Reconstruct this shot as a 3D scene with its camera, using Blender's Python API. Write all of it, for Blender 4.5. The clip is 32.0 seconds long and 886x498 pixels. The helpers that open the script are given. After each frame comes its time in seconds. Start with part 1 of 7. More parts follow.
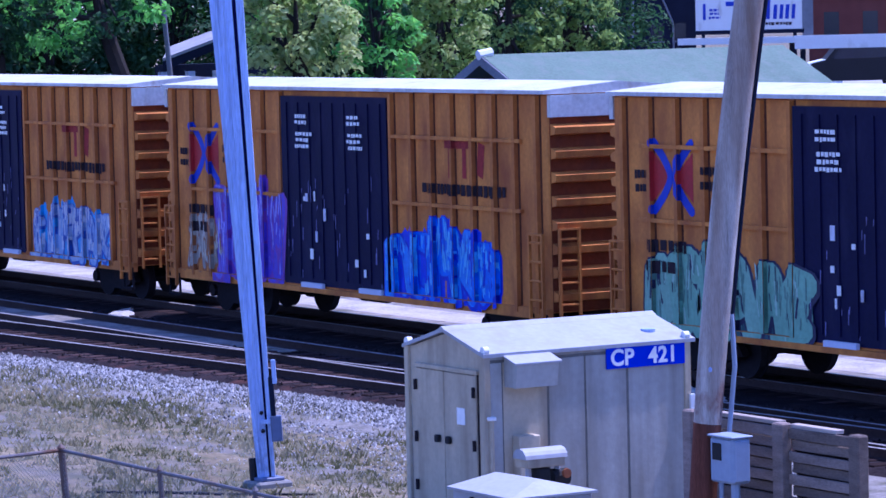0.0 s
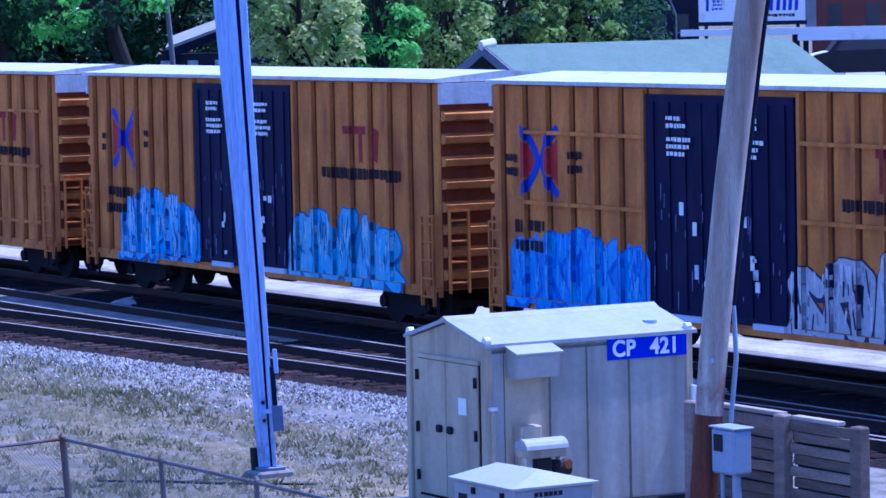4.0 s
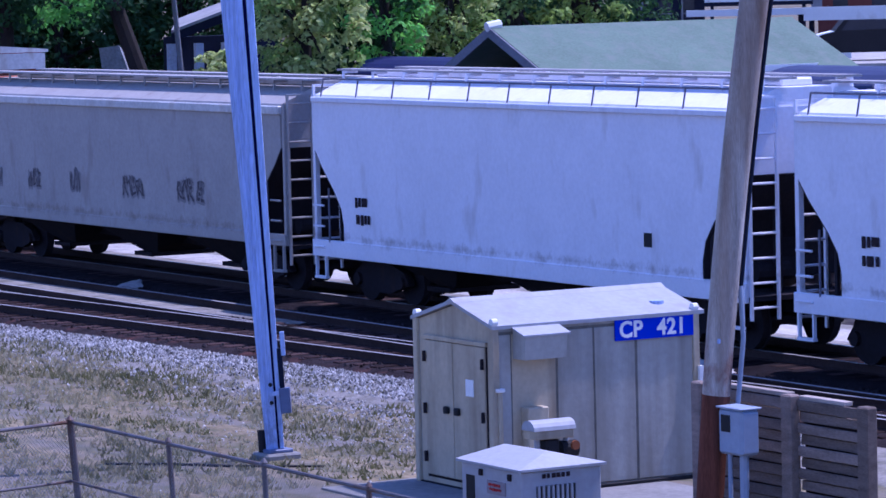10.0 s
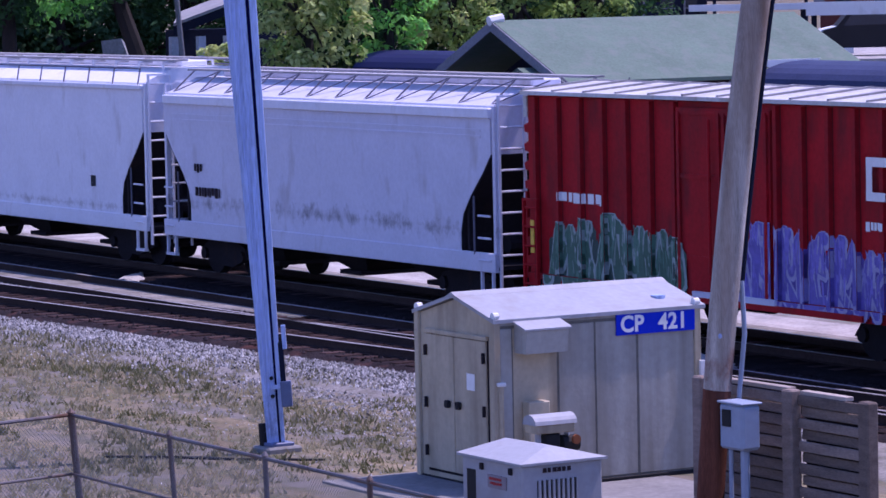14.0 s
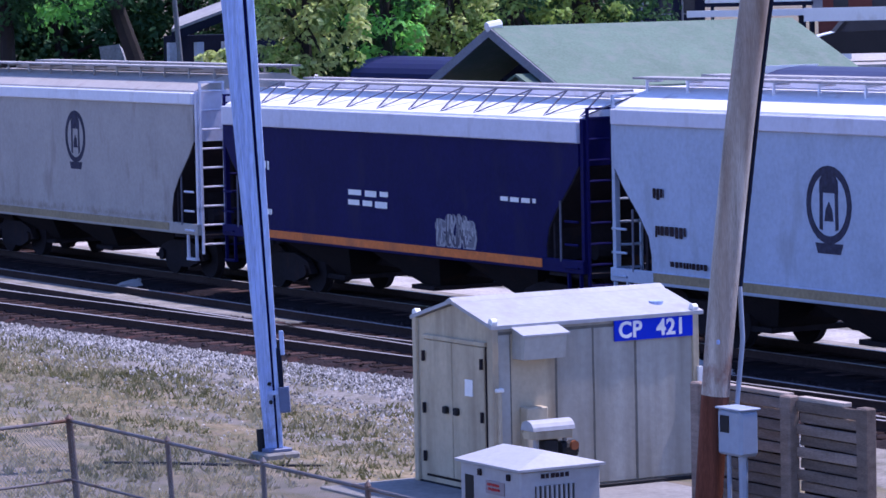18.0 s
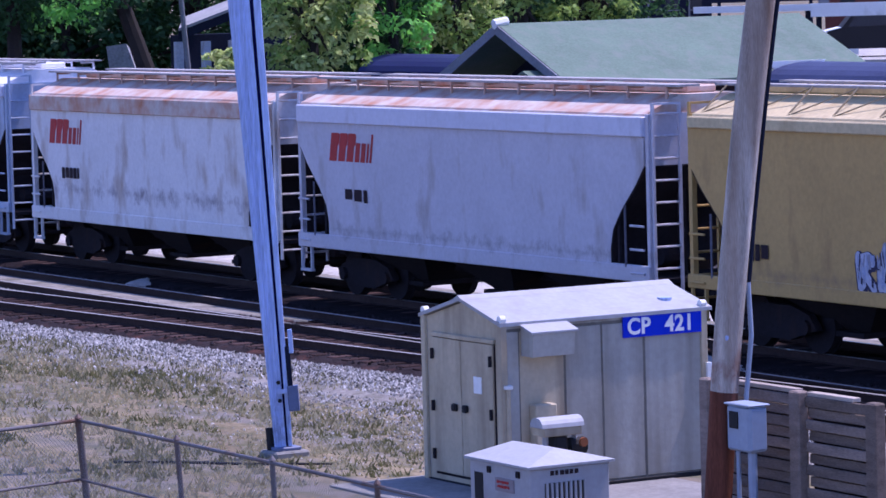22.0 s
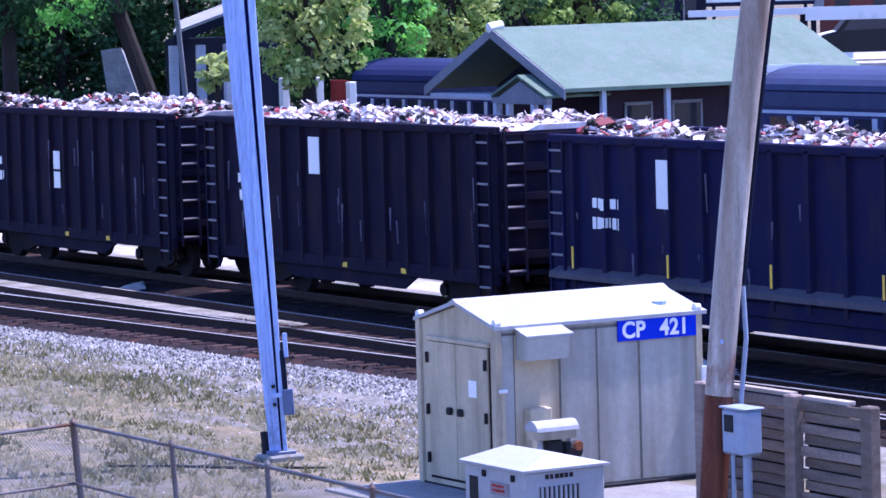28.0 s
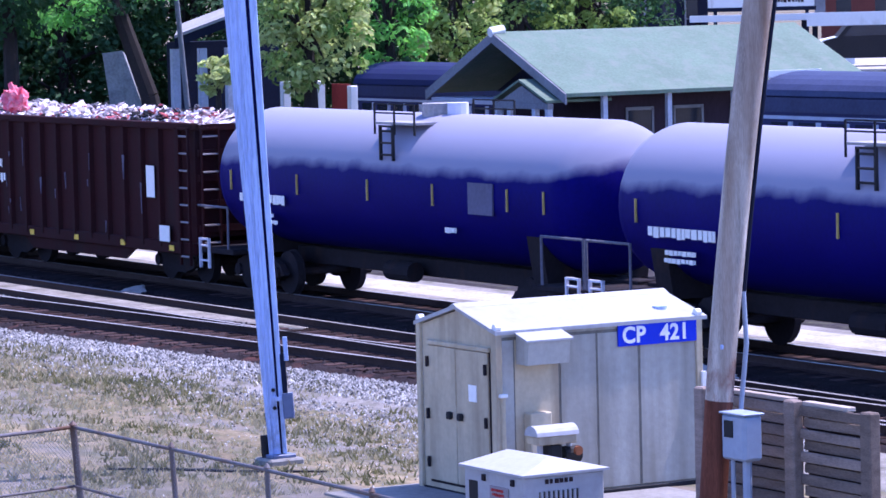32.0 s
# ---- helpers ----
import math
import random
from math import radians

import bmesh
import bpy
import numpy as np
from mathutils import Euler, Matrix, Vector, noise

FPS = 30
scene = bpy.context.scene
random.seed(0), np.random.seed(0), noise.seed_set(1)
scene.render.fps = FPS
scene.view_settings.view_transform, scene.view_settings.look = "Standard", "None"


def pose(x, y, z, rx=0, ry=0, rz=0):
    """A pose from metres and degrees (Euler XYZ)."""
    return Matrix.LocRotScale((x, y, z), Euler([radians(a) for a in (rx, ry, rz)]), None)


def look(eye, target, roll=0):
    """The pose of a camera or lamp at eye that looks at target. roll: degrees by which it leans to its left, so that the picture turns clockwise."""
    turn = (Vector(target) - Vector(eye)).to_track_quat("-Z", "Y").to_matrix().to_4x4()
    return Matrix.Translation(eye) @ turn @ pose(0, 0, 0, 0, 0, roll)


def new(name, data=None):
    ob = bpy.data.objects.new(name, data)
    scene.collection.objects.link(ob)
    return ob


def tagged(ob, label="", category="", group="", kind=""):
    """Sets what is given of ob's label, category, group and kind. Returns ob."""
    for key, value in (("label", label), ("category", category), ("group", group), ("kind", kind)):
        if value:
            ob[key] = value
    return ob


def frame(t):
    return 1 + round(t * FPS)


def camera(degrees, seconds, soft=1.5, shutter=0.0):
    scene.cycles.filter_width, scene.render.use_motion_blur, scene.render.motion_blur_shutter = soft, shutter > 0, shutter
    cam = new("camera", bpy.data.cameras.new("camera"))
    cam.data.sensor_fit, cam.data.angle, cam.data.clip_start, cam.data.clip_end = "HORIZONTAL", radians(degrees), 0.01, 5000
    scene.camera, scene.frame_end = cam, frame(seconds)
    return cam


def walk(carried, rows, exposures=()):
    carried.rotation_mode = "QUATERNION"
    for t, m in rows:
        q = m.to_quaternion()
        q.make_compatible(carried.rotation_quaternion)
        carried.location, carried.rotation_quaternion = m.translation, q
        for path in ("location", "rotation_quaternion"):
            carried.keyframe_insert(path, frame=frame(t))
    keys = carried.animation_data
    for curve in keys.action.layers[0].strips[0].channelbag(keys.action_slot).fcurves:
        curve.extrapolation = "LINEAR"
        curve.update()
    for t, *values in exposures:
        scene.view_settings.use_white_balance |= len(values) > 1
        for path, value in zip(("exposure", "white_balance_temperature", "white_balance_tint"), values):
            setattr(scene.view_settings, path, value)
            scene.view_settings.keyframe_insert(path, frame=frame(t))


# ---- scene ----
cam = camera(13.68, 32.0, soft=1.6)
EYE = (0.0, 0.0, 6.826)
# seconds and the three turns of the long lens, which stays in one place
TURNS = [
    (0.0, 86.199, 1.372, 59.717), (0.5, 86.304, 1.347, 59.717), (1.0, 86.262, 1.107, 59.707), (1.5, 86.184, 1.036, 59.744),
    (2.0, 86.143, 1.034, 59.785), (2.5, 86.071, 1.036, 59.800), (3.0, 86.038, 1.164, 59.782), (3.5, 86.080, 1.154, 59.761),
    (5.5, 85.884, 1.140, 59.787), (6.0, 85.892, 1.135, 59.773), (6.5, 85.907, 1.116, 59.755), (7.0, 85.898, 0.975, 59.770),
    (7.5, 85.817, 0.915, 59.810), (8.0, 85.790, 1.002, 59.817), (8.5, 85.763, 0.968, 59.845), (9.0, 85.794, 0.963, 59.838),
    (9.5, 85.832, 1.249, 59.799), (10.0, 85.766, 1.398, 59.849), (10.5, 85.726, 1.434, 59.856), (11.0, 85.725, 1.340, 59.868),
    (11.5, 85.723, 1.352, 59.855), (12.0, 85.759, 1.316, 59.832), (12.5, 85.791, 1.335, 59.844), (13.0, 85.725, 1.233, 59.855),
    (13.5, 85.672, 1.176, 59.887), (14.0, 85.672, 1.222, 59.886), (14.5, 85.702, 1.298, 59.853), (16.5, 85.669, 1.155, 59.885),
    (17.0, 85.663, 1.166, 59.886), (17.5, 85.683, 1.186, 59.853), (18.0, 85.762, 1.219, 59.856), (18.5, 85.694, 1.027, 59.928),
    (19.0, 85.649, 1.162, 59.959), (19.5, 85.666, 1.105, 60.056), (20.0, 85.652, 1.157, 60.071), (20.5, 85.668, 1.197, 59.996),
    (21.0, 85.695, 1.174, 59.960), (21.5, 85.680, 1.153, 59.959), (22.0, 85.727, 1.566, 59.956), (22.5, 85.770, 1.538, 60.012),
    (23.0, 85.828, 1.466, 60.029), (23.5, 85.941, 1.328, 60.057), (24.0, 85.953, 1.238, 59.980), (24.5, 85.861, 1.230, 59.928),
    (25.0, 85.833, 1.264, 59.917), (25.5, 85.833, 1.384, 59.945), (27.5, 85.839, 1.541, 59.947), (28.0, 85.783, 1.583, 59.874),
    (28.5, 85.771, 1.483, 59.881), (29.0, 85.828, 1.521, 59.906), (29.5, 85.878, 1.503, 59.885), (30.0, 85.800, 1.471, 59.922),
    (30.5, 85.753, 1.499, 59.896), (31.0, 85.720, 1.453, 59.896), (31.5, 85.743, 1.278, 59.852), (32.0, 85.850, 1.358, 59.900),
]
LIGHT = [(0.0, 0.67, 4641, 43), (1.0, 0.67, 4588, 41), (2.0, 0.73, 4221, 25), (3.0, 0.71, 4221, 31), (6.0, 0.63, 4221, 36), (7.0, 0.61, 4221, 26), (8.0, 0.63, 4284, 27), (9.0, 0.59, 4704, 42), (11.0, 0.19, 4851, 42), (14.0, 0.27, 5355, 48), (17.0, 0.7, 5334, 43), (18.0, 0.66, 5302, 36), (20.0, 0.58, 5334, 41), (23.0, 0.54, 5218, 40), (25.0, 0.91, 5113, 41), (28.0, 1.2, 5124, 37), (32.0, 1.15, 5218, 37)]
walk(cam, [(t, pose(*EYE, rx, ry, rz)) for t, rx, ry, rz in TURNS], LIGHT)

# ---- sky and sun ----
SUN_UP, SUN_SIDE = 64.0, 7.0     # degrees above the horizon, degrees from +y towards +x
world = bpy.data.worlds.new("sky")
scene.world = world
world.use_nodes = True
wn = world.node_tree.nodes
sky = wn.new("ShaderNodeTexSky")
sky.sky_type, sky.sun_disc = "NISHITA", False
sky.ozone_density, sky.dust_density = 5.0, 0.4
sky.sun_elevation, sky.sun_rotation = radians(SUN_UP), radians(SUN_SIDE)
wn["Background"].inputs["Strength"].default_value = 0.148
world.node_tree.links.new(sky.outputs[0], wn["Background"].inputs["Color"])
sun = new("sun", bpy.data.lights.new("sun", "SUN"))
sun.data.energy, sun.data.angle, sun.data.color = 4.2, radians(0.55), (1.0, 0.89, 0.72)
c_el = math.cos(radians(SUN_UP))
sun.matrix_world = look((-60 + 90 * c_el * math.sin(radians(SUN_SIDE)), 36 + 90 * c_el * math.cos(radians(SUN_SIDE)), 90 * math.sin(radians(SUN_UP))), (-60, 36, 0))


# ---- materials ----
def mat(name, base, rough=0.7, metal=0.0, vary=0.25, size=1.0, grain=12.0, bump=0.15, dirt=None, dirt_amount=0.0, stretch=(1, 1, 1), island=0.0, dirt_size=0.35, spec=0.3, band=None, tone=None):
    m = bpy.data.materials.new(name)
    m.use_nodes = True
    nt = m.node_tree
    n, l = nt.nodes, nt.links
    b = n["Principled BSDF"]
    b.inputs["Roughness"].default_value, b.inputs["Metallic"].default_value = rough, metal
    b.inputs["Specular IOR Level"].default_value = spec
    tc = n.new("ShaderNodeTexCoord")
    mp = n.new("ShaderNodeMapping")
    mp.inputs["Scale"].default_value = stretch
    l.new(tc.outputs["Object"], mp.inputs["Vector"])
    big, small = n.new("ShaderNodeTexNoise"), n.new("ShaderNodeTexNoise")
    big.inputs["Scale"].default_value, big.inputs["Detail"].default_value = size, 6
    small.inputs["Scale"].default_value, small.inputs["Detail"].default_value = grain, 4
    for t in (big, small):
        l.new(mp.outputs[0], t.inputs["Vector"])
    mx = n.new("ShaderNodeMix")
    mx.data_type = "RGBA"
    dark = tuple(c * (1 - vary) for c in base)
    light = tuple(min(1, c * (1 + vary)) for c in base)
    mx.inputs[6].default_value, mx.inputs[7].default_value = (*dark, 1), (*light, 1)
    add = n.new("ShaderNodeMath")
    add.operation = "MULTIPLY_ADD"
    add.inputs[1].default_value = 0.5
    half = n.new("ShaderNodeMath")
    half.operation = "MULTIPLY"
    half.inputs[1].default_value = 0.5
    l.new(small.outputs[0], half.inputs[0])
    l.new(big.outputs[0], add.inputs[0])
    l.new(half.outputs[0], add.inputs[2])
    rng = n.new("ShaderNodeMapRange")
    rng.inputs[1].default_value, rng.inputs[2].default_value = 0.3, 0.7
    l.new(add.outputs[0], rng.inputs[0])
    l.new(rng.outputs[0], mx.inputs[0])
    out = mx.outputs[2]
    if tone:
        # broad streaky patches of a second colour
        tn, tr, tx, tm = n.new("ShaderNodeTexNoise"), n.new("ShaderNodeMapRange"), n.new("ShaderNodeMix"), n.new("ShaderNodeMapping")
        tm.inputs["Scale"].default_value = (0.25, 1.1, 1)
        l.new(tc.outputs["Object"], tm.inputs["Vector"])
        l.new(tm.outputs[0], tn.inputs["Vector"])
        tn.inputs["Scale"].default_value, tn.inputs["Detail"].default_value, tn.inputs["Roughness"].default_value = 0.9, 8, 0.65
        tr.inputs[1].default_value, tr.inputs[2].default_value = 0.44, 0.58
        l.new(tn.outputs[0], tr.inputs[0])
        tx.data_type = "RGBA"
        l.new(tr.outputs[0], tx.inputs[0])
        l.new(out, tx.inputs[6])
        tx.inputs[7].default_value = (*tone, 1)
        out = tx.outputs[2]
    if island:
        gi = n.new("ShaderNodeNewGeometry")
        oi = n.new("ShaderNodeObjectInfo")
        sm = n.new("ShaderNodeMath")
        sm.operation = "ADD"
        l.new(gi.outputs["Random Per Island"], sm.inputs[0])
        l.new(oi.outputs["Random"], sm.inputs[1])
        fr = n.new("ShaderNodeMath")
        fr.operation = "FRACT"
        l.new(sm.outputs[0], fr.inputs[0])
        r2 = n.new("ShaderNodeMapRange")
        r2.inputs[3].default_value, r2.inputs[4].default_value = 1 - island, 1 + island
        l.new(fr.outputs[0], r2.inputs[0])
        hs = n.new("ShaderNodeHueSaturation")
        l.new(r2.outputs[0], hs.inputs["Value"])
        l.new(out, hs.inputs["Color"])
        out = hs.outputs[0]
    if dirt:
        dn = n.new("ShaderNodeTexNoise")
        dm = n.new("ShaderNodeMapping")
        dm.inputs["Scale"].default_value = (1, 1, dirt_size)
        l.new(tc.outputs["Object"], dm.inputs["Vector"])
        l.new(dm.outputs[0], dn.inputs["Vector"])
        dn.inputs["Scale"].default_value, dn.inputs["Detail"].default_value = 2.2, 9
        dr = n.new("ShaderNodeMapRange")
        dr.inputs[1].default_value, dr.inputs[2].default_value = 0.62 - 0.3 * dirt_amount, 0.78
        l.new(dn.outputs[0], dr.inputs[0])
        dx = n.new("ShaderNodeMix")
        dx.data_type = "RGBA"
        l.new(dr.outputs[0], dx.inputs[0])
        l.new(out, dx.inputs[6])
        dx.inputs[7].default_value = (*dirt, 1)
        out = dx.outputs[2]
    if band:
        # a belt of another colour, such as splashed road dirt, ragged along both edges: lower height, upper height,
        # colour
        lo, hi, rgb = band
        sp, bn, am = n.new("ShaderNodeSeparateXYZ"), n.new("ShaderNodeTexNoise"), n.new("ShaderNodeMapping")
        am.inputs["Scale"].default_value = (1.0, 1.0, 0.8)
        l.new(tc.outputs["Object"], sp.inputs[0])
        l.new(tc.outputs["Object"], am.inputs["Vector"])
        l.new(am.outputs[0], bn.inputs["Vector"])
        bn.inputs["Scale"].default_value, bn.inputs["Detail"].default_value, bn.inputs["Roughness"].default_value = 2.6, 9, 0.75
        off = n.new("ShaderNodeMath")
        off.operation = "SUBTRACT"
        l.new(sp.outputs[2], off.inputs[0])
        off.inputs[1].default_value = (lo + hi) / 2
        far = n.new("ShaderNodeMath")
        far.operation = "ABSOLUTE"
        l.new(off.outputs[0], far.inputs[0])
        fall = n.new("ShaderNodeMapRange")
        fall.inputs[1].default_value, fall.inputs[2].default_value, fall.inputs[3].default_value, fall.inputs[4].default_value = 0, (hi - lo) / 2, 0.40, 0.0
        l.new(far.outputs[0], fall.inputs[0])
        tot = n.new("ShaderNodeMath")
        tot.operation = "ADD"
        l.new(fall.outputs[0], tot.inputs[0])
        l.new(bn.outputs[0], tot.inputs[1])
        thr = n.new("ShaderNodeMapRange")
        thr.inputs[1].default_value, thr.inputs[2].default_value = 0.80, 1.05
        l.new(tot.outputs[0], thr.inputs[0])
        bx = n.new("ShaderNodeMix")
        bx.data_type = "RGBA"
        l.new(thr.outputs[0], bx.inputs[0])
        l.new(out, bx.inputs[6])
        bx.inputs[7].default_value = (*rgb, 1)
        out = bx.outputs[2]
    l.new(out, b.inputs["Base Color"])
    if bump:
        bp = n.new("ShaderNodeBump")
        bp.inputs["Strength"].default_value, bp.inputs["Distance"].default_value = bump, 0.02
        l.new(small.outputs[0], bp.inputs["Height"])
        l.new(bp.outputs[0], b.inputs["Normal"])
    return m


def leaf_mat(name, front, glow):
    """Leaves: a matt face and light that shines through from behind."""
    m = mat(name, front, 0.6, island=0.6, bump=0, spec=0.15)
    nt = m.node_tree
    n, l = nt.nodes, nt.links
    tr, ms = n.new("ShaderNodeBsdfTranslucent"), n.new("ShaderNodeMixShader")
    tr.inputs[0].default_value = (*glow, 1)
    ms.inputs[0].default_value = 0.45
    l.new(n["Principled BSDF"].outputs[0], ms.inputs[1])
    l.new(tr.outputs[0], ms.inputs[2])
    l.new(ms.outputs[0], n["Material Output"].inputs["Surface"])
    return m


RUST = (0.10, 0.045, 0.02)
M_OCHRE = mat("ochre_paint", (0.60, 0.225, 0.042), 0.65, dirt=(0.27, 0.075, 0.025), dirt_amount=0.85, vary=0.22, spec=0.15)
M_BLACK = mat("black_door_paint", (0.009, 0.008, 0.038), 0.6, dirt=(0.022, 0.02, 0.055), dirt_amount=0.25, spec=0.08)
# faded rose; sun on the end corrugations is put into it
M_ENDROSE = mat("faded_sunlit_rose_paint", (0.40, 0.17, 0.12), 0.8, dirt=(0.16, 0.03, 0.035), dirt_amount=0.5, spec=0.1)
# red-brown between the end corrugations, their shade put into the paint
M_SHADEOXIDE = mat("shaded_oxide_end_paint", (0.19, 0.045, 0.016), 0.8, dirt=(0.10, 0.03, 0.02), dirt_amount=0.4, spec=0.1)
M_MAROON = mat("maroon_paint", (0.27, 0.019, 0.058), 0.65, dirt=(0.10, 0.02, 0.04), dirt_amount=0.5, vary=0.25, spec=0.12)
M_RED = mat("red_paint", (0.36, 0.010, 0.015), 0.65, dirt=(0.13, 0.015, 0.018), dirt_amount=0.5, vary=0.25, spec=0.12)
M_GALV = mat("galvanised_roof", (0.53, 0.52, 0.51), 0.5, 0.0, dirt=(0.35, 0.28, 0.22), dirt_amount=0.15)
M_GREY = mat("grey_hopper_paint", (0.345, 0.325, 0.315), 0.6, dirt=(0.24, 0.21, 0.19), dirt_amount=0.12, vary=0.14, spec=0.2, band=(0.9, 1.75, (0.20, 0.17, 0.14)))
M_PALEBLUE = mat("pale_blue_hopper_paint", (0.36, 0.42, 0.55), 0.6, dirt=(0.28, 0.31, 0.38), dirt_amount=0.12, vary=0.15, spec=0.2)
M_WALK = mat("galvanised_grating", (0.30, 0.29, 0.30), 0.7, vary=0.3, spec=0.2)
M_WHITE = mat("white_hopper_paint", (0.74, 0.74, 0.82), 0.6, dirt=(0.55, 0.53, 0.56), dirt_amount=0.05, vary=0.08, spec=0.2, band=(0.95, 1.7, (0.36, 0.34, 0.36)))
M_SILVER = mat("silver_grey_paint", (0.60, 0.60, 0.71), 0.6, dirt=(0.44, 0.42, 0.47), dirt_amount=0.1, vary=0.1, spec=0.2, band=(1.0, 2.2, (0.19, 0.18, 0.21)))
M_DULLWHITE = mat("dulled_white_paint", (0.50, 0.49, 0.56), 0.6, dirt=(0.34, 0.30, 0.30), dirt_amount=0.15, vary=0.12, spec=0.2, band=(0.95, 1.9, (0.26, 0.24, 0.27)))
M_STAIN = mat("stained_white_paint", (0.66, 0.65, 0.68), 0.6, dirt=(0.34, 0.26, 0.21), dirt_amount=0.3, vary=0.12, spec=0.2, band=(1.0, 2.5, (0.26, 0.23, 0.26)))
M_NAVY = mat("navy_paint", (0.008, 0.007, 0.066), 0.6, dirt=(0.016, 0.015, 0.06), dirt_amount=0.2, spec=0.06)
# tan for the roof, paler than the sides
M_TANROOF = mat("pale_tan_roof_paint", (0.56, 0.46, 0.27), 0.65, dirt=(0.36, 0.26, 0.14), dirt_amount=0.25, vary=0.2, spec=0.15)
M_TAN = mat("tan_hopper_paint", (0.46, 0.305, 0.11), 0.6, dirt=(0.28, 0.17, 0.07), dirt_amount=0.1, vary=0.14, spec=0.2, band=(0.9, 1.8, (0.30, 0.20, 0.10)))
M_ORANGE = mat("orange_stripe", (0.62, 0.17, 0.04), 0.6, dirt=(0.30, 0.10, 0.05), dirt_amount=0.4, spec=0.15)
M_ROOFRUST = mat("rusted_roof", (0.55, 0.50, 0.47), 0.7, dirt=(0.42, 0.16, 0.07), dirt_amount=0.9, vary=0.15, dirt_size=1.0)
M_GON = mat("dark_gondola_steel", (0.009, 0.007, 0.022), 0.85, dirt=(0.024, 0.015, 0.022), dirt_amount=0.5, spec=0.12)
M_GONRED = mat("rusty_gondola_steel", (0.030, 0.007, 0.009), 0.85, dirt=(0.022, 0.011, 0.012), dirt_amount=0.5, spec=0.12)
M_GONBLUE = mat("blue_black_gondola_steel", (0.008, 0.008, 0.042), 0.8, dirt=(0.024, 0.018, 0.028), dirt_amount=0.5, spec=0.12)


def sunlit_dusty_tank():
    """Blue-black paint; the shell's crown is painted pale for dust and sunlight, with a ragged lower edge."""
    m = mat("sunlit_dusty_tank_paint", (0.007, 0.004, 0.11), 0.55, vary=0.2, bump=0.03, spec=0.04)
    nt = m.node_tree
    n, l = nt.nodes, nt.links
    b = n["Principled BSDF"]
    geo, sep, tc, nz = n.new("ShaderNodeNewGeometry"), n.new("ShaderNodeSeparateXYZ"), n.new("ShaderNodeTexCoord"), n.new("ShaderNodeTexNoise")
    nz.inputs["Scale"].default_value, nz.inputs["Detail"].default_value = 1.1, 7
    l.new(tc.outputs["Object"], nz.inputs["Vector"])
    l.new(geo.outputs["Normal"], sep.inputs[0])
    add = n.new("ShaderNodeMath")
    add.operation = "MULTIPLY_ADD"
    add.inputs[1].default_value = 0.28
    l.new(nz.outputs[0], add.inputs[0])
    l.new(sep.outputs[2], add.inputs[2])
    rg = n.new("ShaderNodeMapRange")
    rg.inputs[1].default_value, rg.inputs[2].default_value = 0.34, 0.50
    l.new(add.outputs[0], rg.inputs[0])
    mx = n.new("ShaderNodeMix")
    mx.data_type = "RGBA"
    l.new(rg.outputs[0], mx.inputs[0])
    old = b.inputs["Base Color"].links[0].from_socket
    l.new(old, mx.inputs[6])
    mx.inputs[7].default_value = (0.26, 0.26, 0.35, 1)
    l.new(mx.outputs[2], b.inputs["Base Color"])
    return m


M_TANK = sunlit_dusty_tank()
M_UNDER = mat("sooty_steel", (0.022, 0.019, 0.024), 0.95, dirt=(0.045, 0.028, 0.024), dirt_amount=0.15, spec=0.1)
M_RAIL = mat("rail_steel", (0.045, 0.028, 0.026), 0.75, 0.0, vary=0.4, spec=0.1)
M_RAILTOP = mat("polished_rail_head", (0.27, 0.26, 0.27), 0.5, 0.2, bump=0.02, vary=0.4, size=0.7)
M_TIE = mat("creosoted_timber", (0.045, 0.029, 0.028), 0.95, size=3, grain=30, island=0.6, stretch=(1, 6, 1), spec=0.05)
# oily ballast, its colour also holding the train's shadow
M_SHADEBALLAST = mat("shaded_oily_ballast", (0.015, 0.012, 0.014), 0.95, size=2.5, grain=20, bump=1.0, vary=0.7, spec=0.03, dirt=(0.035, 0.018, 0.016), dirt_amount=0.2, dirt_size=1.0)
M_BALLAST = mat("dark_ballast", (0.026, 0.020, 0.022), 0.95, size=2.5, grain=20, bump=1.0, vary=0.7, spec=0.05, dirt=(0.09, 0.04, 0.033), dirt_amount=0.25, dirt_size=1.0)
M_GRAVEL = mat("pale_gravel", (0.22, 0.205, 0.19), 0.95, size=1.2, grain=16, bump=1.0, vary=0.5, spec=0.1, dirt=(0.09, 0.09, 0.06), dirt_amount=0.45, dirt_size=1.0)
M_STONE = mat("gravel_stone", (0.245, 0.24, 0.235), 0.9, island=0.9, bump=0.3, spec=0.12)
M_DARKSTONE = mat("shaded_oily_stone", (0.028, 0.023, 0.025), 0.95, island=0.9, bump=0.3, spec=0.05)
M_PALEGRAVEL = mat("whitish_gravel", (0.36, 0.345, 0.33), 0.95, size=1.2, grain=16, bump=1.0, vary=0.4, spec=0.1)
M_MIDGRAVEL = mat("trodden_gravel", (0.30, 0.285, 0.275), 0.95, size=1.6, grain=16, bump=1.0, vary=0.6, spec=0.08, dirt=(0.05, 0.045, 0.045), dirt_amount=0.8, dirt_size=3.0)
M_GAPGROUND = mat("gap_shade_ground", (0.045, 0.040, 0.042), 0.95, size=0.8, grain=10, bump=0.8, vary=0.5, spec=0.05, dirt=(0.09, 0.09, 0.06), dirt_amount=0.3, dirt_size=1.0)
M_EMBLEM = mat("worn_grey_lettering", (0.13, 0.13, 0.17), 0.8, vary=0.4, bump=0, spec=0.1)
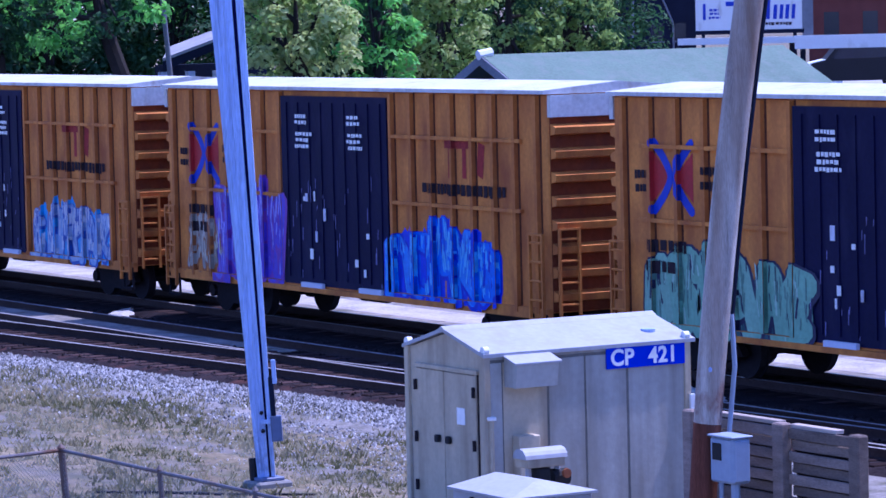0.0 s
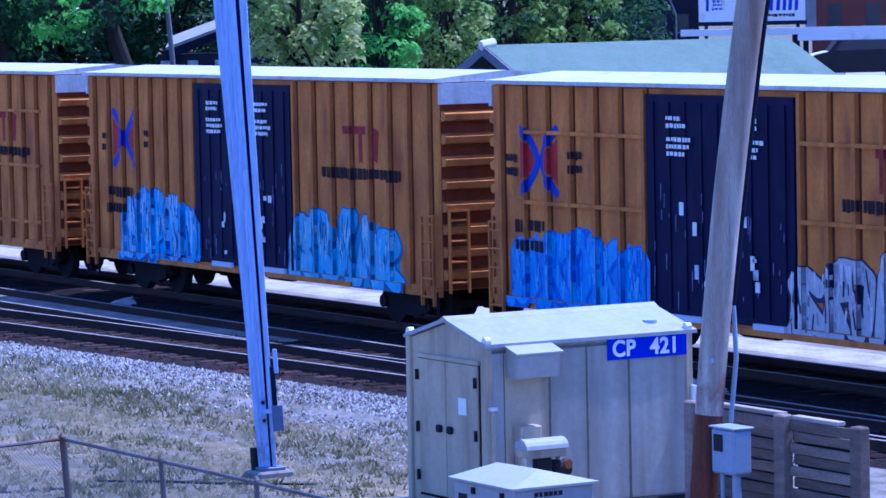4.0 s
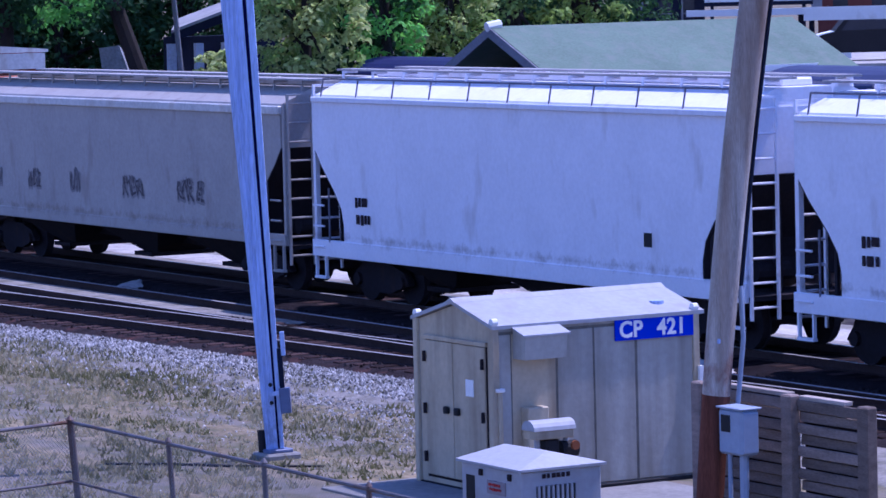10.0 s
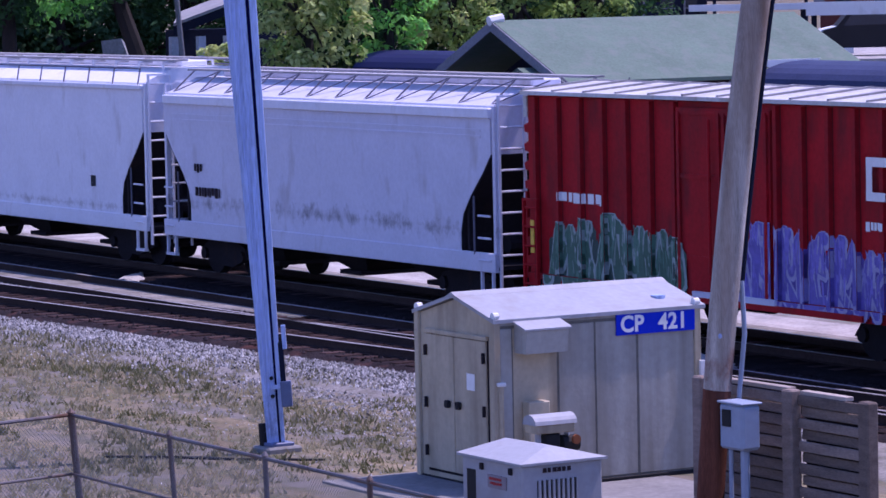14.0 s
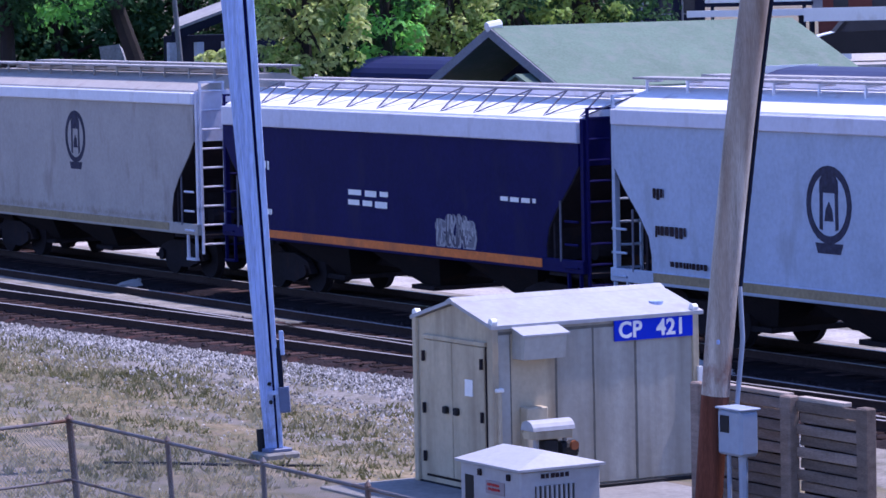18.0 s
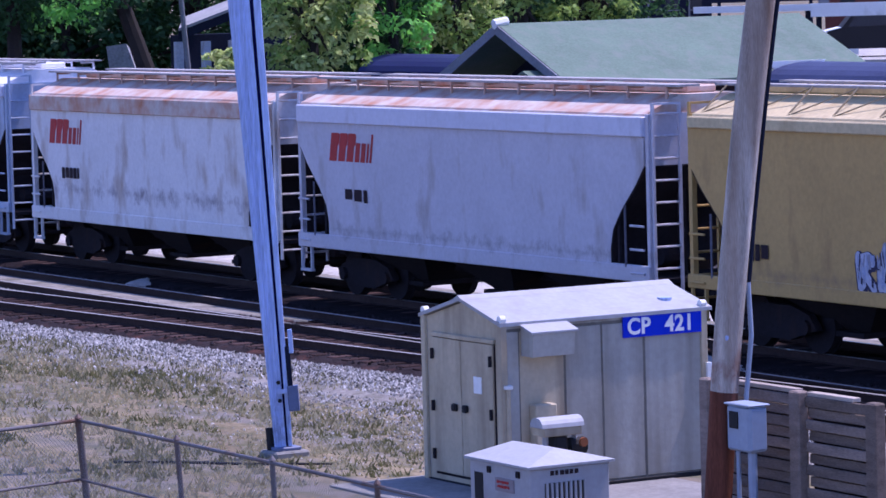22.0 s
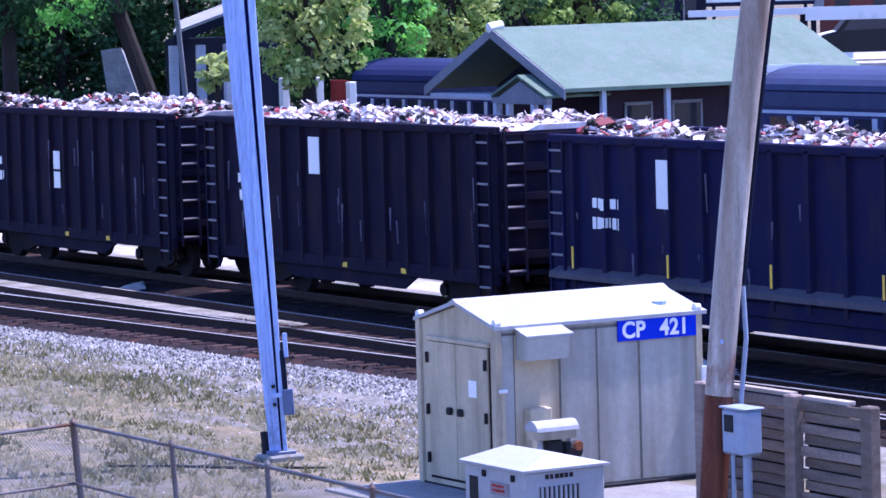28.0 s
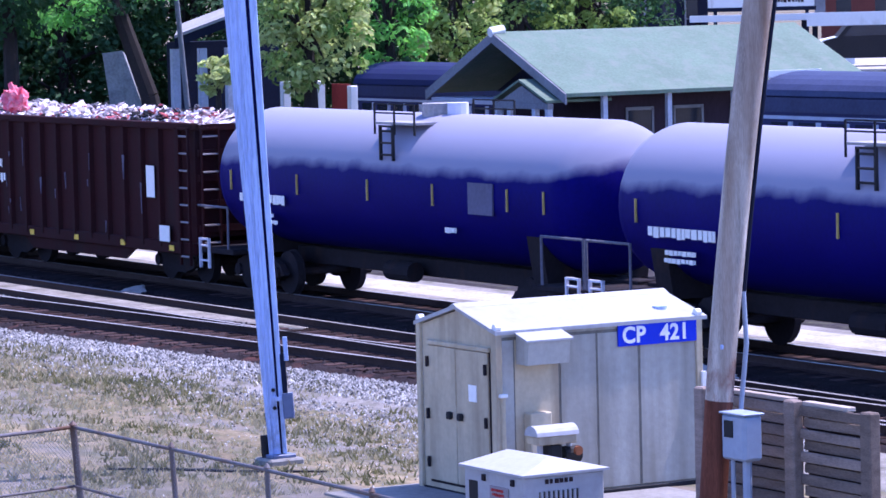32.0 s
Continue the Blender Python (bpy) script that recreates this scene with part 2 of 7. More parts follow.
M_DIRT = mat("dry_grass_ground", (0.198, 0.163, 0.108), 0.95, size=0.30, grain=11, bump=1.0, vary=0.65, dirt=(0.07, 0.08, 0.035), dirt_amount=0.6, dirt_size=1.0, stretch=(0.5, 1.5, 1), spec=0.08, tone=(0.165, 0.15, 0.135))
M_STRAW = leaf_mat("dry_grass", (0.34, 0.31, 0.20), (0.36, 0.32, 0.19))
M_WEED = leaf_mat("green_weeds", (0.125, 0.125, 0.065), (0.17, 0.17, 0.075))
M_STEEL = mat("galvanised_steel", (0.37, 0.46, 0.74), 0.5, 0.15, size=2, bump=0.08, vary=0.4, stretch=(9, 9, 0.3))
# mast steel, darker and greyer towards the foot
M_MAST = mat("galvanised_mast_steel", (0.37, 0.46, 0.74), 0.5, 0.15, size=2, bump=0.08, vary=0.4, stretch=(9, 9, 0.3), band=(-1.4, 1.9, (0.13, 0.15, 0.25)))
M_WOODPOLE = mat("weathered_pole", (0.46, 0.42, 0.38), 0.9, size=1.2, grain=22, stretch=(8, 8, 0.4), bump=0.6, vary=0.6, dirt=(0.20, 0.12, 0.075), dirt_amount=0.7, dirt_size=0.12, spec=0.1, band=(1.2, 3.0, (0.19, 0.065, 0.04)))
M_POLEFOOT = mat("red_brown_treated_pole", (0.15, 0.055, 0.036), 0.9, size=1.2, grain=22, stretch=(8, 8, 0.4), bump=0.6, vary=0.6, dirt=(0.06, 0.03, 0.025), dirt_amount=0.6, dirt_size=0.3, spec=0.1)
M_FENCEWOOD = mat("weathered_boards", (0.195, 0.155, 0.135), 0.9, size=2.0, grain=22, stretch=(1, 4, 6), island=0.3, bump=0.4, vary=0.45, spec=0.1)
M_HUT = mat("beige_hut_paint", (0.47, 0.405, 0.29), 0.65, dirt=(0.20, 0.16, 0.11), dirt_amount=0.5, vary=0.14, dirt_size=0.13, spec=0.2)
M_HUTGREY = mat("pale_grey_hut_paint", (0.39, 0.38, 0.345), 0.65, dirt=(0.18, 0.165, 0.13), dirt_amount=0.5, vary=0.14, dirt_size=0.08, spec=0.2)
M_HUTROOF = mat("white_metal_roof", (0.35, 0.36, 0.39), 0.55, vary=0.12, dirt=(0.30, 0.29, 0.29), dirt_amount=0.35, dirt_size=1.0, spec=0.2)
M_WHITEPAINT = mat("white_enamel", (0.74, 0.74, 0.74), 0.45, vary=0.06, dirt=(0.5, 0.48, 0.45), dirt_amount=0.1)
M_BLUESIGN = mat("blue_sign_enamel", (0.012, 0.03, 0.55), 0.4, vary=0.08, bump=0.02)
M_LETTER = mat("white_lettering", (0.78, 0.78, 0.78), 0.6, vary=0.08, bump=0)
M_DARKLET = mat("dark_lettering", (0.035, 0.025, 0.03), 0.8, bump=0, spec=0.05)
M_REDLET = mat("red_lettering", (0.36, 0.018, 0.022), 0.6, vary=0.25, bump=0)
M_BLUELET = mat("blue_lettering", (0.035, 0.05, 0.42), 0.6, vary=0.15, bump=0)
M_YELLOWDULL = mat("dusty_yellow_reflector", (0.42, 0.32, 0.10), 0.7, bump=0)
M_YELLOW = mat("yellow_reflector", (0.75, 0.50, 0.05), 0.5, bump=0)
M_CONCRETE = mat("concrete", (0.22, 0.215, 0.21), 0.9, size=2, grain=14, bump=0.3, spec=0.1)
M_DARK = mat("dark_recess", (0.015, 0.015, 0.018), 0.8)
M_GREENROOF = mat("green_metal_roof", (0.112, 0.168, 0.128), 0.6, size=0.5, vary=0.25, bump=0.05, dirt=(0.15, 0.185, 0.16), dirt_amount=0.5, dirt_size=1.0, spec=0.12)
M_HOUSEROOF = mat("pale_house_roofing", (0.30, 0.30, 0.32), 0.8, vary=0.25, spec=0.1)
M_NAVYROOF = mat("navy_coach_paint", (0.020, 0.024, 0.085), 0.55, vary=0.15, spec=0.15)
M_BLUEROOF = mat("faded_blue_coach_roof", (0.040, 0.048, 0.105), 0.6, vary=0.25, spec=0.15)
M_COACHLIGHT = mat("pale_coach_trim", (0.38, 0.42, 0.52), 0.5)
M_STATION = mat("dark_station_boards", (0.032, 0.022, 0.036), 0.8, stretch=(1, 1, 0.4), spec=0.15)
M_STATIONGREY = mat("grey_station_trim", (0.19, 0.20, 0.23), 0.7, spec=0.15)
M_GLASS = mat("dark_window_glass", (0.02, 0.025, 0.04), 0.12, bump=0, spec=0.5)
M_BARK = mat("bark", (0.026, 0.021, 0.02), 0.95, size=3, grain=18, bump=0.6)
M_BRICK = mat("red_brick_building", (0.16, 0.05, 0.04), 0.9)
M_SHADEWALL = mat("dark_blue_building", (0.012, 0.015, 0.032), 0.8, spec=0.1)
M_LEAF = leaf_mat("deep_green_leaves", (0.14, 0.37, 0.085), (0.28, 0.72, 0.12))
M_LEAFY = leaf_mat("yellow_green_leaves", (0.40, 0.46, 0.18), (0.50, 0.60, 0.20))
M_LEAFM = leaf_mat("olive_green_leaves", (0.22, 0.32, 0.09), (0.30, 0.44, 0.10))
# shade between clumps and deep in the grove, put into darker leaves
M_LEAFD = leaf_mat("shade_dark_leaves", (0.035, 0.085, 0.038), (0.045, 0.12, 0.04))
M_PINK = mat("pink_plastic", (0.75, 0.10, 0.16), 0.6, vary=0.35, size=4, dirt=(0.80, 0.62, 0.68), dirt_amount=0.5, dirt_size=1.0)
M_SCRAP = mat("mixed_scrap", (0.58, 0.53, 0.56), 0.65, 0.1, island=0.9, size=4, bump=0.1, dirt=(0.30, 0.12, 0.13), dirt_amount=0.35)
M_SCRAPRED = mat("red_scrap", (0.30, 0.05, 0.06), 0.6, island=0.5)


def paint(name, rgb, rough=0.55):
    return mat(name, rgb, rough, vary=0.2, size=3, bump=0)


# ---- mesh helpers ----
class Geo:
    """Collects vertices and faces of one part."""

    def __init__(self):
        self.v, self.f = [], []

    def add(self, verts, faces):
        k = len(self.v)
        self.v += [tuple(p) for p in verts]
        self.f += [tuple(i + k for i in f) for f in faces]
        return self

    def box(self, x0, x1, y0, y1, z0, z1, c=0.0):
        if c <= 0:
            return self.add([(x, y, z) for x in (x0, x1) for y in (y0, y1) for z in (z0, z1)],
                            [(0, 1, 3, 2), (4, 6, 7, 5), (0, 4, 5, 1), (2, 3, 7, 6), (0, 2, 6, 4), (1, 5, 7, 3)])
        lo, hi = (x0, y0, z0), (x1, y1, z1)
        verts, key = [], {}
        for s in ((a, b, d) for a in (0, 1) for b in (0, 1) for d in (0, 1)):
            for ax in range(3):
                key[s, ax] = len(verts)
                verts.append([(hi[i] if s[i] else lo[i]) + (0 if i == ax else (-c if s[i] else c)) for i in range(3)])
        faces = []
        for ax in range(3):
            o1, o2 = [i for i in range(3) if i != ax]
            for side in (0, 1):
                loop = []
                for a, b in ((0, 0), (1, 0), (1, 1), (0, 1)):
                    s = [0, 0, 0]
                    s[ax], s[o1], s[o2] = side, a, b
                    loop.append(key[tuple(s), ax])
                faces.append(loop)
            for a in (0, 1):
                for b in (0, 1):
                    s0, s1 = [0, 0, 0], [0, 0, 0]
                    s0[o1] = s1[o1] = a
                    s0[o2] = s1[o2] = b
                    s1[ax] = 1
                    faces.append((key[tuple(s0), o1], key[tuple(s1), o1], key[tuple(s1), o2], key[tuple(s0), o2]))
        for s in ((a, b, d) for a in (0, 1) for b in (0, 1) for d in (0, 1)):
            faces.append([key[s, ax] for ax in range(3)])
        return self.add(verts, faces)

    def prism(self, prof, a, b, axis):
        """A closed outline swept along an axis from a to b; prof holds the two other coordinates in xyz order."""
        n = len(prof)

        def at(p, t):
            q = list(p)
            q.insert(axis, t)
            return q
        verts = [at(p, a) for p in prof] + [at(p, b) for p in prof]
        faces = [tuple(range(n)), tuple(range(2 * n - 1, n - 1, -1))]
        faces += [(i, (i + 1) % n, n + (i + 1) % n, n + i) for i in range(n)]
        return self.add(verts, faces)

    def cyl(self, p0, p1, r, n=8, r1=None):
        p0, p1 = Vector(p0), Vector(p1)
        r1 = r if r1 is None else r1
        d = (p1 - p0).normalized()
        u = d.orthogonal().normalized()
        w = d.cross(u)
        ring = [u * math.cos(2 * math.pi * i / n) + w * math.sin(2 * math.pi * i / n) for i in range(n)]
        verts = [p0 + q * r for q in ring] + [p1 + q * r1 for q in ring]
        faces = [tuple(range(n)), tuple(range(2 * n - 1, n - 1, -1))]
        faces += [(i, (i + 1) % n, n + (i + 1) % n, n + i) for i in range(n)]
        return self.add(verts, faces)

    def sweep(self, points, r, n=6):
        for p, q in zip(points, points[1:]):
            self.cyl(p, q, r, n)
        return self

    def mesh(self, name, material, smooth=False):
        me = bpy.data.meshes.new(name)
        me.from_pydata(self.v, [], self.f)
        bm = bmesh.new()
        bm.from_mesh(me)
        bmesh.ops.recalc_face_normals(bm, faces=bm.faces)
        bm.to_mesh(me)
        bm.free()
        me.materials.append(material)
        if smooth:
            me.polygons.foreach_set("use_smooth", [True] * len(me.polygons))
        return me


def raw_mesh(name, verts, faces, material):
    me = bpy.data.meshes.new(name)
    me.from_pydata(verts, [], faces)
    me.materials.append(material)
    return me


def part(name, geo, material, parent=None, label="", smooth=False):
    data = geo if isinstance(geo, bpy.types.Mesh) else geo.mesh(name, material, smooth)
    ob = new(name, data)
    ob.parent = parent
    return tagged(ob, label)


def thing(name, label, category, m=None, group="", kind=""):
    ob = new(name)
    ob.empty_display_size = 0.3
    if m is not None:
        ob.matrix_world = m
    return tagged(ob, label, category, group, kind)


def lettering(text, size, material, parent, m, name="lettering", squeeze=1.0, depth=0.004, bold=0.0):
    cu = bpy.data.curves.new(name, "FONT")
    cu.body, cu.size, cu.extrude, cu.space_character = text, size, depth, 1.05
    cu.offset = bold
    tmp = bpy.data.objects.new(name, cu)
    scene.collection.objects.link(tmp)
    me = bpy.data.meshes.new_from_object(tmp.evaluated_get(bpy.context.evaluated_depsgraph_get()))
    bpy.data.objects.remove(tmp)
    me.transform(Matrix.Diagonal((squeeze, 1, 1, 1)))
    me.materials.clear()
    me.materials.append(material)
    ob = new(name, me)
    ob.parent = parent
    ob.matrix_basis = m
    return ob


FACES = {}                         # outer faces of a car's near side: from, to and depth, along its length


SILLS = {}                         # top and face of a car's side sill, which stands proud of the sheet


def clip(shape, axis, edge, sign):
    """The piece of a convex outline on one side of an upright or level line."""
    out = []
    for p, q in zip(shape, shape[1:] + shape[:1]):
        d0, d1 = sign * (p[axis] - edge), sign * (q[axis] - edge)
        if d0 >= 0:
            out.append(p)
        if (d0 >= 0) != (d1 >= 0):
            f = d0 / (d0 - d1)
            out.append((p[0] + f * (q[0] - p[0]), p[1] + f * (q[1] - p[1])))
    return out


def lay(parent, shapes, coat=1, y=-1.6):
    """Paint on a car's side: convex outlines cut at every rib, so that each piece lies on the sheet or on the rib it covers."""
    g = Geo()
    sill = SILLS.get(parent.name)
    for k, shape in enumerate(shapes):
        pieces = []
        shape = clip(shape, 1, sill[0] - 0.19, 1) if sill else shape
        if len(shape) < 3:
            continue
        upper = clip(shape, 1, sill[0], 1) if sill else shape
        if sill:
            pieces.append((clip(shape, 1, sill[0], -1), sill[1]))
        for a, b, face in FACES.get(parent.name, ((-99, 99, y),)):
            if len(upper) >= 3:
                pieces.append((clip(clip(upper, 0, a, 1), 0, b, -1), face))
                if -1.58 < face < -1.57 or -1.61 < face < -1.599 and b - a < 0.2:
                    # the flank of a rib takes the paint too
                    zs = [p[1] + (b - p[0]) / (q[0] - p[0]) * (q[1] - p[1]) for p, q in zip(upper, upper[1:] + upper[:1]) if (p[0] - b) * (q[0] - b) < 0]
                    if len(zs) == 2 and abs(zs[0] - zs[1]) > 0.002:
                        lo, hi = sorted(zs)
                        n, xx = len(g.v), b + 0.005 + 0.0012 * coat
                        deep = -1.49 if face > -1.59 else -1.5
                        g.v += [(xx, face, lo), (xx + 0.004, deep, lo), (xx + 0.004, deep, hi), (xx, face, hi)]
                        g.f.append((n, n + 1, n + 2, n + 3))
        for cut, face in pieces:
            area = sum(p[0] * q[1] - q[0] * p[1] for p, q in zip(cut, cut[1:] + cut[:1]))
            if len(cut) < 3 or abs(area) < 1e-6:
                continue
            yy = face - 0.002 * coat - 0.00003 * (k % 40)
            n = len(g.v)
            g.v += [(px, yy, pz) for px, pz in (cut if area > 0 else cut[::-1])]
            g.f.append(tuple(range(n, n + len(cut))))
    return g


def coat(name, parent, owner, shapes, material, layer=1, y=-1.6, kind=""):
    """One coat of paint as a part of owner, shaped to the side of the car parent."""
    g = lay(parent, shapes, layer, y)
    if not g.f:
        return None
    return tagged(part(name, raw_mesh(name, g.v, g.f, material), None, owner), kind=kind)


def bars(parent, x, z, w, rows, h, material, y=-1.6, seed=1, name="lettering", ragged=0.3, letters=0.12):
    """Lines of small plain bars where lettering is too small to read; x, z: its upper left corner."""
    r = random.Random(seed)
    shapes = []
    for i in range(rows):
        zz, xx = z - i * h * 1.55, x + r.random() * ragged * w * 0.3
        end = x + w * (1 - r.random() * ragged)
        while xx < end:
            d = letters * r.uniform(0.6, 1.4)
            hh = h * r.uniform(0.75, 1.0)
            b = min(end, xx + d * 0.78)
            shapes.append([(xx, zz - hh), (b, zz - hh), (b, zz), (xx, zz)])
            xx += d
    if parent.name in FACES:
        coat(name, parent, parent, shapes, material, 9, kind="stuff")
    elif shapes:
        g = Geo()
        for q in shapes:
            g.box(q[0][0], q[1][0], y - 0.006, y + 0.01, q[0][1], q[2][1])
        tagged(part(name, g, material, parent), kind="stuff")

# ---- the ground and the line ----
RAIL = 0.30                        # height of the rail heads
TRACK_Y = 36.92                    # centre of the track that carries the train
SIDING_Y = 32.93                   # centre of the next track
random.seed(4)


def ground_sheet():
    xs = [-3000, -700, -300, -160, *range(-130, 21, 5), 120, 600, 3000]
    ys = [-3000, -600, -150, -40, *range(-10, 101, 5), 160, 320, 800, 3000]
    verts = [(x, y, 0.03 * noise.noise((x * 0.13, y * 0.13, 0)) if -130 <= x <= 20 and -10 <= y <= 100 else 0) for x in xs for y in ys]
    ny = len(ys)
    faces = [(i * ny + j, (i + 1) * ny + j, (i + 1) * ny + j + 1, i * ny + j + 1) for i in range(len(xs) - 1) for j in range(ny - 1)]
    ob = new("ground", raw_mesh("ground", verts, faces, M_DIRT))
    tagged(ob, "dry patchy grass and dirt beside the railway line", "ground", kind="structure")


ground_sheet()


def siding2_y(x):
    """Centre of the track that leaves the siding by a turnout."""
    if x > -30:
        return SIDING_Y
    if x > -52:
        s = (-30 - x) / 22
        return SIDING_Y - 0.0735 * 22 * 0.5 * s * s
    y52 = SIDING_Y - 0.0735 * 11
    if x > -96:
        return y52 - 0.0735 * (-52 - x)
    y96 = y52 - 0.0735 * 44
    s = min(1.0, (-96 - x) / 20)
    return y96 - 0.0735 * 20 * (s - 0.5 * s * s)


def strip(name, xs, near, far, z_edge, z_top, slope, material, label, category):
    """A raised bed between two edges, with sloping sides."""
    verts, faces = [], []
    for x in xs:
        a, b = near(x), far(x)
        verts += [(x, a - slope, z_edge), (x, a, z_top), (x, b, z_top), (x, b + slope, z_edge)]
    for i in range(len(xs) - 1):
        for j in range(3):
            k = i * 4 + j
            faces.append((k, k + 4, k + 5, k + 1))
    ob = new(name, raw_mesh(name, verts, faces, material))
    return tagged(ob, label, category, kind="structure")


LONG = [-420, -300, -200, -160, *range(-130, -20, 3), 0, 60, 160, 300, 420]
strip("gravel_verge", LONG, lambda x: siding2_y(x) - 3.4, lambda x: TRACK_Y + 5.2, -0.02, 0.06, 0.5, M_GRAVEL,
      "pale crushed gravel shoulder along the tracks", "gravel")
# the far part lies in the train's shadow, which its dark colour also holds
strip("ballast_bed", LONG, lambda x: siding2_y(x) - 1.30, lambda x: SIDING_Y + 1.75, 0.05, 0.13, 0.35, M_BALLAST,
      "dark oil-stained ballast under the siding", "ballast")
strip("main_ballast_bed", LONG, lambda x: TRACK_Y - 1.7, lambda x: TRACK_Y + 1.45, 0.05, 0.14, 0.4, M_SHADEBALLAST,
      "oil-stained ballast under the main track, darkened for the train's shadow", "ballast")


# narrow whitish strip; sunlit patches under the cars, put into its colour
strip("bleached_shoulder", LONG, lambda x: TRACK_Y + 2.75, lambda x: TRACK_Y + 3.75, 0.04, 0.085, 0.3, M_PALEGRAVEL,
      "pale gravel beyond the main track, sunlight put into its colour", "gravel")
# added dark ground; the shade in the gaps under the cars is its colour
strip("cinder_yard", LONG, lambda x: TRACK_Y + 4.6, lambda x: TRACK_Y + 23.0, 0.03, 0.095, 0.3, M_GAPGROUND,
      "dark ground added between the main track and the station", "cinder ground")
strip("gravel_strip", [x for x in LONG if x <= -58], lambda x: siding2_y(x) + 1.15, lambda x: max(siding2_y(x) + 1.2, SIDING_Y - 0.86), 0.12, 0.165, 0.05, M_MIDGRAVEL,
      "pale gravel between the siding and its turnout", "gravel")


def gauge_gravel():
    """Pale gravel that fills the siding between its rails and runs out to a point."""
    xs = [-160, -140, -120, -100, -90, -84, -80, -76, -73, -70, -68, -66, -64.5, -63.2]
    r = random.Random(12)
    verts, faces = [], []
    for x in xs:
        f = min(1.0, max(0.0, (-63.0 - x) / 9))
        lo, hi = SIDING_Y + 0.42 - 1.0 * f + r.uniform(-0.05, 0.05), SIDING_Y + 0.52 + 0.04 * f
        verts += [(x, lo - 0.06, 0.11), (x, lo, 0.165), (x, hi, 0.175), (x, hi + 0.06, 0.11)]
    for i in range(len(xs) - 1):
        for j in range(3):
            k = i * 4 + j
            faces.append((k, k + 4, k + 5, k + 1))
    tagged(new("gauge_gravel", raw_mesh("gauge_gravel", verts, faces, M_GRAVEL)), "pale gravel filling the siding between its rails", "gravel", kind="structure")


gauge_gravel()


def spilt_gravel(x0, y0, x1, y1, wide, seed):
    """A low ragged tongue of pale gravel across the dark ballast."""
    r = random.Random(seed)
    n, verts, faces = 14, [], []
    dx, dy = x1 - x0, y1 - y0
    d = math.hypot(dx, dy)
    for i in range(n + 1):
        f = i / n
        w = wide * (0.25 + math.sin(math.pi * min(0.97, 0.06 + f))) * r.uniform(0.75, 1.2)
        for q, h in ((-1, 0.10), (-0.4, 0.185), (0.4, 0.19), (1, 0.10)):
            verts.append((x0 + dx * f - dy / d * w * q / 2, y0 + dy * f + dx / d * w * q / 2, h + r.uniform(-0.01, 0.01)))
    for i in range(n):
        for j in range(3):
            k = i * 4 + j
            faces.append((k, k + 1, k + 5, k + 4))
    tagged(new("spilt_gravel", raw_mesh("spilt_gravel", verts, faces, M_PALEGRAVEL)), "pale gravel spilt over the dark ballast", "gravel", kind="structure")


spilt_gravel(-73.6, 34.35, -75.0, 35.5, 0.5, 3)
spilt_gravel(-50.2, 34.4, -52.4, 35.3, 0.5, 5)


def rail_line(parent, path, side, name="rail"):
    """One rail: foot, web and head swept along a centre line, offset to one side."""
    prof = [(-0.07, 0.135), (0.07, 0.135), (0.07, 0.15), (0.012, 0.165), (0.012, 0.262), (0.045, 0.27), (0.045, RAIL), (-0.045, RAIL), (-0.045, 0.27), (-0.012, 0.262), (-0.012, 0.165), (-0.07, 0.15)]
    n = len(prof)
    verts, faces = [], []
    for x, yc in path:
        verts += [(x, yc + side + a, z) for a, z in prof]
    for i in range(len(path) - 1):
        for j in range(n):
            k, q = i * n + j, i * n + (j + 1) % n
            faces.append((k, k + n, q + n, q))
    me = raw_mesh(name, verts, faces, M_RAIL)
    me.materials.append(M_RAILTOP)
    for i, p in enumerate(me.polygons):
        p.material_index = 1 if i % n in (5, 6) else 0
    bm = bmesh.new()
    bm.from_mesh(me)
    bmesh.ops.recalc_face_normals(bm, faces=bm.faces)
    bm.to_mesh(me)
    bm.free()
    return part(name, me, None, parent)


MAIN = [(x, TRACK_Y) for x in (-420, -200, -100, 0, 200, 420)]
SIDE = [(x, SIDING_Y) for x in (-420, -200, -100, 0, 200, 420)]
TURN = [(x, siding2_y(x)) for x in [-420, -300, -200, -150, *range(-120, -29, 2)]]
main_track = thing("main_track", "main railway track with dark timber ties and steel rails", "railway track", kind="structure")
siding_track = thing("siding_track", "empty siding with dark timber ties and rusty rails", "railway track", kind="structure")
turnout_track = thing("turnout_track", "curving turnout track that leaves the siding", "railway track", kind="structure")
for parent, path in ((main_track, MAIN), (siding_track, SIDE), (turnout_track, TURN)):
    for s in (-0.753, 0.753):
        rail_line(parent, path, s)

# ---- beside the line: relay hut, generator, poles and fences ----
M_GROOVE = mat("weathered_joint_sealant", (0.16, 0.15, 0.13), 0.9, vary=0.3)


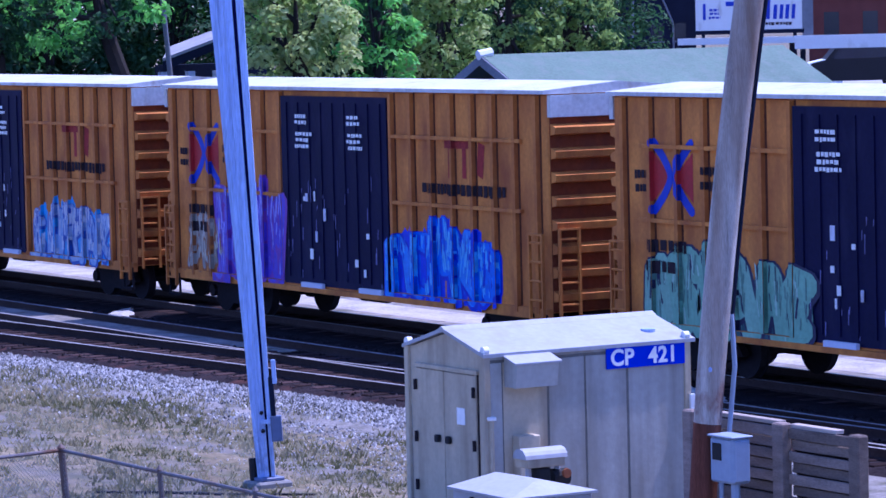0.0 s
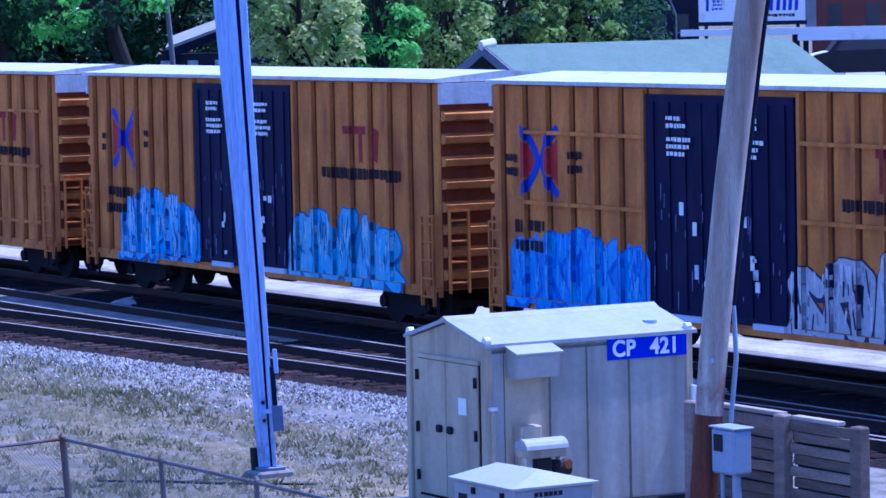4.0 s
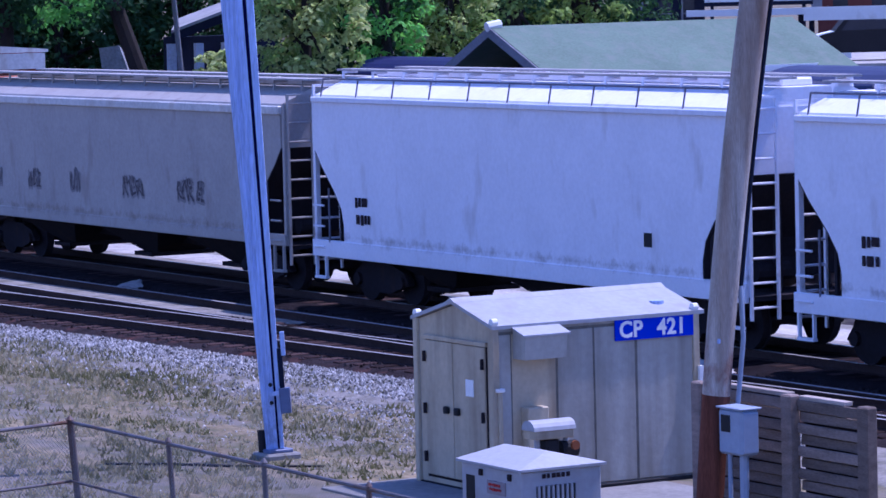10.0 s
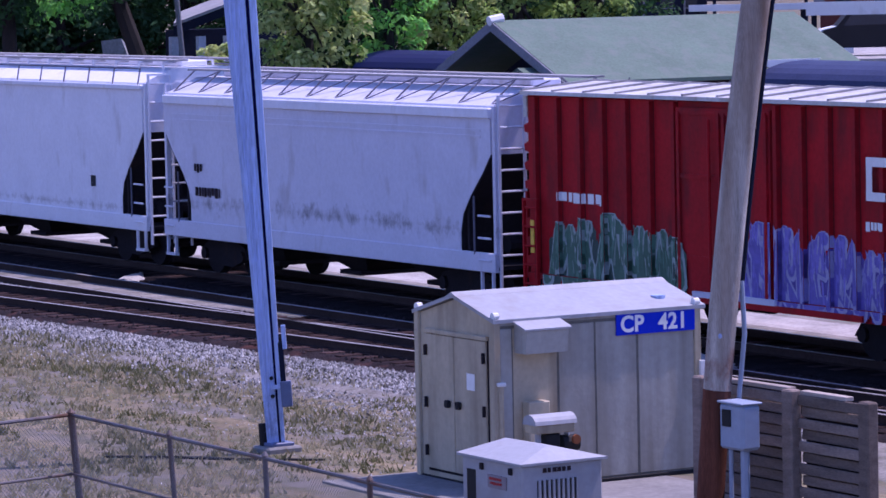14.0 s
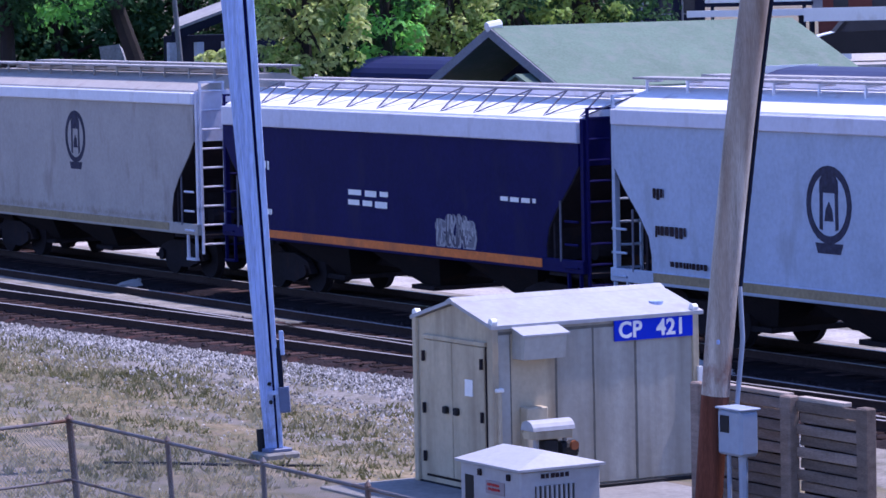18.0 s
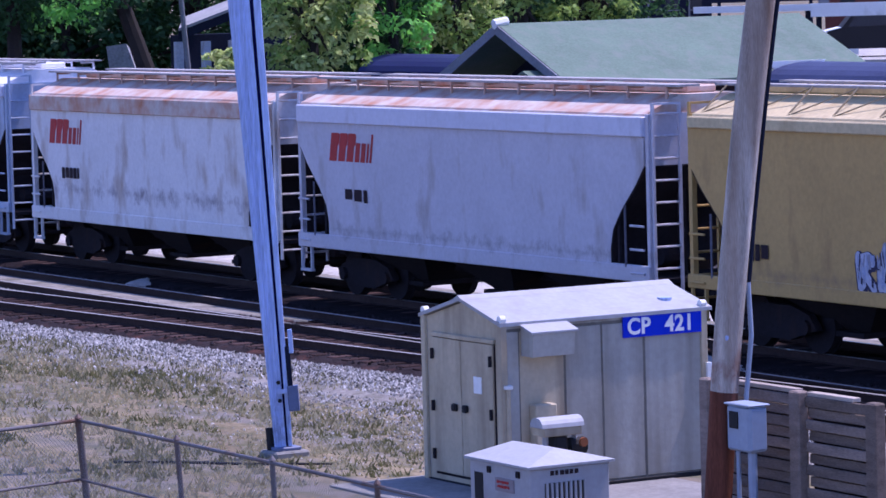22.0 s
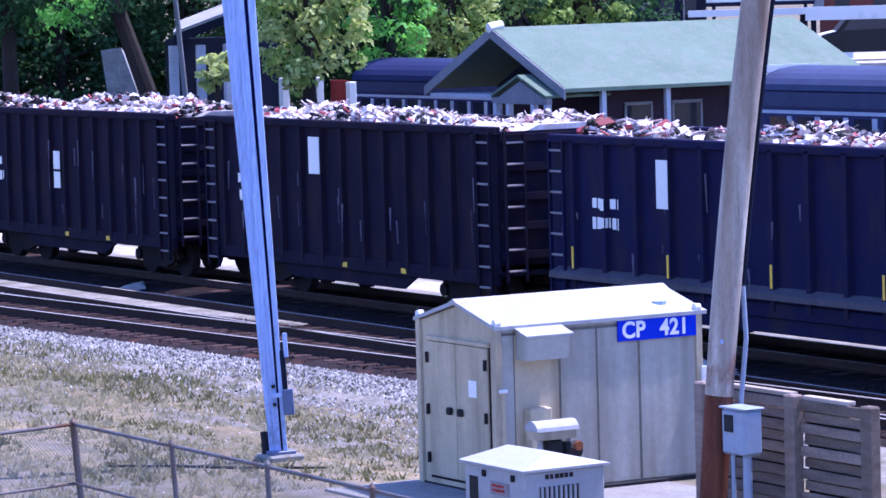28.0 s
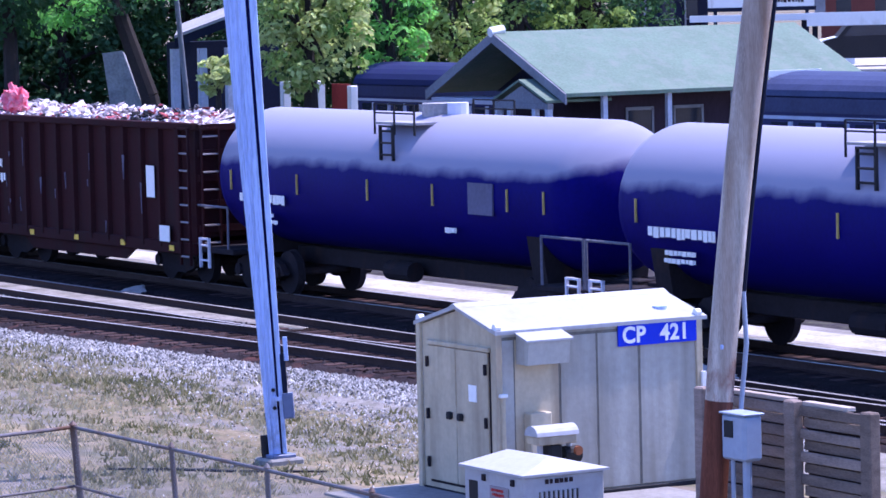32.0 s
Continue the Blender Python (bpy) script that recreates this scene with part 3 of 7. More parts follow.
def relay_hut():
    X0, X1, Y0, Y1, H, RIDGE = -43.06, -41.06, 24.48, 27.62, 2.24, 2.50
    hut = thing("relay_hut", "beige steel relay hut with white gabled roof and double doors", "equipment hut")
    part("plinth", Geo().box(X0 - 0.03, X1 + 0.03, Y0 - 0.03, Y1 + 0.03, -0.1, 0.055, 0.01), M_DARK, hut)
    part("side_wall", Geo().box(X1 - 0.06, X1, Y0, Y1, 0.05, H), M_HUTGREY, hut)
    part("side_wall", Geo().box(X0, X0 + 0.06, Y0, Y1, 0.05, H), M_HUTGREY, hut)
    gable = [(X0 + 0.06, 0.05), (X1 - 0.06, 0.05), (X1 - 0.06, H), ((X0 + X1) / 2, RIDGE - 0.02), (X0 + 0.06, H)]
    part("gable_wall", Geo().prism(gable, Y0, Y0 + 0.06, 1), M_HUT, hut)
    part("gable_wall", Geo().prism(gable, Y1 - 0.06, Y1, 1), M_HUT, hut)
    xm = (X0 + X1) / 2
    for s, xe in ((-1, X0 - 0.08), (1, X1 + 0.06)):
        zs = H - 0.02
        part("roof_panel", Geo().prism([(xm, RIDGE), (xe, zs), (xe, zs + 0.05), (xm, RIDGE + 0.05)], Y0 - 0.06, Y1 + 0.12, 1), M_HUTROOF, hut)
    part("ridge_cap", Geo().prism([(xm - 0.12, RIDGE + 0.02), (xm + 0.12, RIDGE + 0.02), (xm, RIDGE + 0.075)], Y0 - 0.07, Y1 + 0.13, 1), M_HUTROOF, hut)
    part("panel_joint", Geo().box(X1 - 0.01, X1 + 0.003, Y0 + 0.04, Y1 - 0.04, 0.06, H - 0.06), M_GROOVE, hut)
    # wall panels on the long side, standing slightly proud
    for a, b in ((Y0 + 0.02, 24.72), (25.44, 25.99), (26.02, 26.65), (26.69, Y1 - 0.02)):
        part("wall_panel", Geo().box(X1, X1 + 0.014, a, b, 0.08, H - 0.1, 0.004), M_HUTGREY, hut)
    part("recess_panel", Geo().box(X1, X1 + 0.008, 24.74, 25.41, 0.08, H - 0.1), M_HUT, hut)
    # corner posts with lifting eyes
    for x, y in ((X0, Y0), (X1, Y0), (X1, Y1)):
        p = part("corner_post", Geo().box(x - 0.05, x + 0.05, y - 0.05, y + 0.05, 0.0, H + 0.02, 0.01), M_HUT, hut)
        part("lifting_eye", Geo().cyl((x, y - 0.04, H + 0.07), (x, y + 0.04, H + 0.07), 0.055, 10), M_WHITEPAINT, p)
    # double doors in the gable end
    part("door_header", Geo().box(X0 + 0.22, X1 - 0.16, Y0 - 0.05, Y0, 1.98, 2.04, 0.008), M_HUT, hut)
    part("door_joint", Geo().box(X0 + 0.21, X1 - 0.17, Y0 - 0.004, Y0 + 0.01, 0.12, 2.0), M_UNDER, hut)
    for a, b, hx in ((X0 + 0.24, xm - 0.035, xm - 0.16), (xm - 0.02, X1 - 0.20, xm + 0.12)):
        d = part("door", Geo().box(a, b, Y0 - 0.035, Y0 - 0.003, 0.16, 1.97, 0.008), M_HUT, hut)
        part("handle", Geo().box(hx - 0.05, hx + 0.05, Y0 - 0.10, Y0 - 0.035, 1.02, 1.12, 0.015), M_DARK, d)
        for z in (0.4, 1.05, 1.75):
            xh = a + 0.02 if hx < xm else b - 0.02
            part("hinge", Geo().cyl((xh, Y0 - 0.06, z - 0.07), (xh, Y0 - 0.06, z + 0.07), 0.025, 8), M_UNDER, d)
    part("notice", Geo().box(xm + 0.32, xm + 0.52, Y0 - 0.045, Y0 - 0.036, 1.30, 1.52), M_LETTER, hut)
    # ventilation hood, meter box and conduits on the long side
    part("vent_hood", Geo().prism([(X1 + 0.014, 1.82), (X1 + 0.30, 1.82), (X1 + 0.34, 2.12), (X1 + 0.014, 2.22)], 24.76, 25.40, 1), M_HUTGREY, hut)
    part("hood_top", Geo().prism([(X1 + 0.014, 2.225), (X1 + 0.36, 2.125), (X1 + 0.36, 2.15), (X1 + 0.014, 2.25)], 24.72, 25.44, 1), M_HUTROOF, hut)
    part("meter_box", Geo().box(X1 + 0.01, X1 + 0.2, 24.86, 25.18, 0.55, 1.18, 0.015), M_HUT, hut)
    part("side_conduit", Geo().cyl((X1 + 0.06, 24.52, 0.1), (X1 + 0.06, 24.52, 1.42), 0.035, 8), M_HUT, hut)
    part("wall_lamp", Geo().box(X1 + 0.0, X1 + 0.1, 24.46, 24.58, 1.40, 1.45, 0.01), M_WHITEPAINT, hut)
    part("corner_conduit", Geo().box(X1 + 0.02, X1 + 0.09, Y1 + 0.01, Y1 + 0.08, 0.0, 1.52), M_WHITEPAINT, hut)
    part("roof_vent", Geo().cyl((X1 - 0.35, 27.25, H + 0.05), (X1 - 0.35, 27.25, H + 0.16), 0.10, 12), M_STEEL, hut)
    sign = part("name_board", Geo().box(X1 + 0.02, X1 + 0.045, 26.33, 27.60, 1.94, 2.22), M_BLUESIGN, hut, "blue enamel board with white letters")
    for word, y in (("CP", 26.39), ("421", 26.99)):
        lettering(word, 0.30, M_LETTER, sign, Matrix.Translation((X1 + 0.05, y, 1.985)) @ pose(0, 0, 0, 90, 0, 90), squeeze=0.98, bold=0.008)


relay_hut()
tagged(part("concrete_pad", Geo().box(-43.35, -36.4, 23.1, 24.9, -0.05, 0.035, 0.01).box(-40.9, -37.2, 24.9, 27.0, -0.05, 0.03, 0.01), M_CONCRETE), "pale concrete pad beside the hut", "pad", kind="structure")


def generator():
    X0, X1, Y0, Y1, H = -38.60, -37.20, 22.51, 23.64, 0.93
    gen = thing("standby_generator", "white steel standby generator with louvred front", "generator")
    part("skid", Geo().box(X0, X1, Y0, Y1, 0.03, 0.12, 0.01), M_DARK, gen)
    part("cabinet", Geo().box(X0, X1, Y0, Y1, 0.12, H, 0.02), M_HUTROOF, gen)
    xm, ym = (X0 + X1) / 2, (Y0 + Y1) / 2
    o = 0.05
    part("lid", Geo().add([(X0 - o, Y0 - o, H), (X1 + o, Y0 - o, H), (X1 + o, Y1 + o, H), (X0 - o, Y1 + o, H), (X0 - o, Y0 - o, H + 0.03), (X1 + o, Y0 - o, H + 0.03), (X1 + o, Y1 + o, H + 0.03), (X0 - o, Y1 + o, H + 0.03), (X0 + 0.1, ym, H + 0.17), (X1 - 0.35, ym, H + 0.17)],
                          [(0, 3, 2, 1), (0, 1, 5, 4), (1, 2, 6, 5), (2, 3, 7, 6), (3, 0, 4, 7), (4, 5, 9, 8), (5, 6, 9), (6, 7, 8, 9), (7, 4, 8)]), M_HUTROOF, gen)
    part("vent_recess", Geo().box(X1 - 0.01, X1 + 0.006, 22.72, 23.28, 0.2, 0.74), M_DARK, gen)
    for i in range(9):
        y = 22.73 + i * 0.066
        part("louvre", Geo().box(X1 + 0.006, X1 + 0.03, y, y + 0.03, 0.2, 0.74), M_HUTROOF, gen)
    g = Geo()
    for i, w in enumerate((0.05, 0.04, 0.055, 0.05, 0.045, 0.05)):
        y = 22.80 + i * 0.068
        g.box(X1 + 0.004, X1 + 0.012, y, y + w, 0.83, 0.885)
    tagged(part("lettering", g, M_DARKLET, gen), kind="stuff")
    part("side_recess", Geo().box(X0 + 0.12, X0 + 0.32, Y0 - 0.006, Y0 + 0.01, 0.2, 0.78), M_DARK, gen)
    part("warning_plate", Geo().box(X0 + 0.62, X0 + 1.05, Y0 - 0.012, Y0 + 0.01, 0.6, 0.76), mat("grey_plate", (0.25, 0.22, 0.24)), gen)
    bars(gen, X0 + 0.66, 0.73, 0.34, 2, 0.035, M_REDLET, y=Y0 - 0.014, seed=3, letters=0.06)
    for a, b in ((X0 + 0.45, X0 + 0.47), (X0 + 1.12, X0 + 1.14)):
        part("latch", Geo().box(a, b + 0.05, Y0 - 0.03, Y0, 0.80, 0.88, 0.005), M_UNDER, gen)


def gas_regulator():
    """A low meter set with a white rounded hood between the generator and the hut."""
    s = thing("meter_set", "white hooded meter set with dark valves", "meter")
    x0 = -39.5
    prof = [(x0 + 0.16 * math.cos(math.pi * i / 8), 1.08 + 0.13 * math.sin(math.pi * i / 8)) for i in range(9)]
    part("hood", Geo().prism(prof, 24.02, 24.64, 1), M_HUTROOF, s)
    part("hood_skirt", Geo().box(x0 - 0.15, x0 + 0.15, 24.05, 24.61, 0.97, 1.08, 0.01), M_HUT, s)
    part("valve_body", Geo().box(x0 - 0.1, x0 + 0.12, 24.22, 24.42, 0.62, 0.97, 0.03), M_DARK, s)
    part("valve_body", Geo().cyl((x0, 24.48, 0.81), (x0, 24.72, 0.81), 0.11, 12), M_DARK, s)
    part("valve_wheel", Geo().cyl((x0 + 0.14, 24.62, 0.87), (x0 + 0.18, 24.62, 0.87), 0.06, 12), mat("orange_valve", (0.25, 0.08, 0.03)), s)
    part("riser", Geo().cyl((x0, 24.15, 0.03), (x0, 24.15, 0.99), 0.04, 8), M_HUTROOF, s)
    part("riser", Geo().cyl((x0, 24.58, 0.03), (x0, 24.58, 0.99), 0.04, 8), M_HUTROOF, s)


generator()
gas_regulator()


def steel_mast():
    """A leaning wide-flange mast on a concrete foot, with a cable box."""
    mast = thing("steel_mast", "grey galvanised steel mast on a concrete foot", "mast")
    base, top = Vector((-46.60, 24.12, 0.15)), Vector((-47.09, 23.90, 7.6))
    part("foundation", Geo().box(-46.85, -46.33, 23.84, 24.40, -0.1, 0.10, 0.03), M_CONCRETE, mast)
    part("base_plate", Geo().box(-46.78, -46.42, 23.93, 24.31, 0.10, 0.15, 0.01), M_SLATE, mast)
    up = (top - base).normalized()
    u = Vector((0.5, 0.865, 0))
    u = (u - up * u.dot(up)).normalized()          # across the view
    w = up.cross(u).normalized()

    # the section narrows towards the foot
    def taper(a0, a1, b0, b1, lo=0.5):
        return Geo().add([p + u * a * k + w * b for p, k in ((base, lo), (top, 1.0)) for a, b in ((a0, b0), (a1, b0), (a1, b1), (a0, b1))],
                         [(0, 1, 2, 3), (4, 7, 6, 5), (0, 4, 5, 1), (1, 5, 6, 2), (2, 6, 7, 3), (3, 7, 4, 0)])
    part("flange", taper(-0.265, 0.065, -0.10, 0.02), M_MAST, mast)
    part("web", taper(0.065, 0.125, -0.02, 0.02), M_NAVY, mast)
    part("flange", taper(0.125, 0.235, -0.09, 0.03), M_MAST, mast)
    for q in (-0.19, -0.07):
        part("flange_lip", taper(q, q + 0.035, -0.125, -0.095), M_MAST, mast)

    def at(a, b, z):
        return base + up * z + u * a + w * b

    def block(a0, a1, b0, b1, z0, z1):
        return Geo().add([at(a, b, z) for z in (z0, z1) for a, b in ((a0, b0), (a1, b0), (a1, b1), (a0, b1))],
                         [(0, 1, 2, 3), (4, 7, 6, 5), (0, 4, 5, 1), (1, 5, 6, 2), (2, 6, 7, 3), (3, 7, 4, 0)])
    side = -1 if at(0, -1, 0).length < at(0, 1, 0).length else 1
    part("cable_box", block(0.12, 0.27, -0.16, 0.06, 0.50, 0.86), M_SLATE, mast, "slate-blue cable box")
    part("box_door", block(0.135, 0.255, -0.175, -0.16, 0.52, 0.84), M_SLATE, mast)
    part("cable_duct", block(0.13, 0.20, -0.1, 0.02, 0.86, 1.42), M_SHADEWALL, mast)
    part("duct_cover", block(0.19, 0.25, -0.1, 0.02, 1.32, 1.66), M_STEEL, mast)
    part("bracket", block(-0.02, 0.12, -0.15, -0.10, 0.76, 0.82), M_STEEL, mast)
    part("conduit", Geo().cyl(at(-0.19, 0, -0.2), at(-0.19, 0, 0.28), 0.06, 10), M_DARK, mast)
    for z in (0.66, 0.92):
        part("bolt", Geo().cyl(at(0.0, side * 0.14, z), at(0.0, side * 0.09, z), 0.03, 8), M_DARK, mast)


M_SLATE = mat("slate_blue_enamel", (0.12, 0.15, 0.26), 0.5, vary=0.2)


steel_mast()


def wood_pole():
    pole = thing("utility_pole", "weathered grey wooden utility pole with a meter box", "utility pole")
    base, top = Vector((-36.10, 24.40, -0.2)), Vector((-35.68, 25.09, 7.3))
    d = (top - base).normalized()
    rows, n = 16, 20

    def bow(t):
        """The shaft is slightly bent."""
        return Vector((0.5, 0.865, 0)) * (-0.09 * 4 * t * (1 - t))
    verts, faces = [], []
    u = d.orthogonal().normalized()
    w = d.cross(u)
    for i in range(rows):
        t = i / (rows - 1)
        c = base.lerp(top, t)
        for j in range(n):
            a = 2 * math.pi * j / n
            q = (0.165 + 0.012 * t) * (1 + 0.035 * noise.noise((3 * math.cos(a), 3 * math.sin(a), t * 4)))
            verts.append(c + bow(t) + u * q * math.cos(a) + w * q * math.sin(a))
    for i in range(rows - 1):
        for j in range(n):
            k, q = i * n + j, i * n + (j + 1) % n
            faces.append((k, q, q + n, k + n))
    for name, lo, hi, m, lab in (("pole_foot", 0, 4, M_POLEFOOT, "red-brown treated foot of the pole"), ("shaft", 4, rows - 1, M_WOODPOLE, "")):
        me = raw_mesh(name, verts[lo * n:(hi + 1) * n], faces[:(hi - lo) * n], m)
        me.polygons.foreach_set("use_smooth", [True] * len(me.polygons))
        part(name, me, None, pole, lab)
    right = Vector((0.5, 0.865, 0))
    near = Vector((0.83, -0.56, 0))

    def off(p, a, b):
        return p + bow((p - base).length / (top - base).length) + right * a + near * b
    part("conduit", Geo().sweep([off(base + d * k, 0.20, -0.10) for k in (3.15, 4.2, 5.3, 6.4, 7.4)], 0.026, 8), M_SHADEWALL, pole)
    part("conduit", Geo().sweep([off(base + d * 3.3, 0.19, -0.06), off(base + d * 2.68, 0.275, 0.0), off(base + d * 1.9, 0.265, 0.0)], 0.03, 8), M_BOX, pole)
    part("bracket", Geo().box(-36.0, -35.85, 24.45, 24.56, 2.42, 2.48, 0.01), M_STEEL, pole)
    b = part("meter_box", Geo().box(-35.86, -35.39, 24.43, 24.70, 1.13, 1.67, 0.03), M_BOX, pole, "pale blue-grey meter box")
    part("meter_window", Geo().box(-35.78, -35.61, 24.415, 24.435, 1.40, 1.60), M_DARK, b)
    part("box_lid", Geo().box(-35.88, -35.37, 24.41, 24.72, 1.67, 1.695, 0.008), M_BOX, b)
    part("box_door", Geo().box(-35.395, -35.375, 24.46, 24.67, 1.16, 1.64, 0.006), M_BOX, b)
    part("conduit", Geo().cyl((-35.72, 24.5, -0.05), (-35.72, 24.5, 1.2), 0.028, 8), M_BOX, pole)
    part("conduit", Geo().cyl((-35.52, 24.56, -0.05), (-35.52, 24.56, 1.2), 0.055, 8), M_BOX, pole)


M_BOX = mat("pale_blue_grey_enamel", (0.27, 0.32, 0.42), 0.5, vary=0.12)
wood_pole()


# paler wood for the top rail; its lit upper edge is put into the colour
M_FENCEPALE = mat("sunlit_board", (0.31, 0.265, 0.23), 0.9, stretch=(1, 6, 6), bump=0.3, island=0.3, spec=0.1)


def board_fence():
    """Horizontal board-on-board fence with heavy posts."""
    fence = thing("board_fence", "weathered grey wooden board fence with heavy posts", "fence")
    y0 = 25.15
    r = random.Random(6)
    for x in (-37.2, -35.32, -33.82):
        part("post", Geo().box(x - 0.10, x + 0.10, y0 - 0.14, y0 + 0.02, -0.1, 1.8 + r.uniform(-0.01, 0.03), 0.02), M_FENCEWOOD, fence)
    part("top_rail", Geo().box(-37.1, -35.44, y0 - 0.02, y0 + 0.10, 1.78, 1.83, 0.006).box(-35.2, -34.3, y0 - 0.02, y0 + 0.1, 1.765, 1.815, 0.006), M_FENCEPALE, fence)
    for a, b in ((-37.1, -35.42), (-35.22, -33.92)):
        for i in range(13):
            z = 0.02 + i * 0.135
            off = 0.055 if i % 2 else 0.0
            p = part("board", Geo().box(-(b - a) / 2, (b - a) / 2, off - 0.04, off, 0, 0.122 + r.uniform(-0.008, 0.006), 0.008), M_FENCEWOOD, fence)
            p.location = ((a + b) / 2, y0, z)
            p.rotation_euler = (r.uniform(-0.08, 0.02), r.uniform(-0.008, 0.008), 0)
        # dark sheet added behind the boards to stand for shade in the gaps
        part("backing_board", Geo().box(a, b, y0 + 0.075, y0 + 0.09, 0.02, 1.72), M_TIE, fence)


board_fence()


def chain_fence():
    fence = thing("chain_link_fence", "rusty chain-link fence with steel posts and rails", "fence")
    H = 1.5
    run = [(-41.2, 18.5), (-38.45, 18.5), (-36.04, 18.5), (-33.6, 18.47), (-30.9, 18.42)]
    leans = (-0.13, -0.10, -0.05, -0.03, 0.0)
    for (x, y), q in zip(run, leans):
        a = Vector((x - 0.5 * q * 0.9, y - 0.865 * q * 0.9, -0.1))
        b = Vector((x, y, H + 0.02))
        rad = 0.045 if x == run[0][0] else 0.032
        p = part("post", Geo().cyl(a, b, rad, 10), M_FENCESTEEL, fence)
        part("post_cap", Geo().cyl(b, b + Vector((0, 0, 0.05)), rad + 0.012, 10, 0.01), M_FENCESTEEL, p)
    left = [(-41.2, 18.5), (-40.8, 16.7), (-40.2, 14.3), (-39.6, 11.9)]
    for x, y in left[1:]:
        part("post", Geo().cyl((x, y, -0.1), (x, y, H), 0.032, 10), M_FENCESTEEL, fence)
    for line in (run, left):
        for (xa, ya), (xb, yb) in zip(line, line[1:]):
            part("top_rail", Geo().cyl((xa, ya, H - 0.01), (xb, yb, H - 0.01), 0.024, 8), M_FENCESTEEL, fence)
            part("mid_rail", Geo().cyl((xa, ya, H - 0.74), (xb, yb, H - 0.74), 0.018, 8), M_FENCESTEEL, fence)
    # the woven wire: zigzag strands, one mesh a bay
    for line in (run, left):
        for (xa, ya), (xb, yb) in zip(line, line[1:]):
            L = math.hypot(xb - xa, yb - ya)
            ux, uy = (xb - xa) / L, (yb - ya) / L
            verts, faces = [], []
            cell, wd = 0.055, 0.0024

            def strand(a0, z0, a1, z1):
                k = len(verts)
                dx, dz = a1 - a0, z1 - z0
                q = math.hypot(dx, dz)
                nx, nz = -dz / q * wd, dx / q * wd
                for a, z, s in ((a0, z0, 1), (a0, z0, -1), (a1, z1, -1), (a1, z1, 1)):
                    verts.append((xa + ux * (a + s * nx), ya + uy * (a + s * nx), z + s * nz))
                faces.append((k, k + 1, k + 2, k + 3))
            top, low = H - 0.03, 0.03
            n = int((L + top) / cell)
            for i in range(-int(top / cell), int(L / cell) + 1):
                a = i * cell
                s0, s1 = max(0, -a), min(top - low, L - a)
                if s1 > s0:
                    strand(a + s0, low + s0, a + s1, low + s1)
                    strand(a + s0, top - s0, a + s1, top - s1)
            part("wire_mesh", raw_mesh("wire_mesh", verts, faces, M_WIRE), None, fence)


M_FENCESTEEL = mat("dull_fence_pipe", (0.13, 0.12, 0.13), 0.6, 0.3, dirt=RUST, dirt_amount=0.4)
M_WIRE = mat("galvanised_wire", (0.24, 0.24, 0.26), 0.6, 0.3)
chain_fence()
tagged(part("ground_cable", Geo().sweep([(-47.6, 21.9, 0.02), (-46.9, 22.6, 0.025), (-46.1, 23.2, 0.03), (-45.25, 24.2, 0.02)], 0.02, 8), M_DARK), "black cable lying on the dry grass", "cable")

# ---- the train ----
def travel(t):
    """Metres that the train has gone, counted from the sixteenth second."""
    s = (t - 16) / 16
    return 161.757 * s + 1.945 * s * s + 0.398 * s ** 3 + 0.111 * s ** 4


MOVING = []                        # things and their place along the train


def rolling(name, label, category, at):
    ob = thing(name, label, category, group="cars of the freight train")
    MOVING.append((ob, at))
    return ob


WHEEL_DATA, FRAME_DATA, SPRING_DATA, RUNG_DATA = {}, {}, {}, {}


def truck(parent, x):
    """A two-axle bogie with its own wheelsets."""
    if not FRAME_DATA:
        g = Geo()
        for s in (-1, 1):
            y = 1.0 * s
            g.prism([(-1.15, 0.42), (-0.95, 0.66), (-0.45, 0.80), (0.45, 0.80), (0.95, 0.66), (1.15, 0.42), (0.85, 0.36), (0.40, 0.22), (-0.40, 0.22), (-0.85, 0.36)], y - 0.07, y + 0.07, 1)
            for xx in (-0.875, 0.875):
                g.cyl((xx, y - 0.12 * s, 0.457), (xx, y + 0.14 * s, 0.457), 0.13, 10)
        g.box(-0.2, 0.2, -1.05, 1.05, 0.42, 0.72, 0.03)
        FRAME_DATA[0] = g.mesh("truck", M_UNDER)
        g = Geo()
        for s in (-1, 1):
            for xx in (-0.2, 0.0, 0.2):
                g.cyl((xx, s * 1.0, 0.26), (xx, s * 1.0, 0.5), 0.07, 8)
        SPRING_DATA[0] = g.mesh("spring_nest", M_UNDER)
        g = Geo()
        g.cyl((0, -0.95, 0), (0, 0.95, 0), 0.08, 8)
        for s in (-1, 1):
            g.cyl((0, s * 0.685, 0), (0, s * 0.82, 0), 0.457, 24)
            g.cyl((0, s * 0.655, 0), (0, s * 0.69, 0), 0.487, 24)
        WHEEL_DATA[0] = g.mesh("wheelset", M_UNDER)
    tr = part("truck", FRAME_DATA[0], None, parent)
    tr.location.x = x
    part("spring_nest", SPRING_DATA[0], None, tr)
    for xx in (-0.875, 0.875):
        w = part("wheelset", WHEEL_DATA[0], None, tr)
        w.location = (xx, 0, 0.457)


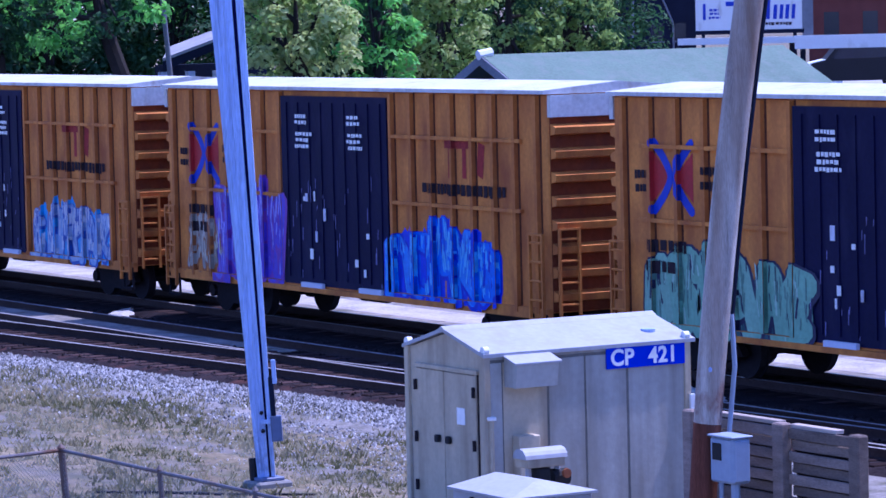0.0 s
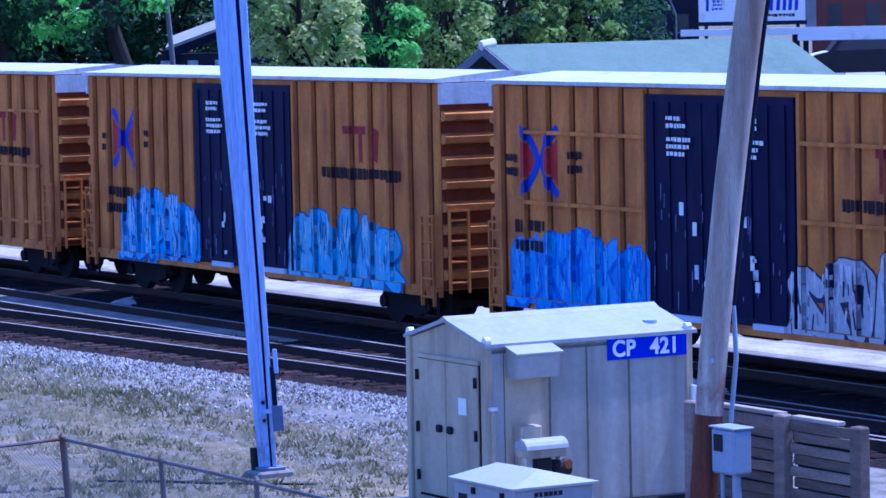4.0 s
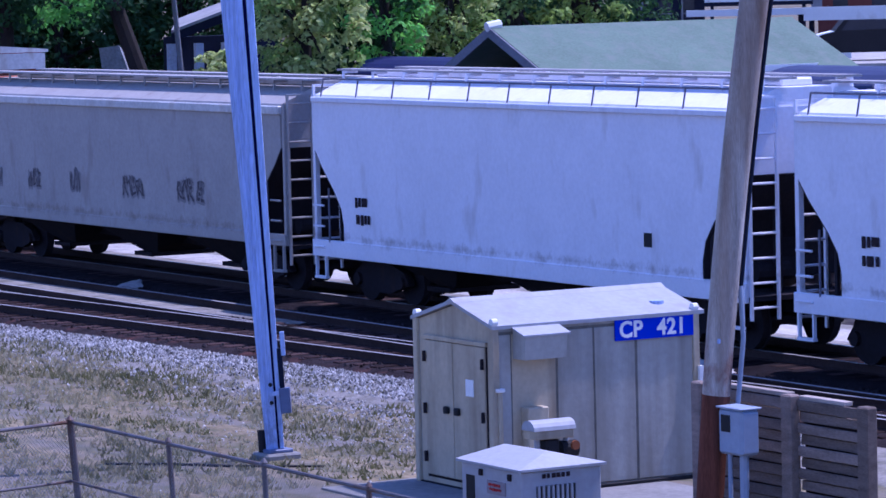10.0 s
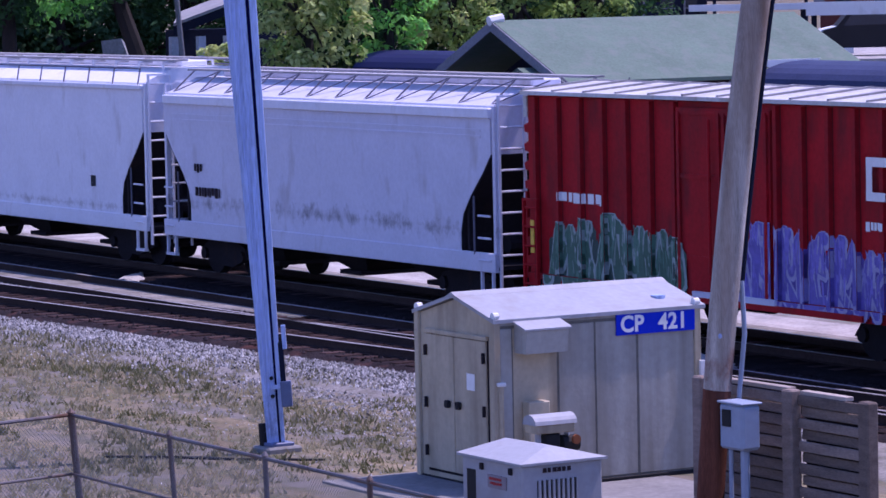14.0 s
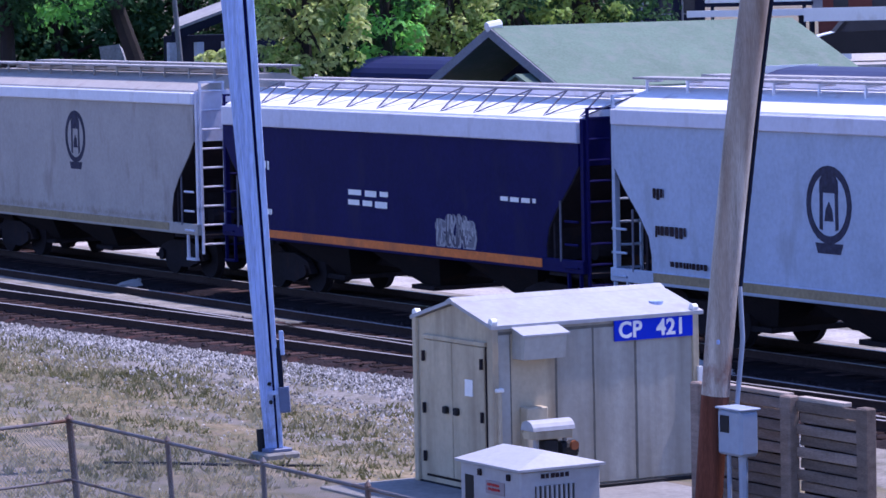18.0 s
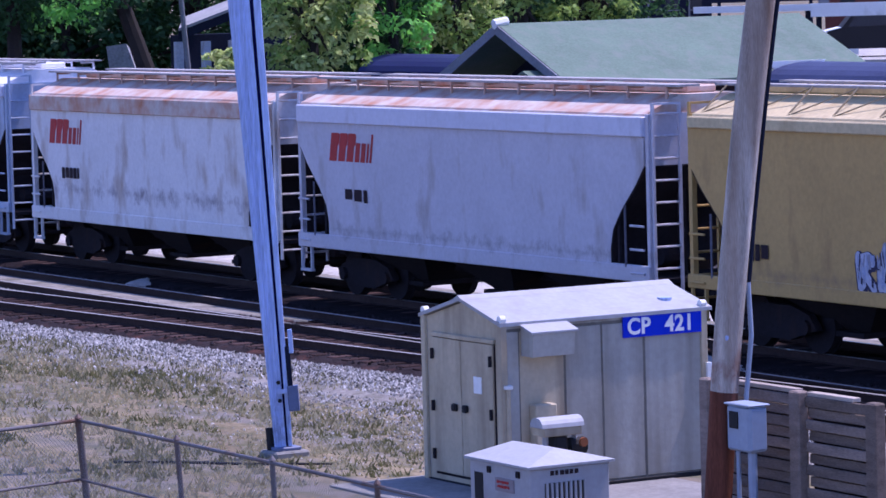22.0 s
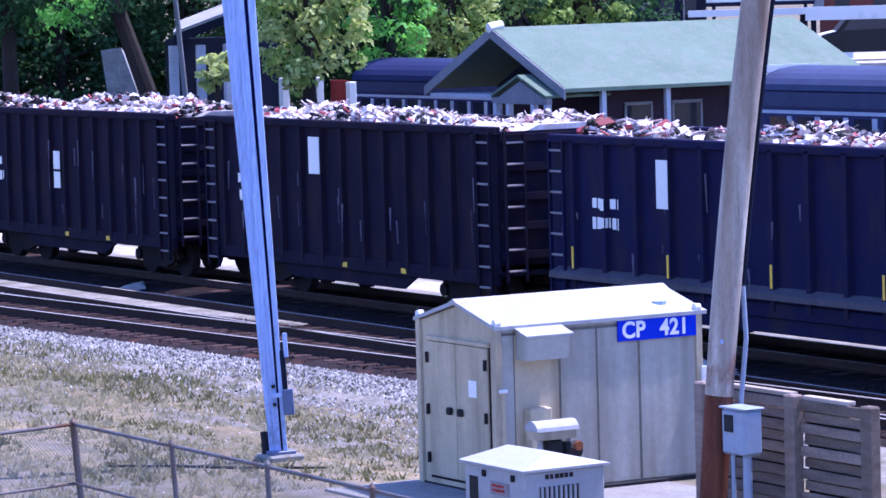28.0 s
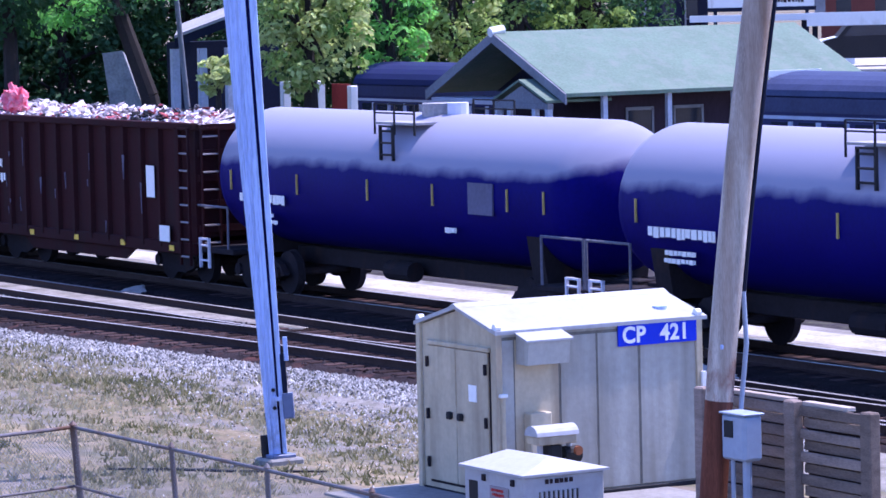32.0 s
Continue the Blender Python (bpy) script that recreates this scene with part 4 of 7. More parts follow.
def running_gear(car, half, inset=2.0):
    truck(car, -half + inset)
    truck(car, half - inset)
    part("centre_sill", Geo().box(-half, half, -0.22, 0.22, 0.62, 0.98, 0.02), M_UNDER, car)
    for s in (-1, 1):
        g = Geo().box(*sorted((s * half, s * (half + 0.42))), -0.12, 0.12, 0.68, 0.92, 0.03)
        g.box(*sorted((s * (half + 0.34), s * (half + 0.62))), -0.17, 0.15, 0.64, 0.96, 0.05)
        part("coupler", g, M_UNDER, car)
    g = Geo().cyl((-0.9, -0.55, 0.72), (0.1, -0.55, 0.72), 0.2, 12)
    part("air_reservoir", g, M_UNDER, car)


def rung(parent, x, y, z, w, along="x", material=None):
    k = (round(w, 2), along, material.name)
    if k not in RUNG_DATA:
        g = Geo()
        if along == "x":
            g.cyl((-w / 2, 0, 0), (w / 2, 0, 0), 0.024, 6)
        else:
            g.cyl((0, -w / 2, 0), (0, w / 2, 0), 0.024, 6)
        RUNG_DATA[k] = g.mesh("rung", material)
    r = part("rung", RUNG_DATA[k], None, parent)
    r.location = (x, y, z)


def ladder(parent, x, y, z0, z1, w, n, material, along="x", stile=None):
    """Two stiles joined at the head, with separate rungs."""
    a, b = (x if along == "x" else y) - w / 2, (x if along == "x" else y) + w / 2
    q = 0.022
    prof = [(a - q, z0), (a + q, z0), (a + q, z1 - 0.04), (b - q, z1 - 0.04), (b - q, z0), (b + q, z0), (b + q, z1), (a - q, z1)]
    g = Geo()
    if along == "x":
        g.prism(prof, y - 0.03, y + 0.03, 1)
    else:
        g.prism(prof, x - 0.03, x + 0.03, 0)
    lad = part("ladder", g, stile or material, parent)
    for i in range(n):
        rung(lad, x, y, z0 + (i + 0.5) * (z1 - z0) / n, w, along, material)


SPRAY = {}


def spray(rgb):
    if rgb not in SPRAY:
        SPRAY[rgb] = paint("spray_paint", rgb)
    return SPRAY[rgb]


# abstract strokes for sprayed figures, in a unit box
STROKES = [
    [[(0.1, 0), (0.08, 0.85), (0.5, 1), (0.92, 0.8), (0.9, 0)]],
    [[(0.05, 0), (0.42, 1), (0.62, 0.95), (0.95, 0)], [(0.25, 0.38), (0.78, 0.4)]],
    [[(0.92, 0.92), (0.2, 0.95), (0.08, 0.5), (0.2, 0.06), (0.95, 0.05)], [(0.2, 0.5), (0.7, 0.52)]],
    [[(0.9, 0.88), (0.35, 1), (0.08, 0.75), (0.5, 0.52), (0.92, 0.28), (0.65, 0), (0.08, 0.1)]],
    [[(0.5, 1), (0.1, 0.75), (0.1, 0.25), (0.5, 0), (0.9, 0.25), (0.9, 0.75), (0.5, 1)]],
    [[(0.12, 0), (0.1, 0.95), (0.7, 1), (0.88, 0.72), (0.2, 0.48), (0.92, 0)]],
    [[(0.05, 0), (0.2, 1), (0.5, 0.35), (0.8, 1), (0.95, 0)]],
    [[(0.14, 0), (0.12, 1)], [(0.9, 1), (0.25, 0.5), (0.95, 0)]],
]


def ribbon(points, wide):
    """Convex pieces of a thick stroke with rounded ends."""
    out = []
    for p, q in zip(points, points[1:]):
        dx, dz = q[0] - p[0], q[1] - p[1]
        d = math.hypot(dx, dz) or 1
        nx, nz = -dz / d * wide / 2, dx / d * wide / 2
        out.append([(p[0] - nx, p[1] - nz), (q[0] - nx, q[1] - nz), (q[0] + nx, q[1] + nz), (p[0] + nx, p[1] + nz)])
    for p in points:
        out.append([(p[0] + wide / 2 * math.cos(a * math.pi / 4 + 0.39), p[1] + wide / 2 * math.sin(a * math.pi / 4 + 0.39)) for a in range(8)])
    return out


def graffiti(parent, x0, x1, z0, z1, fill, line, glint, seed, y=-1.6, letters=5, shade=None, base=0, fat=0.34, cloud=0.0, thin=0):
    """Sprayed figures: a ragged ground coat, then each figure with its outline, fill, shade and highlights."""
    r = random.Random(seed)
    w = (x1 - x0) / letters
    dim = tuple(0.55 * p + 0.45 * q for p, q in zip(fill, line))
    def top(f):
        """The ragged upper line of the piece."""
        return (0.62 + 0.38 * math.sin(math.pi * (0.1 + 0.8 * f))) * (1 + 0.22 * noise.noise((f * letters * 1.7, seed * 1.3, 0)))
    if cloud:
        n = letters * 7
        for name, m, keep in (("spray_ground", shade or dim, 1.0), ("spray_ground", dim, 0.45)):
            puffs = []
            for k in range(n):
                if r.random() > keep:
                    continue
                f = (k + r.random()) / n
                cx, wd = x0 + f * (x1 - x0), (x1 - x0) / n * r.uniform(0.5, 1.2)
                lo, hi = z0 + (z1 - z0) * r.uniform(-0.02, 0.12), z0 + (z1 - z0) * top(f) * (0.55 + 0.45 * cloud) * r.uniform(0.86, 1.04)
                if keep < 1:
                    lo, hi = sorted((r.uniform(lo, hi), r.uniform(lo, hi)))
                    wd *= 0.5
                puffs.append([(cx - wd, lo), (cx + wd, lo + r.uniform(-0.04, 0.04)), (cx + wd * 1.1, hi - r.uniform(0, 0.14)), (cx + r.uniform(-0.3, 0.3) * wd, hi + 0.05), (cx - wd, hi - r.uniform(0, 0.14))])
            coat(name, parent, parent, puffs, spray(m), base + (1 if keep == 1 else 2), y, kind="stuff")
    for k in range(letters):
        hh = (z1 - z0) * top((k + 0.5) / letters)
        left, wide, lean, drop = x0 + k * w - 0.08 * w, w * r.uniform(1.02, 1.25), r.uniform(-0.16, 0.16), r.uniform(0, 0.06)
        lines = []
        for stroke in STROKES[r.randrange(len(STROKES))] + [STROKES[r.randrange(len(STROKES))][0][:4]]:
            lines.append([(left + wide * (0.14 + 0.72 * (px + r.uniform(-0.16, 0.16))) + lean * hh * pz, z0 + hh * (drop + 0.08 + 0.84 * min(1, max(0, pz + r.uniform(-0.13, 0.13))))) for px, pz in stroke])
        t = fat * min(w, hh) * r.uniform(0.8, 1.15)
        edge = 0.03 + 0.10 * t
        letter = coat("graffiti_letter", parent, parent, [q for ln in lines for q in ribbon(ln, t)], spray(fill if k % 3 else tuple(0.75 * a + 0.25 * b for a, b in zip(fill, glint))), base + 4, y)
        if letter is None:
            continue
        coat("letter_outline", parent, letter, [q for ln in lines for q in ribbon([(px + 0.02, pz - 0.03) for px, pz in ln], t + 2 * edge)], spray(line), base + 3, y)
        for name, m, n, layer, long in (("letter_shade", dim, 7, 5, 0.4), ("letter_highlight", glint, 7, 6, 0.3), ("letter_stroke", line, 6 + thin // 2, 7, 0.34), ("letter_drip", glint if thin else dim, 5 + thin, 8, 0.28)):
            bits = []
            for j in range(n):
                ln = lines[r.randrange(len(lines))]
                i = r.randrange(len(ln) - 1)
                f = r.random()
                ax = ln[i][0] + f * (ln[i + 1][0] - ln[i][0]) + r.uniform(-0.5, 0.5) * t
                az = ln[i][1] + f * (ln[i + 1][1] - ln[i][1]) + r.uniform(-0.5, 0.2) * t
                d, wd, sl = r.uniform(0.25, 1.0) * long * hh, r.uniform(0.015, 0.06), r.uniform(-0.25, 0.25)
                az = max(z0, min(az, z0 + hh - d))
                bits.append([(ax, az), (ax + wd, az - 0.02), (ax + wd + sl * d, az + d), (ax + sl * d, az + d + 0.03)])
            coat(name, parent, letter, bits, spray(m), base + layer, y, kind="stuff")


# dark strip beside each rib: its shade and rust in one colour
SEAM = {M_OCHRE.name: mat("rust_shade_seam_ochre", (0.10, 0.030, 0.014), 0.9, vary=0.4), M_MAROON.name: mat("rust_shade_seam_maroon", (0.075, 0.010, 0.025), 0.9, vary=0.4),
        M_RED.name: mat("rust_shade_seam_red", (0.12, 0.008, 0.010), 0.9, vary=0.4)}


def boxcar(name, label, u0, u1, body, door, eave=4.84, sill=0.72, bands=True, door_x=(-2.4, 2.0), plug=False, end_mat=None, roof_mat=None, seam_w=0.065, seam_mat=None, low_band=(True, True)):
    car = rolling(name, label, "boxcar", (u0 + u1) / 2)
    half = (u1 - u0) / 2
    running_gear(car, half, 2.1)
    part("body", Geo().box(-half, half, -1.49, 1.49, sill + 0.12, eave, 0.03), body, car)
    part("side_sill", Geo().box(-half, half, -1.56, -1.46, sill, sill + 0.2).box(-half, half, 1.46, 1.56, sill, sill + 0.2), body, car)
    # roof with a lip and cross seams
    g = Geo().prism([(-1.62, eave), (-1.62, eave + 0.07), (0, eave + 0.2), (1.62, eave + 0.07), (1.62, eave)], -half - 0.05, half + 0.05, 0)
    part("roof", g, roof_mat or M_GALV, car)
    n = int(half * 2 / 1.05)
    g = Geo()
    for i in range(n + 1):
        x = -half + i * 2 * half / n
        g.prism([(-1.6, eave + 0.075), (0, eave + 0.205), (1.6, eave + 0.075), (1.6, eave + 0.105), (0, eave + 0.24), (-1.6, eave + 0.105)], x - 0.03, x + 0.03, 0)
    if seam_mat:
        part("roof_seams", g, seam_mat, car)
    post = Geo().prism([(-0.055, -1.485), (-0.05, -1.575), (0.05, -1.575), (0.055, -1.485)], sill + 0.1, eave - 0.04, 2).mesh("side_post", body)
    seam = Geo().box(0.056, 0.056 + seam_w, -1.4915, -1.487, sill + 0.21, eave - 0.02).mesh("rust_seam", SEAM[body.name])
    at = []
    for s in (1, -1):
        for a, b in ((-half + 0.35, door_x[0] - 0.12), (door_x[1] + 0.12, half - 0.35)):
            k = max(3, round((b - a) / 0.78))
            for i in range(k + 1):
                p = part("side_post", post, None, car)
                p.location.x = s * (a + (b - a) * i / k)
                p.rotation_euler.z = 0 if s == 1 else math.pi
                if s == 1:
                    at.append(p.location.x)
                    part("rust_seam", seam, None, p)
    faces, last = [], -half
    for x in sorted(at):
        if last < door_x[0] < x:
            faces += [(last, door_x[0], -1.49), (door_x[0], door_x[1], -1.6)]
            last = door_x[1]
        faces += [(last, x - 0.05, -1.49), (x - 0.05, x + 0.05, -1.575)]
        last = x + 0.05
    FACES[car.name], SILLS[car.name] = faces + [(last, half, -1.49)], (sill + 0.2, -1.61)
    if bands:
        for low, a, b in ((low_band[0], -half + 0.9, door_x[0] - 0.1), (low_band[1], door_x[1] + 0.1, half - 0.9)):
            for z in (3.97, 2.68, 1.35) if low else (3.97, 2.68):
                part("side_band", Geo().box(a, b, -1.57, -1.49, z - 0.035, z + 0.035), body, car)
    # sliding doors, one a side
    for s in (1, -1):
        g = Geo().box(door_x[0], door_x[1], *sorted((-s * 1.48, -s * 1.575)), sill + 0.16, eave - 0.12)
        d = part("door", g, door, car)
        g = Geo()
        if plug:
            mid = (door_x[0] + door_x[1]) / 2
            for x in (door_x[0] + 0.1, mid - 0.08, mid + 0.08, door_x[1] - 0.1):
                g.box(x - 0.04, x + 0.04, *sorted((-s * 1.575, -s * 1.62)), sill + 0.2, eave - 0.2)
            for z in (1.5, 2.9, 4.0):
                g.box(door_x[0] + 0.1, door_x[1] - 0.1, *sorted((-s * 1.575, -s * 1.60)), z - 0.04, z + 0.04)
            for x in (mid - 0.3, mid + 0.3):
                g.cyl((x, -s * 1.65, sill + 0.3), (x, -s * 1.65, eave - 0.3), 0.03, 6)
        else:
            for i in range(9):
                x = door_x[0] + 0.25 + i * (door_x[1] - door_x[0] - 0.5) / 8
                g.box(x - 0.03, x + 0.03, *sorted((-s * 1.575, -s * 1.60)), sill + 0.3, eave - 0.25)
        part("door_ribs", g, door, d)
        part("door_track", Geo().box(door_x[0] - 1.6, door_x[1] + 2.6, *sorted((-s * 1.56, -s * 1.66)), sill + 0.02, sill + 0.12), body, car)
        for i in (0.2, 0.75):
            x = door_x[0] + i * (door_x[1] - door_x[0])
            part("door_roller", Geo().box(x, x + 0.9, *sorted((-s * 1.6, -s * 1.67)), sill + 0.12, sill + 0.22), M_SILVER, car)
    # pressed ends with deep horizontal corrugations
    em = end_mat or body
    for s in (-1, 1):
        g = Geo()
        for i in range(8):
            z = sill + 0.42 + i * (eave - sill - 0.9) / 7.4
            g.prism([(s * (half + 0.01), z - 0.10), (s * (half + 0.17), z - 0.07), (s * (half + 0.19), z + 0.05), (s * (half + 0.01), z + 0.11)], -1.45, 1.45, 1)
        part("end_corrugation", g, em, car)
        part("end_panel", Geo().box(*sorted((s * (half - 0.01), s * (half + 0.012))), -1.46, 1.46, sill + 0.14, eave - 0.43), M_SHADEOXIDE if em in (M_OCHRE, M_ENDROSE) else em, car)
        part("end_crown", Geo().box(*sorted((s * half, s * (half + 0.12))), -1.5, 1.5, eave - 0.42, eave - 0.02), M_GALV, car)
    for s, x in ((-1, -half + 0.28), (1, half - 0.28)):
        ladder(car, x, -1.63, 0.55, 2.3, 0.45, 5, body)
        ladder(car, x, 1.63, 0.55, 2.3, 0.45, 5, body)
        g = Geo()
        for q in (-1, 1):
            g.box(x + q * 0.24 - 0.02, x + q * 0.24 + 0.02, -1.58, -1.54, 0.35, sill + 0.1)
        g.box(x - 0.24, x + 0.24, -1.6, -1.52, 0.33, 0.37)
        part("stirrup_step", g, M_UNDER, car)
        ladder(car, s * (half + 0.19), -1.2, 0.8, 2.4, 0.42, 4, body, along="y")
    return car, half


def railbox(u0, u1, art, seed):
    car, half = boxcar("boxcar", art["label"], u0, u1, M_OCHRE, M_BLACK, bands=art.get("bands", True), low_band=[not any(s * q[0] > 0 for q in art["tags"]) for s in (-1, 1)])
    # crossed red and blue emblem, dark lettering
    cx, cz = -6.05, 3.45
    for a in (-1, 1):
        red = [[(cx + a * 0.62, cz - 0.44), (cx + a * 0.62, cz + 0.44), (cx + a * 0.06, cz)]]
        coat("emblem", car, car, red, M_REDLET, 2, kind="stuff")
        arc = [(cx + a * (0.07 + 0.50 * abs(k / 6) ** 1.5), cz + 0.58 * k / 6) for k in range(-6, 7)]
        coat("emblem", car, car, ribbon(arc, 0.18), M_BLUELET, 4, kind="stuff")
    bars(car, cx - 1.2, cz + 0.1, 0.5, 2, 0.16, M_DARKLET, y=-1.612, seed=seed)
    bars(car, cx + 0.95, cz + 0.2, 0.5, 2, 0.16, M_DARKLET, y=-1.612, seed=seed + 9)
    bars(car, cx - 0.9, cz - 1.1, 1.3, 2, 0.24, M_DARKLET, y=-1.612, seed=seed + 1, letters=0.2)
    # a worn dark red mark, three plain blocks
    mark = [[(4.1, 3.78), (5.15, 3.78), (5.15, 3.94), (4.1, 3.94)]] + [[(x, 3.22), (x + 0.15, 3.22), (x + 0.15, 3.78), (x, 3.78)] for x in (4.26, 4.76)]
    mark += [[(5.3, 3.3), (5.52, 3.22), (5.6, 3.86), (5.36, 3.92)]]
    coat("emblem", car, car, mark, M_DULLRED, 2, kind="stuff")
    bars(car, 3.2, 3.1, 3.3, 1, 0.24, M_DARKLET, y=-1.612, seed=seed + 2, ragged=0.05, letters=0.17)
    for k, (x, z) in enumerate(((-1.75, 4.35), (0.45, 4.35))):
        bars(car, x, z, 0.7, 2, 0.08, M_LETTER, seed=seed + 3 + k, y=-1.605)
        bars(car, x, z - 0.36, 0.8, 3, 0.08, M_LETTER, seed=seed + 5 + k, y=-1.605)
    r = random.Random(seed)
    for k in range(9):
        x, z = r.choice((-1.1, -0.9, 0.75, 0.95)) + r.uniform(-0.35, 0.35), r.uniform(1.1, 2.7)
        part("placard", Geo().box(x, x + r.uniform(0.05, 0.16), -1.612, -1.60, z, z + r.uniform(0.06, 0.25)), M_LETTER if k % 3 else M_SILVER, car)
    marks = [(r.uniform(-2.2, 1.8), r.uniform(0.95, 2.9)) for k in range(34)]
    coat("chalk_mark", car, car, [[(x, z), (x + 0.02, z), (x + 0.03, z + d), (x + 0.005, z + d)] for x, z in marks for d in (r.uniform(0.05, 0.35),)], M_CHALK, 3, kind="stuff")
    for a in art.get("tags", ()):
        graffiti(car, *a[:-1], **a[-1])
    return car


M_CHALK = mat("chalk_and_scrapes", (0.16, 0.15, 0.30), 0.8, vary=0.6, bump=0)
M_DULLRED = mat("worn_dark_red_paint", (0.27, 0.028, 0.024), 0.8, vary=0.5, bump=0)
CYAN, WHITE, PURPLE = (0.10, 0.35, 0.70), (0.62, 0.62, 0.68), (0.12, 0.06, 0.50)
INK, CREAM, VIOLET = (0.02, 0.02, 0.06), (0.62, 0.58, 0.36), (0.20, 0.05, 0.35)
railbox(-250.4, -234.6, {"label": "ochre ribbed boxcar with black doors and pale blue graffiti", "tags": [(2.4, 6.6, 0.75, 2.2, (0.30, 0.40, 0.62), (0.06, 0.10, 0.40), WHITE, 11, -1.61, 6, CYAN, {"cloud": 0.9, "thin": 8, "fat": 0.3})]}, 1)
railbox(-232.8, -217.1, {"label": "ochre ribbed boxcar with black doors and violet graffiti", "tags": [(-5.6, -2.4, 0.75, 3.1, PURPLE, VIOLET, (0.35, 0.30, 0.75), 12, -1.61, 3, (0.12, 0.05, 0.42), {"cloud": 0.85, "thin": 12, "fat": 0.3}), (-7.0, -5.2, 0.9, 2.2, (0.30, 0.26, 0.22), (0.30, 0.10, 0.03), (0.5, 0.45, 0.36), 19, -1.61, 3, None, {"thin": 6, "fat": 0.22}), (1.9, 6.1, 0.75, 2.3, (0.05, 0.16, 0.72), (0.03, 0.03, 0.50), (0.16, 0.45, 0.80), 13, -1.61, 5, (0.04, 0.05, 0.62), {"cloud": 1.0, "thin": 12, "fat": 0.3})]}, 21)
railbox(-214.9, -199.1, {"label": "ochre ribbed boxcar with black doors and sea-green graffiti", "tags": [(-6.9, -1.9, 0.75, 2.2, (0.20, 0.40, 0.27), INK, (0.34, 0.52, 0.40), 14, -1.61, 6, (0.03, 0.09, 0.10), {"cloud": 0.6, "fat": 0.5})]}, 41)
railbox(-197.3, -181.4, {"bands": False, "label": "ochre ribbed boxcar with black doors and light blue graffiti", "tags": [(-6.2, -2.3, 0.75, 2.3, (0.14, 0.42, 0.78), (0.03, 0.08, 0.34), (0.45, 0.65, 0.85), 15, -1.61, 5, (0.10, 0.34, 0.72), {"cloud": 0.85, "thin": 10, "fat": 0.36}), (2.0, 6.4, 0.75, 2.2, (0.16, 0.42, 0.70), (0.04, 0.12, 0.30), (0.40, 0.62, 0.72), 16, -1.61, 5, (0.10, 0.30, 0.50), {"cloud": 0.85, "thin": 8, "fat": 0.45})]}, 61)
railbox(-179.4, -164.0, {"label": "ochre ribbed boxcar with black doors, blue and white graffiti", "tags": [(-7.0, -2.4, 0.75, 2.2, (0.10, 0.28, 0.72), (0.06, 0.12, 0.55), (0.20, 0.45, 0.80), 17, -1.61, 5, (0.10, 0.26, 0.70), {"cloud": 1.0, "thin": 8, "fat": 0.34}), (1.9, 6.4, 0.75, 2.2, (0.45, 0.44, 0.50), INK, WHITE, 18, -1.61, 6, (0.16, 0.14, 0.22), {"thin": 4, "fat": 0.4})]}, 81)

def ring(g, cx, cz, rx, rz, y, inner=0.84, n=24):
    """A flat oval ring, one closed band."""
    v, f = [], []
    for i in range(n):
        a = 2 * math.pi * i / n
        for q in (1, inner):
            for d in (0.008, 0.0):
                v.append((cx + rx * q * math.cos(a), y - d, cz + rz * q * math.sin(a)))
    for i in range(n):
        k, m = i * 4, ((i + 1) % n) * 4
        f += [(k, m, m + 2, k + 2), (k + 1, k + 3, m + 3, m + 1), (k, k + 1, m + 1, m), (k + 2, m + 2, m + 3, k + 3)]
    g.add(v, f)


def oval(car, cx, cz, rx, rz, material, y):
    """A heavy oval ring with a capped lantern shape in it and a scroll below."""
    g = Geo()
    ring(g, cx, cz, rx, rz, y, 0.80)
    em = part("emblem", g, material, car)
    figure = (((-0.42, 0.30), (0.42, 0.30), (0.40, 0.62), (0.2, 0.82), (-0.2, 0.82), (-0.40, 0.62)),
              ((-0.42, -0.62), (-0.28, -0.66), (-0.26, 0.30), (-0.40, 0.30)), ((0.28, -0.66), (0.42, -0.62), (0.40, 0.30), (0.26, 0.30)),
              ((-0.2, -0.42), (0.2, -0.42), (0.14, -0.12), (0.0, 0.08), (-0.14, -0.12)))
    for points in figure:
        part("emblem_figure", Geo().prism([(cx + rx * px, cz + rz * pz) for px, pz in points], y - 0.006, y, 1), material, em)
    part("emblem_scroll", Geo().prism([(cx - 0.5 * rx, cz - 1.25 * rz), (cx + 0.5 * rx, cz - 1.25 * rz), (cx + 0.62 * rx, cz - 0.98 * rz), (cx - 0.62 * rx, cz - 0.98 * rz)], y - 0.006, y, 1), material, em)


# maroon boxcar with plug doors
M_FADED = mat("faded_lettering", (0.165, 0.105, 0.14), 0.8, vary=0.4, bump=0)
car, half = boxcar("boxcar", "maroon boxcar with plug doors, covered in blue and pink graffiti", -162.2, -146.9, M_MAROON, M_MAROON, bands=False, door_x=(-2.3, 2.3), plug=True, end_mat=M_ENDROSE)
g = Geo()
ring(g, -6.4, 3.85, 0.42, 0.62, -1.605, 0.80)
em = part("emblem", g, M_FADED, car)
part("emblem_figure", Geo().prism([(-6.55, 3.45), (-6.25, 3.45), (-6.3, 3.9), (-6.4, 4.25), (-6.5, 3.9)], -1.612, -1.605, 1), M_FADED, em)
bars(car, -5.6, 4.1, 1.3, 3, 0.17, M_FADED, seed=5, y=-1.605, letters=0.2)
bars(car, -1.3, 4.3, 0.8, 4, 0.09, M_LETTER, seed=6, y=-1.63)
bars(car, 1.0, 4.2, 0.9, 3, 0.09, M_LETTER, seed=7, y=-1.63)
graffiti(car, -6.4, -3.0, 1.3, 2.1, (0.40, 0.10, 0.02), (0.22, 0.04, 0.03), (0.55, 0.22, 0.05), 34, -1.57, 7, fat=0.16, thin=14)
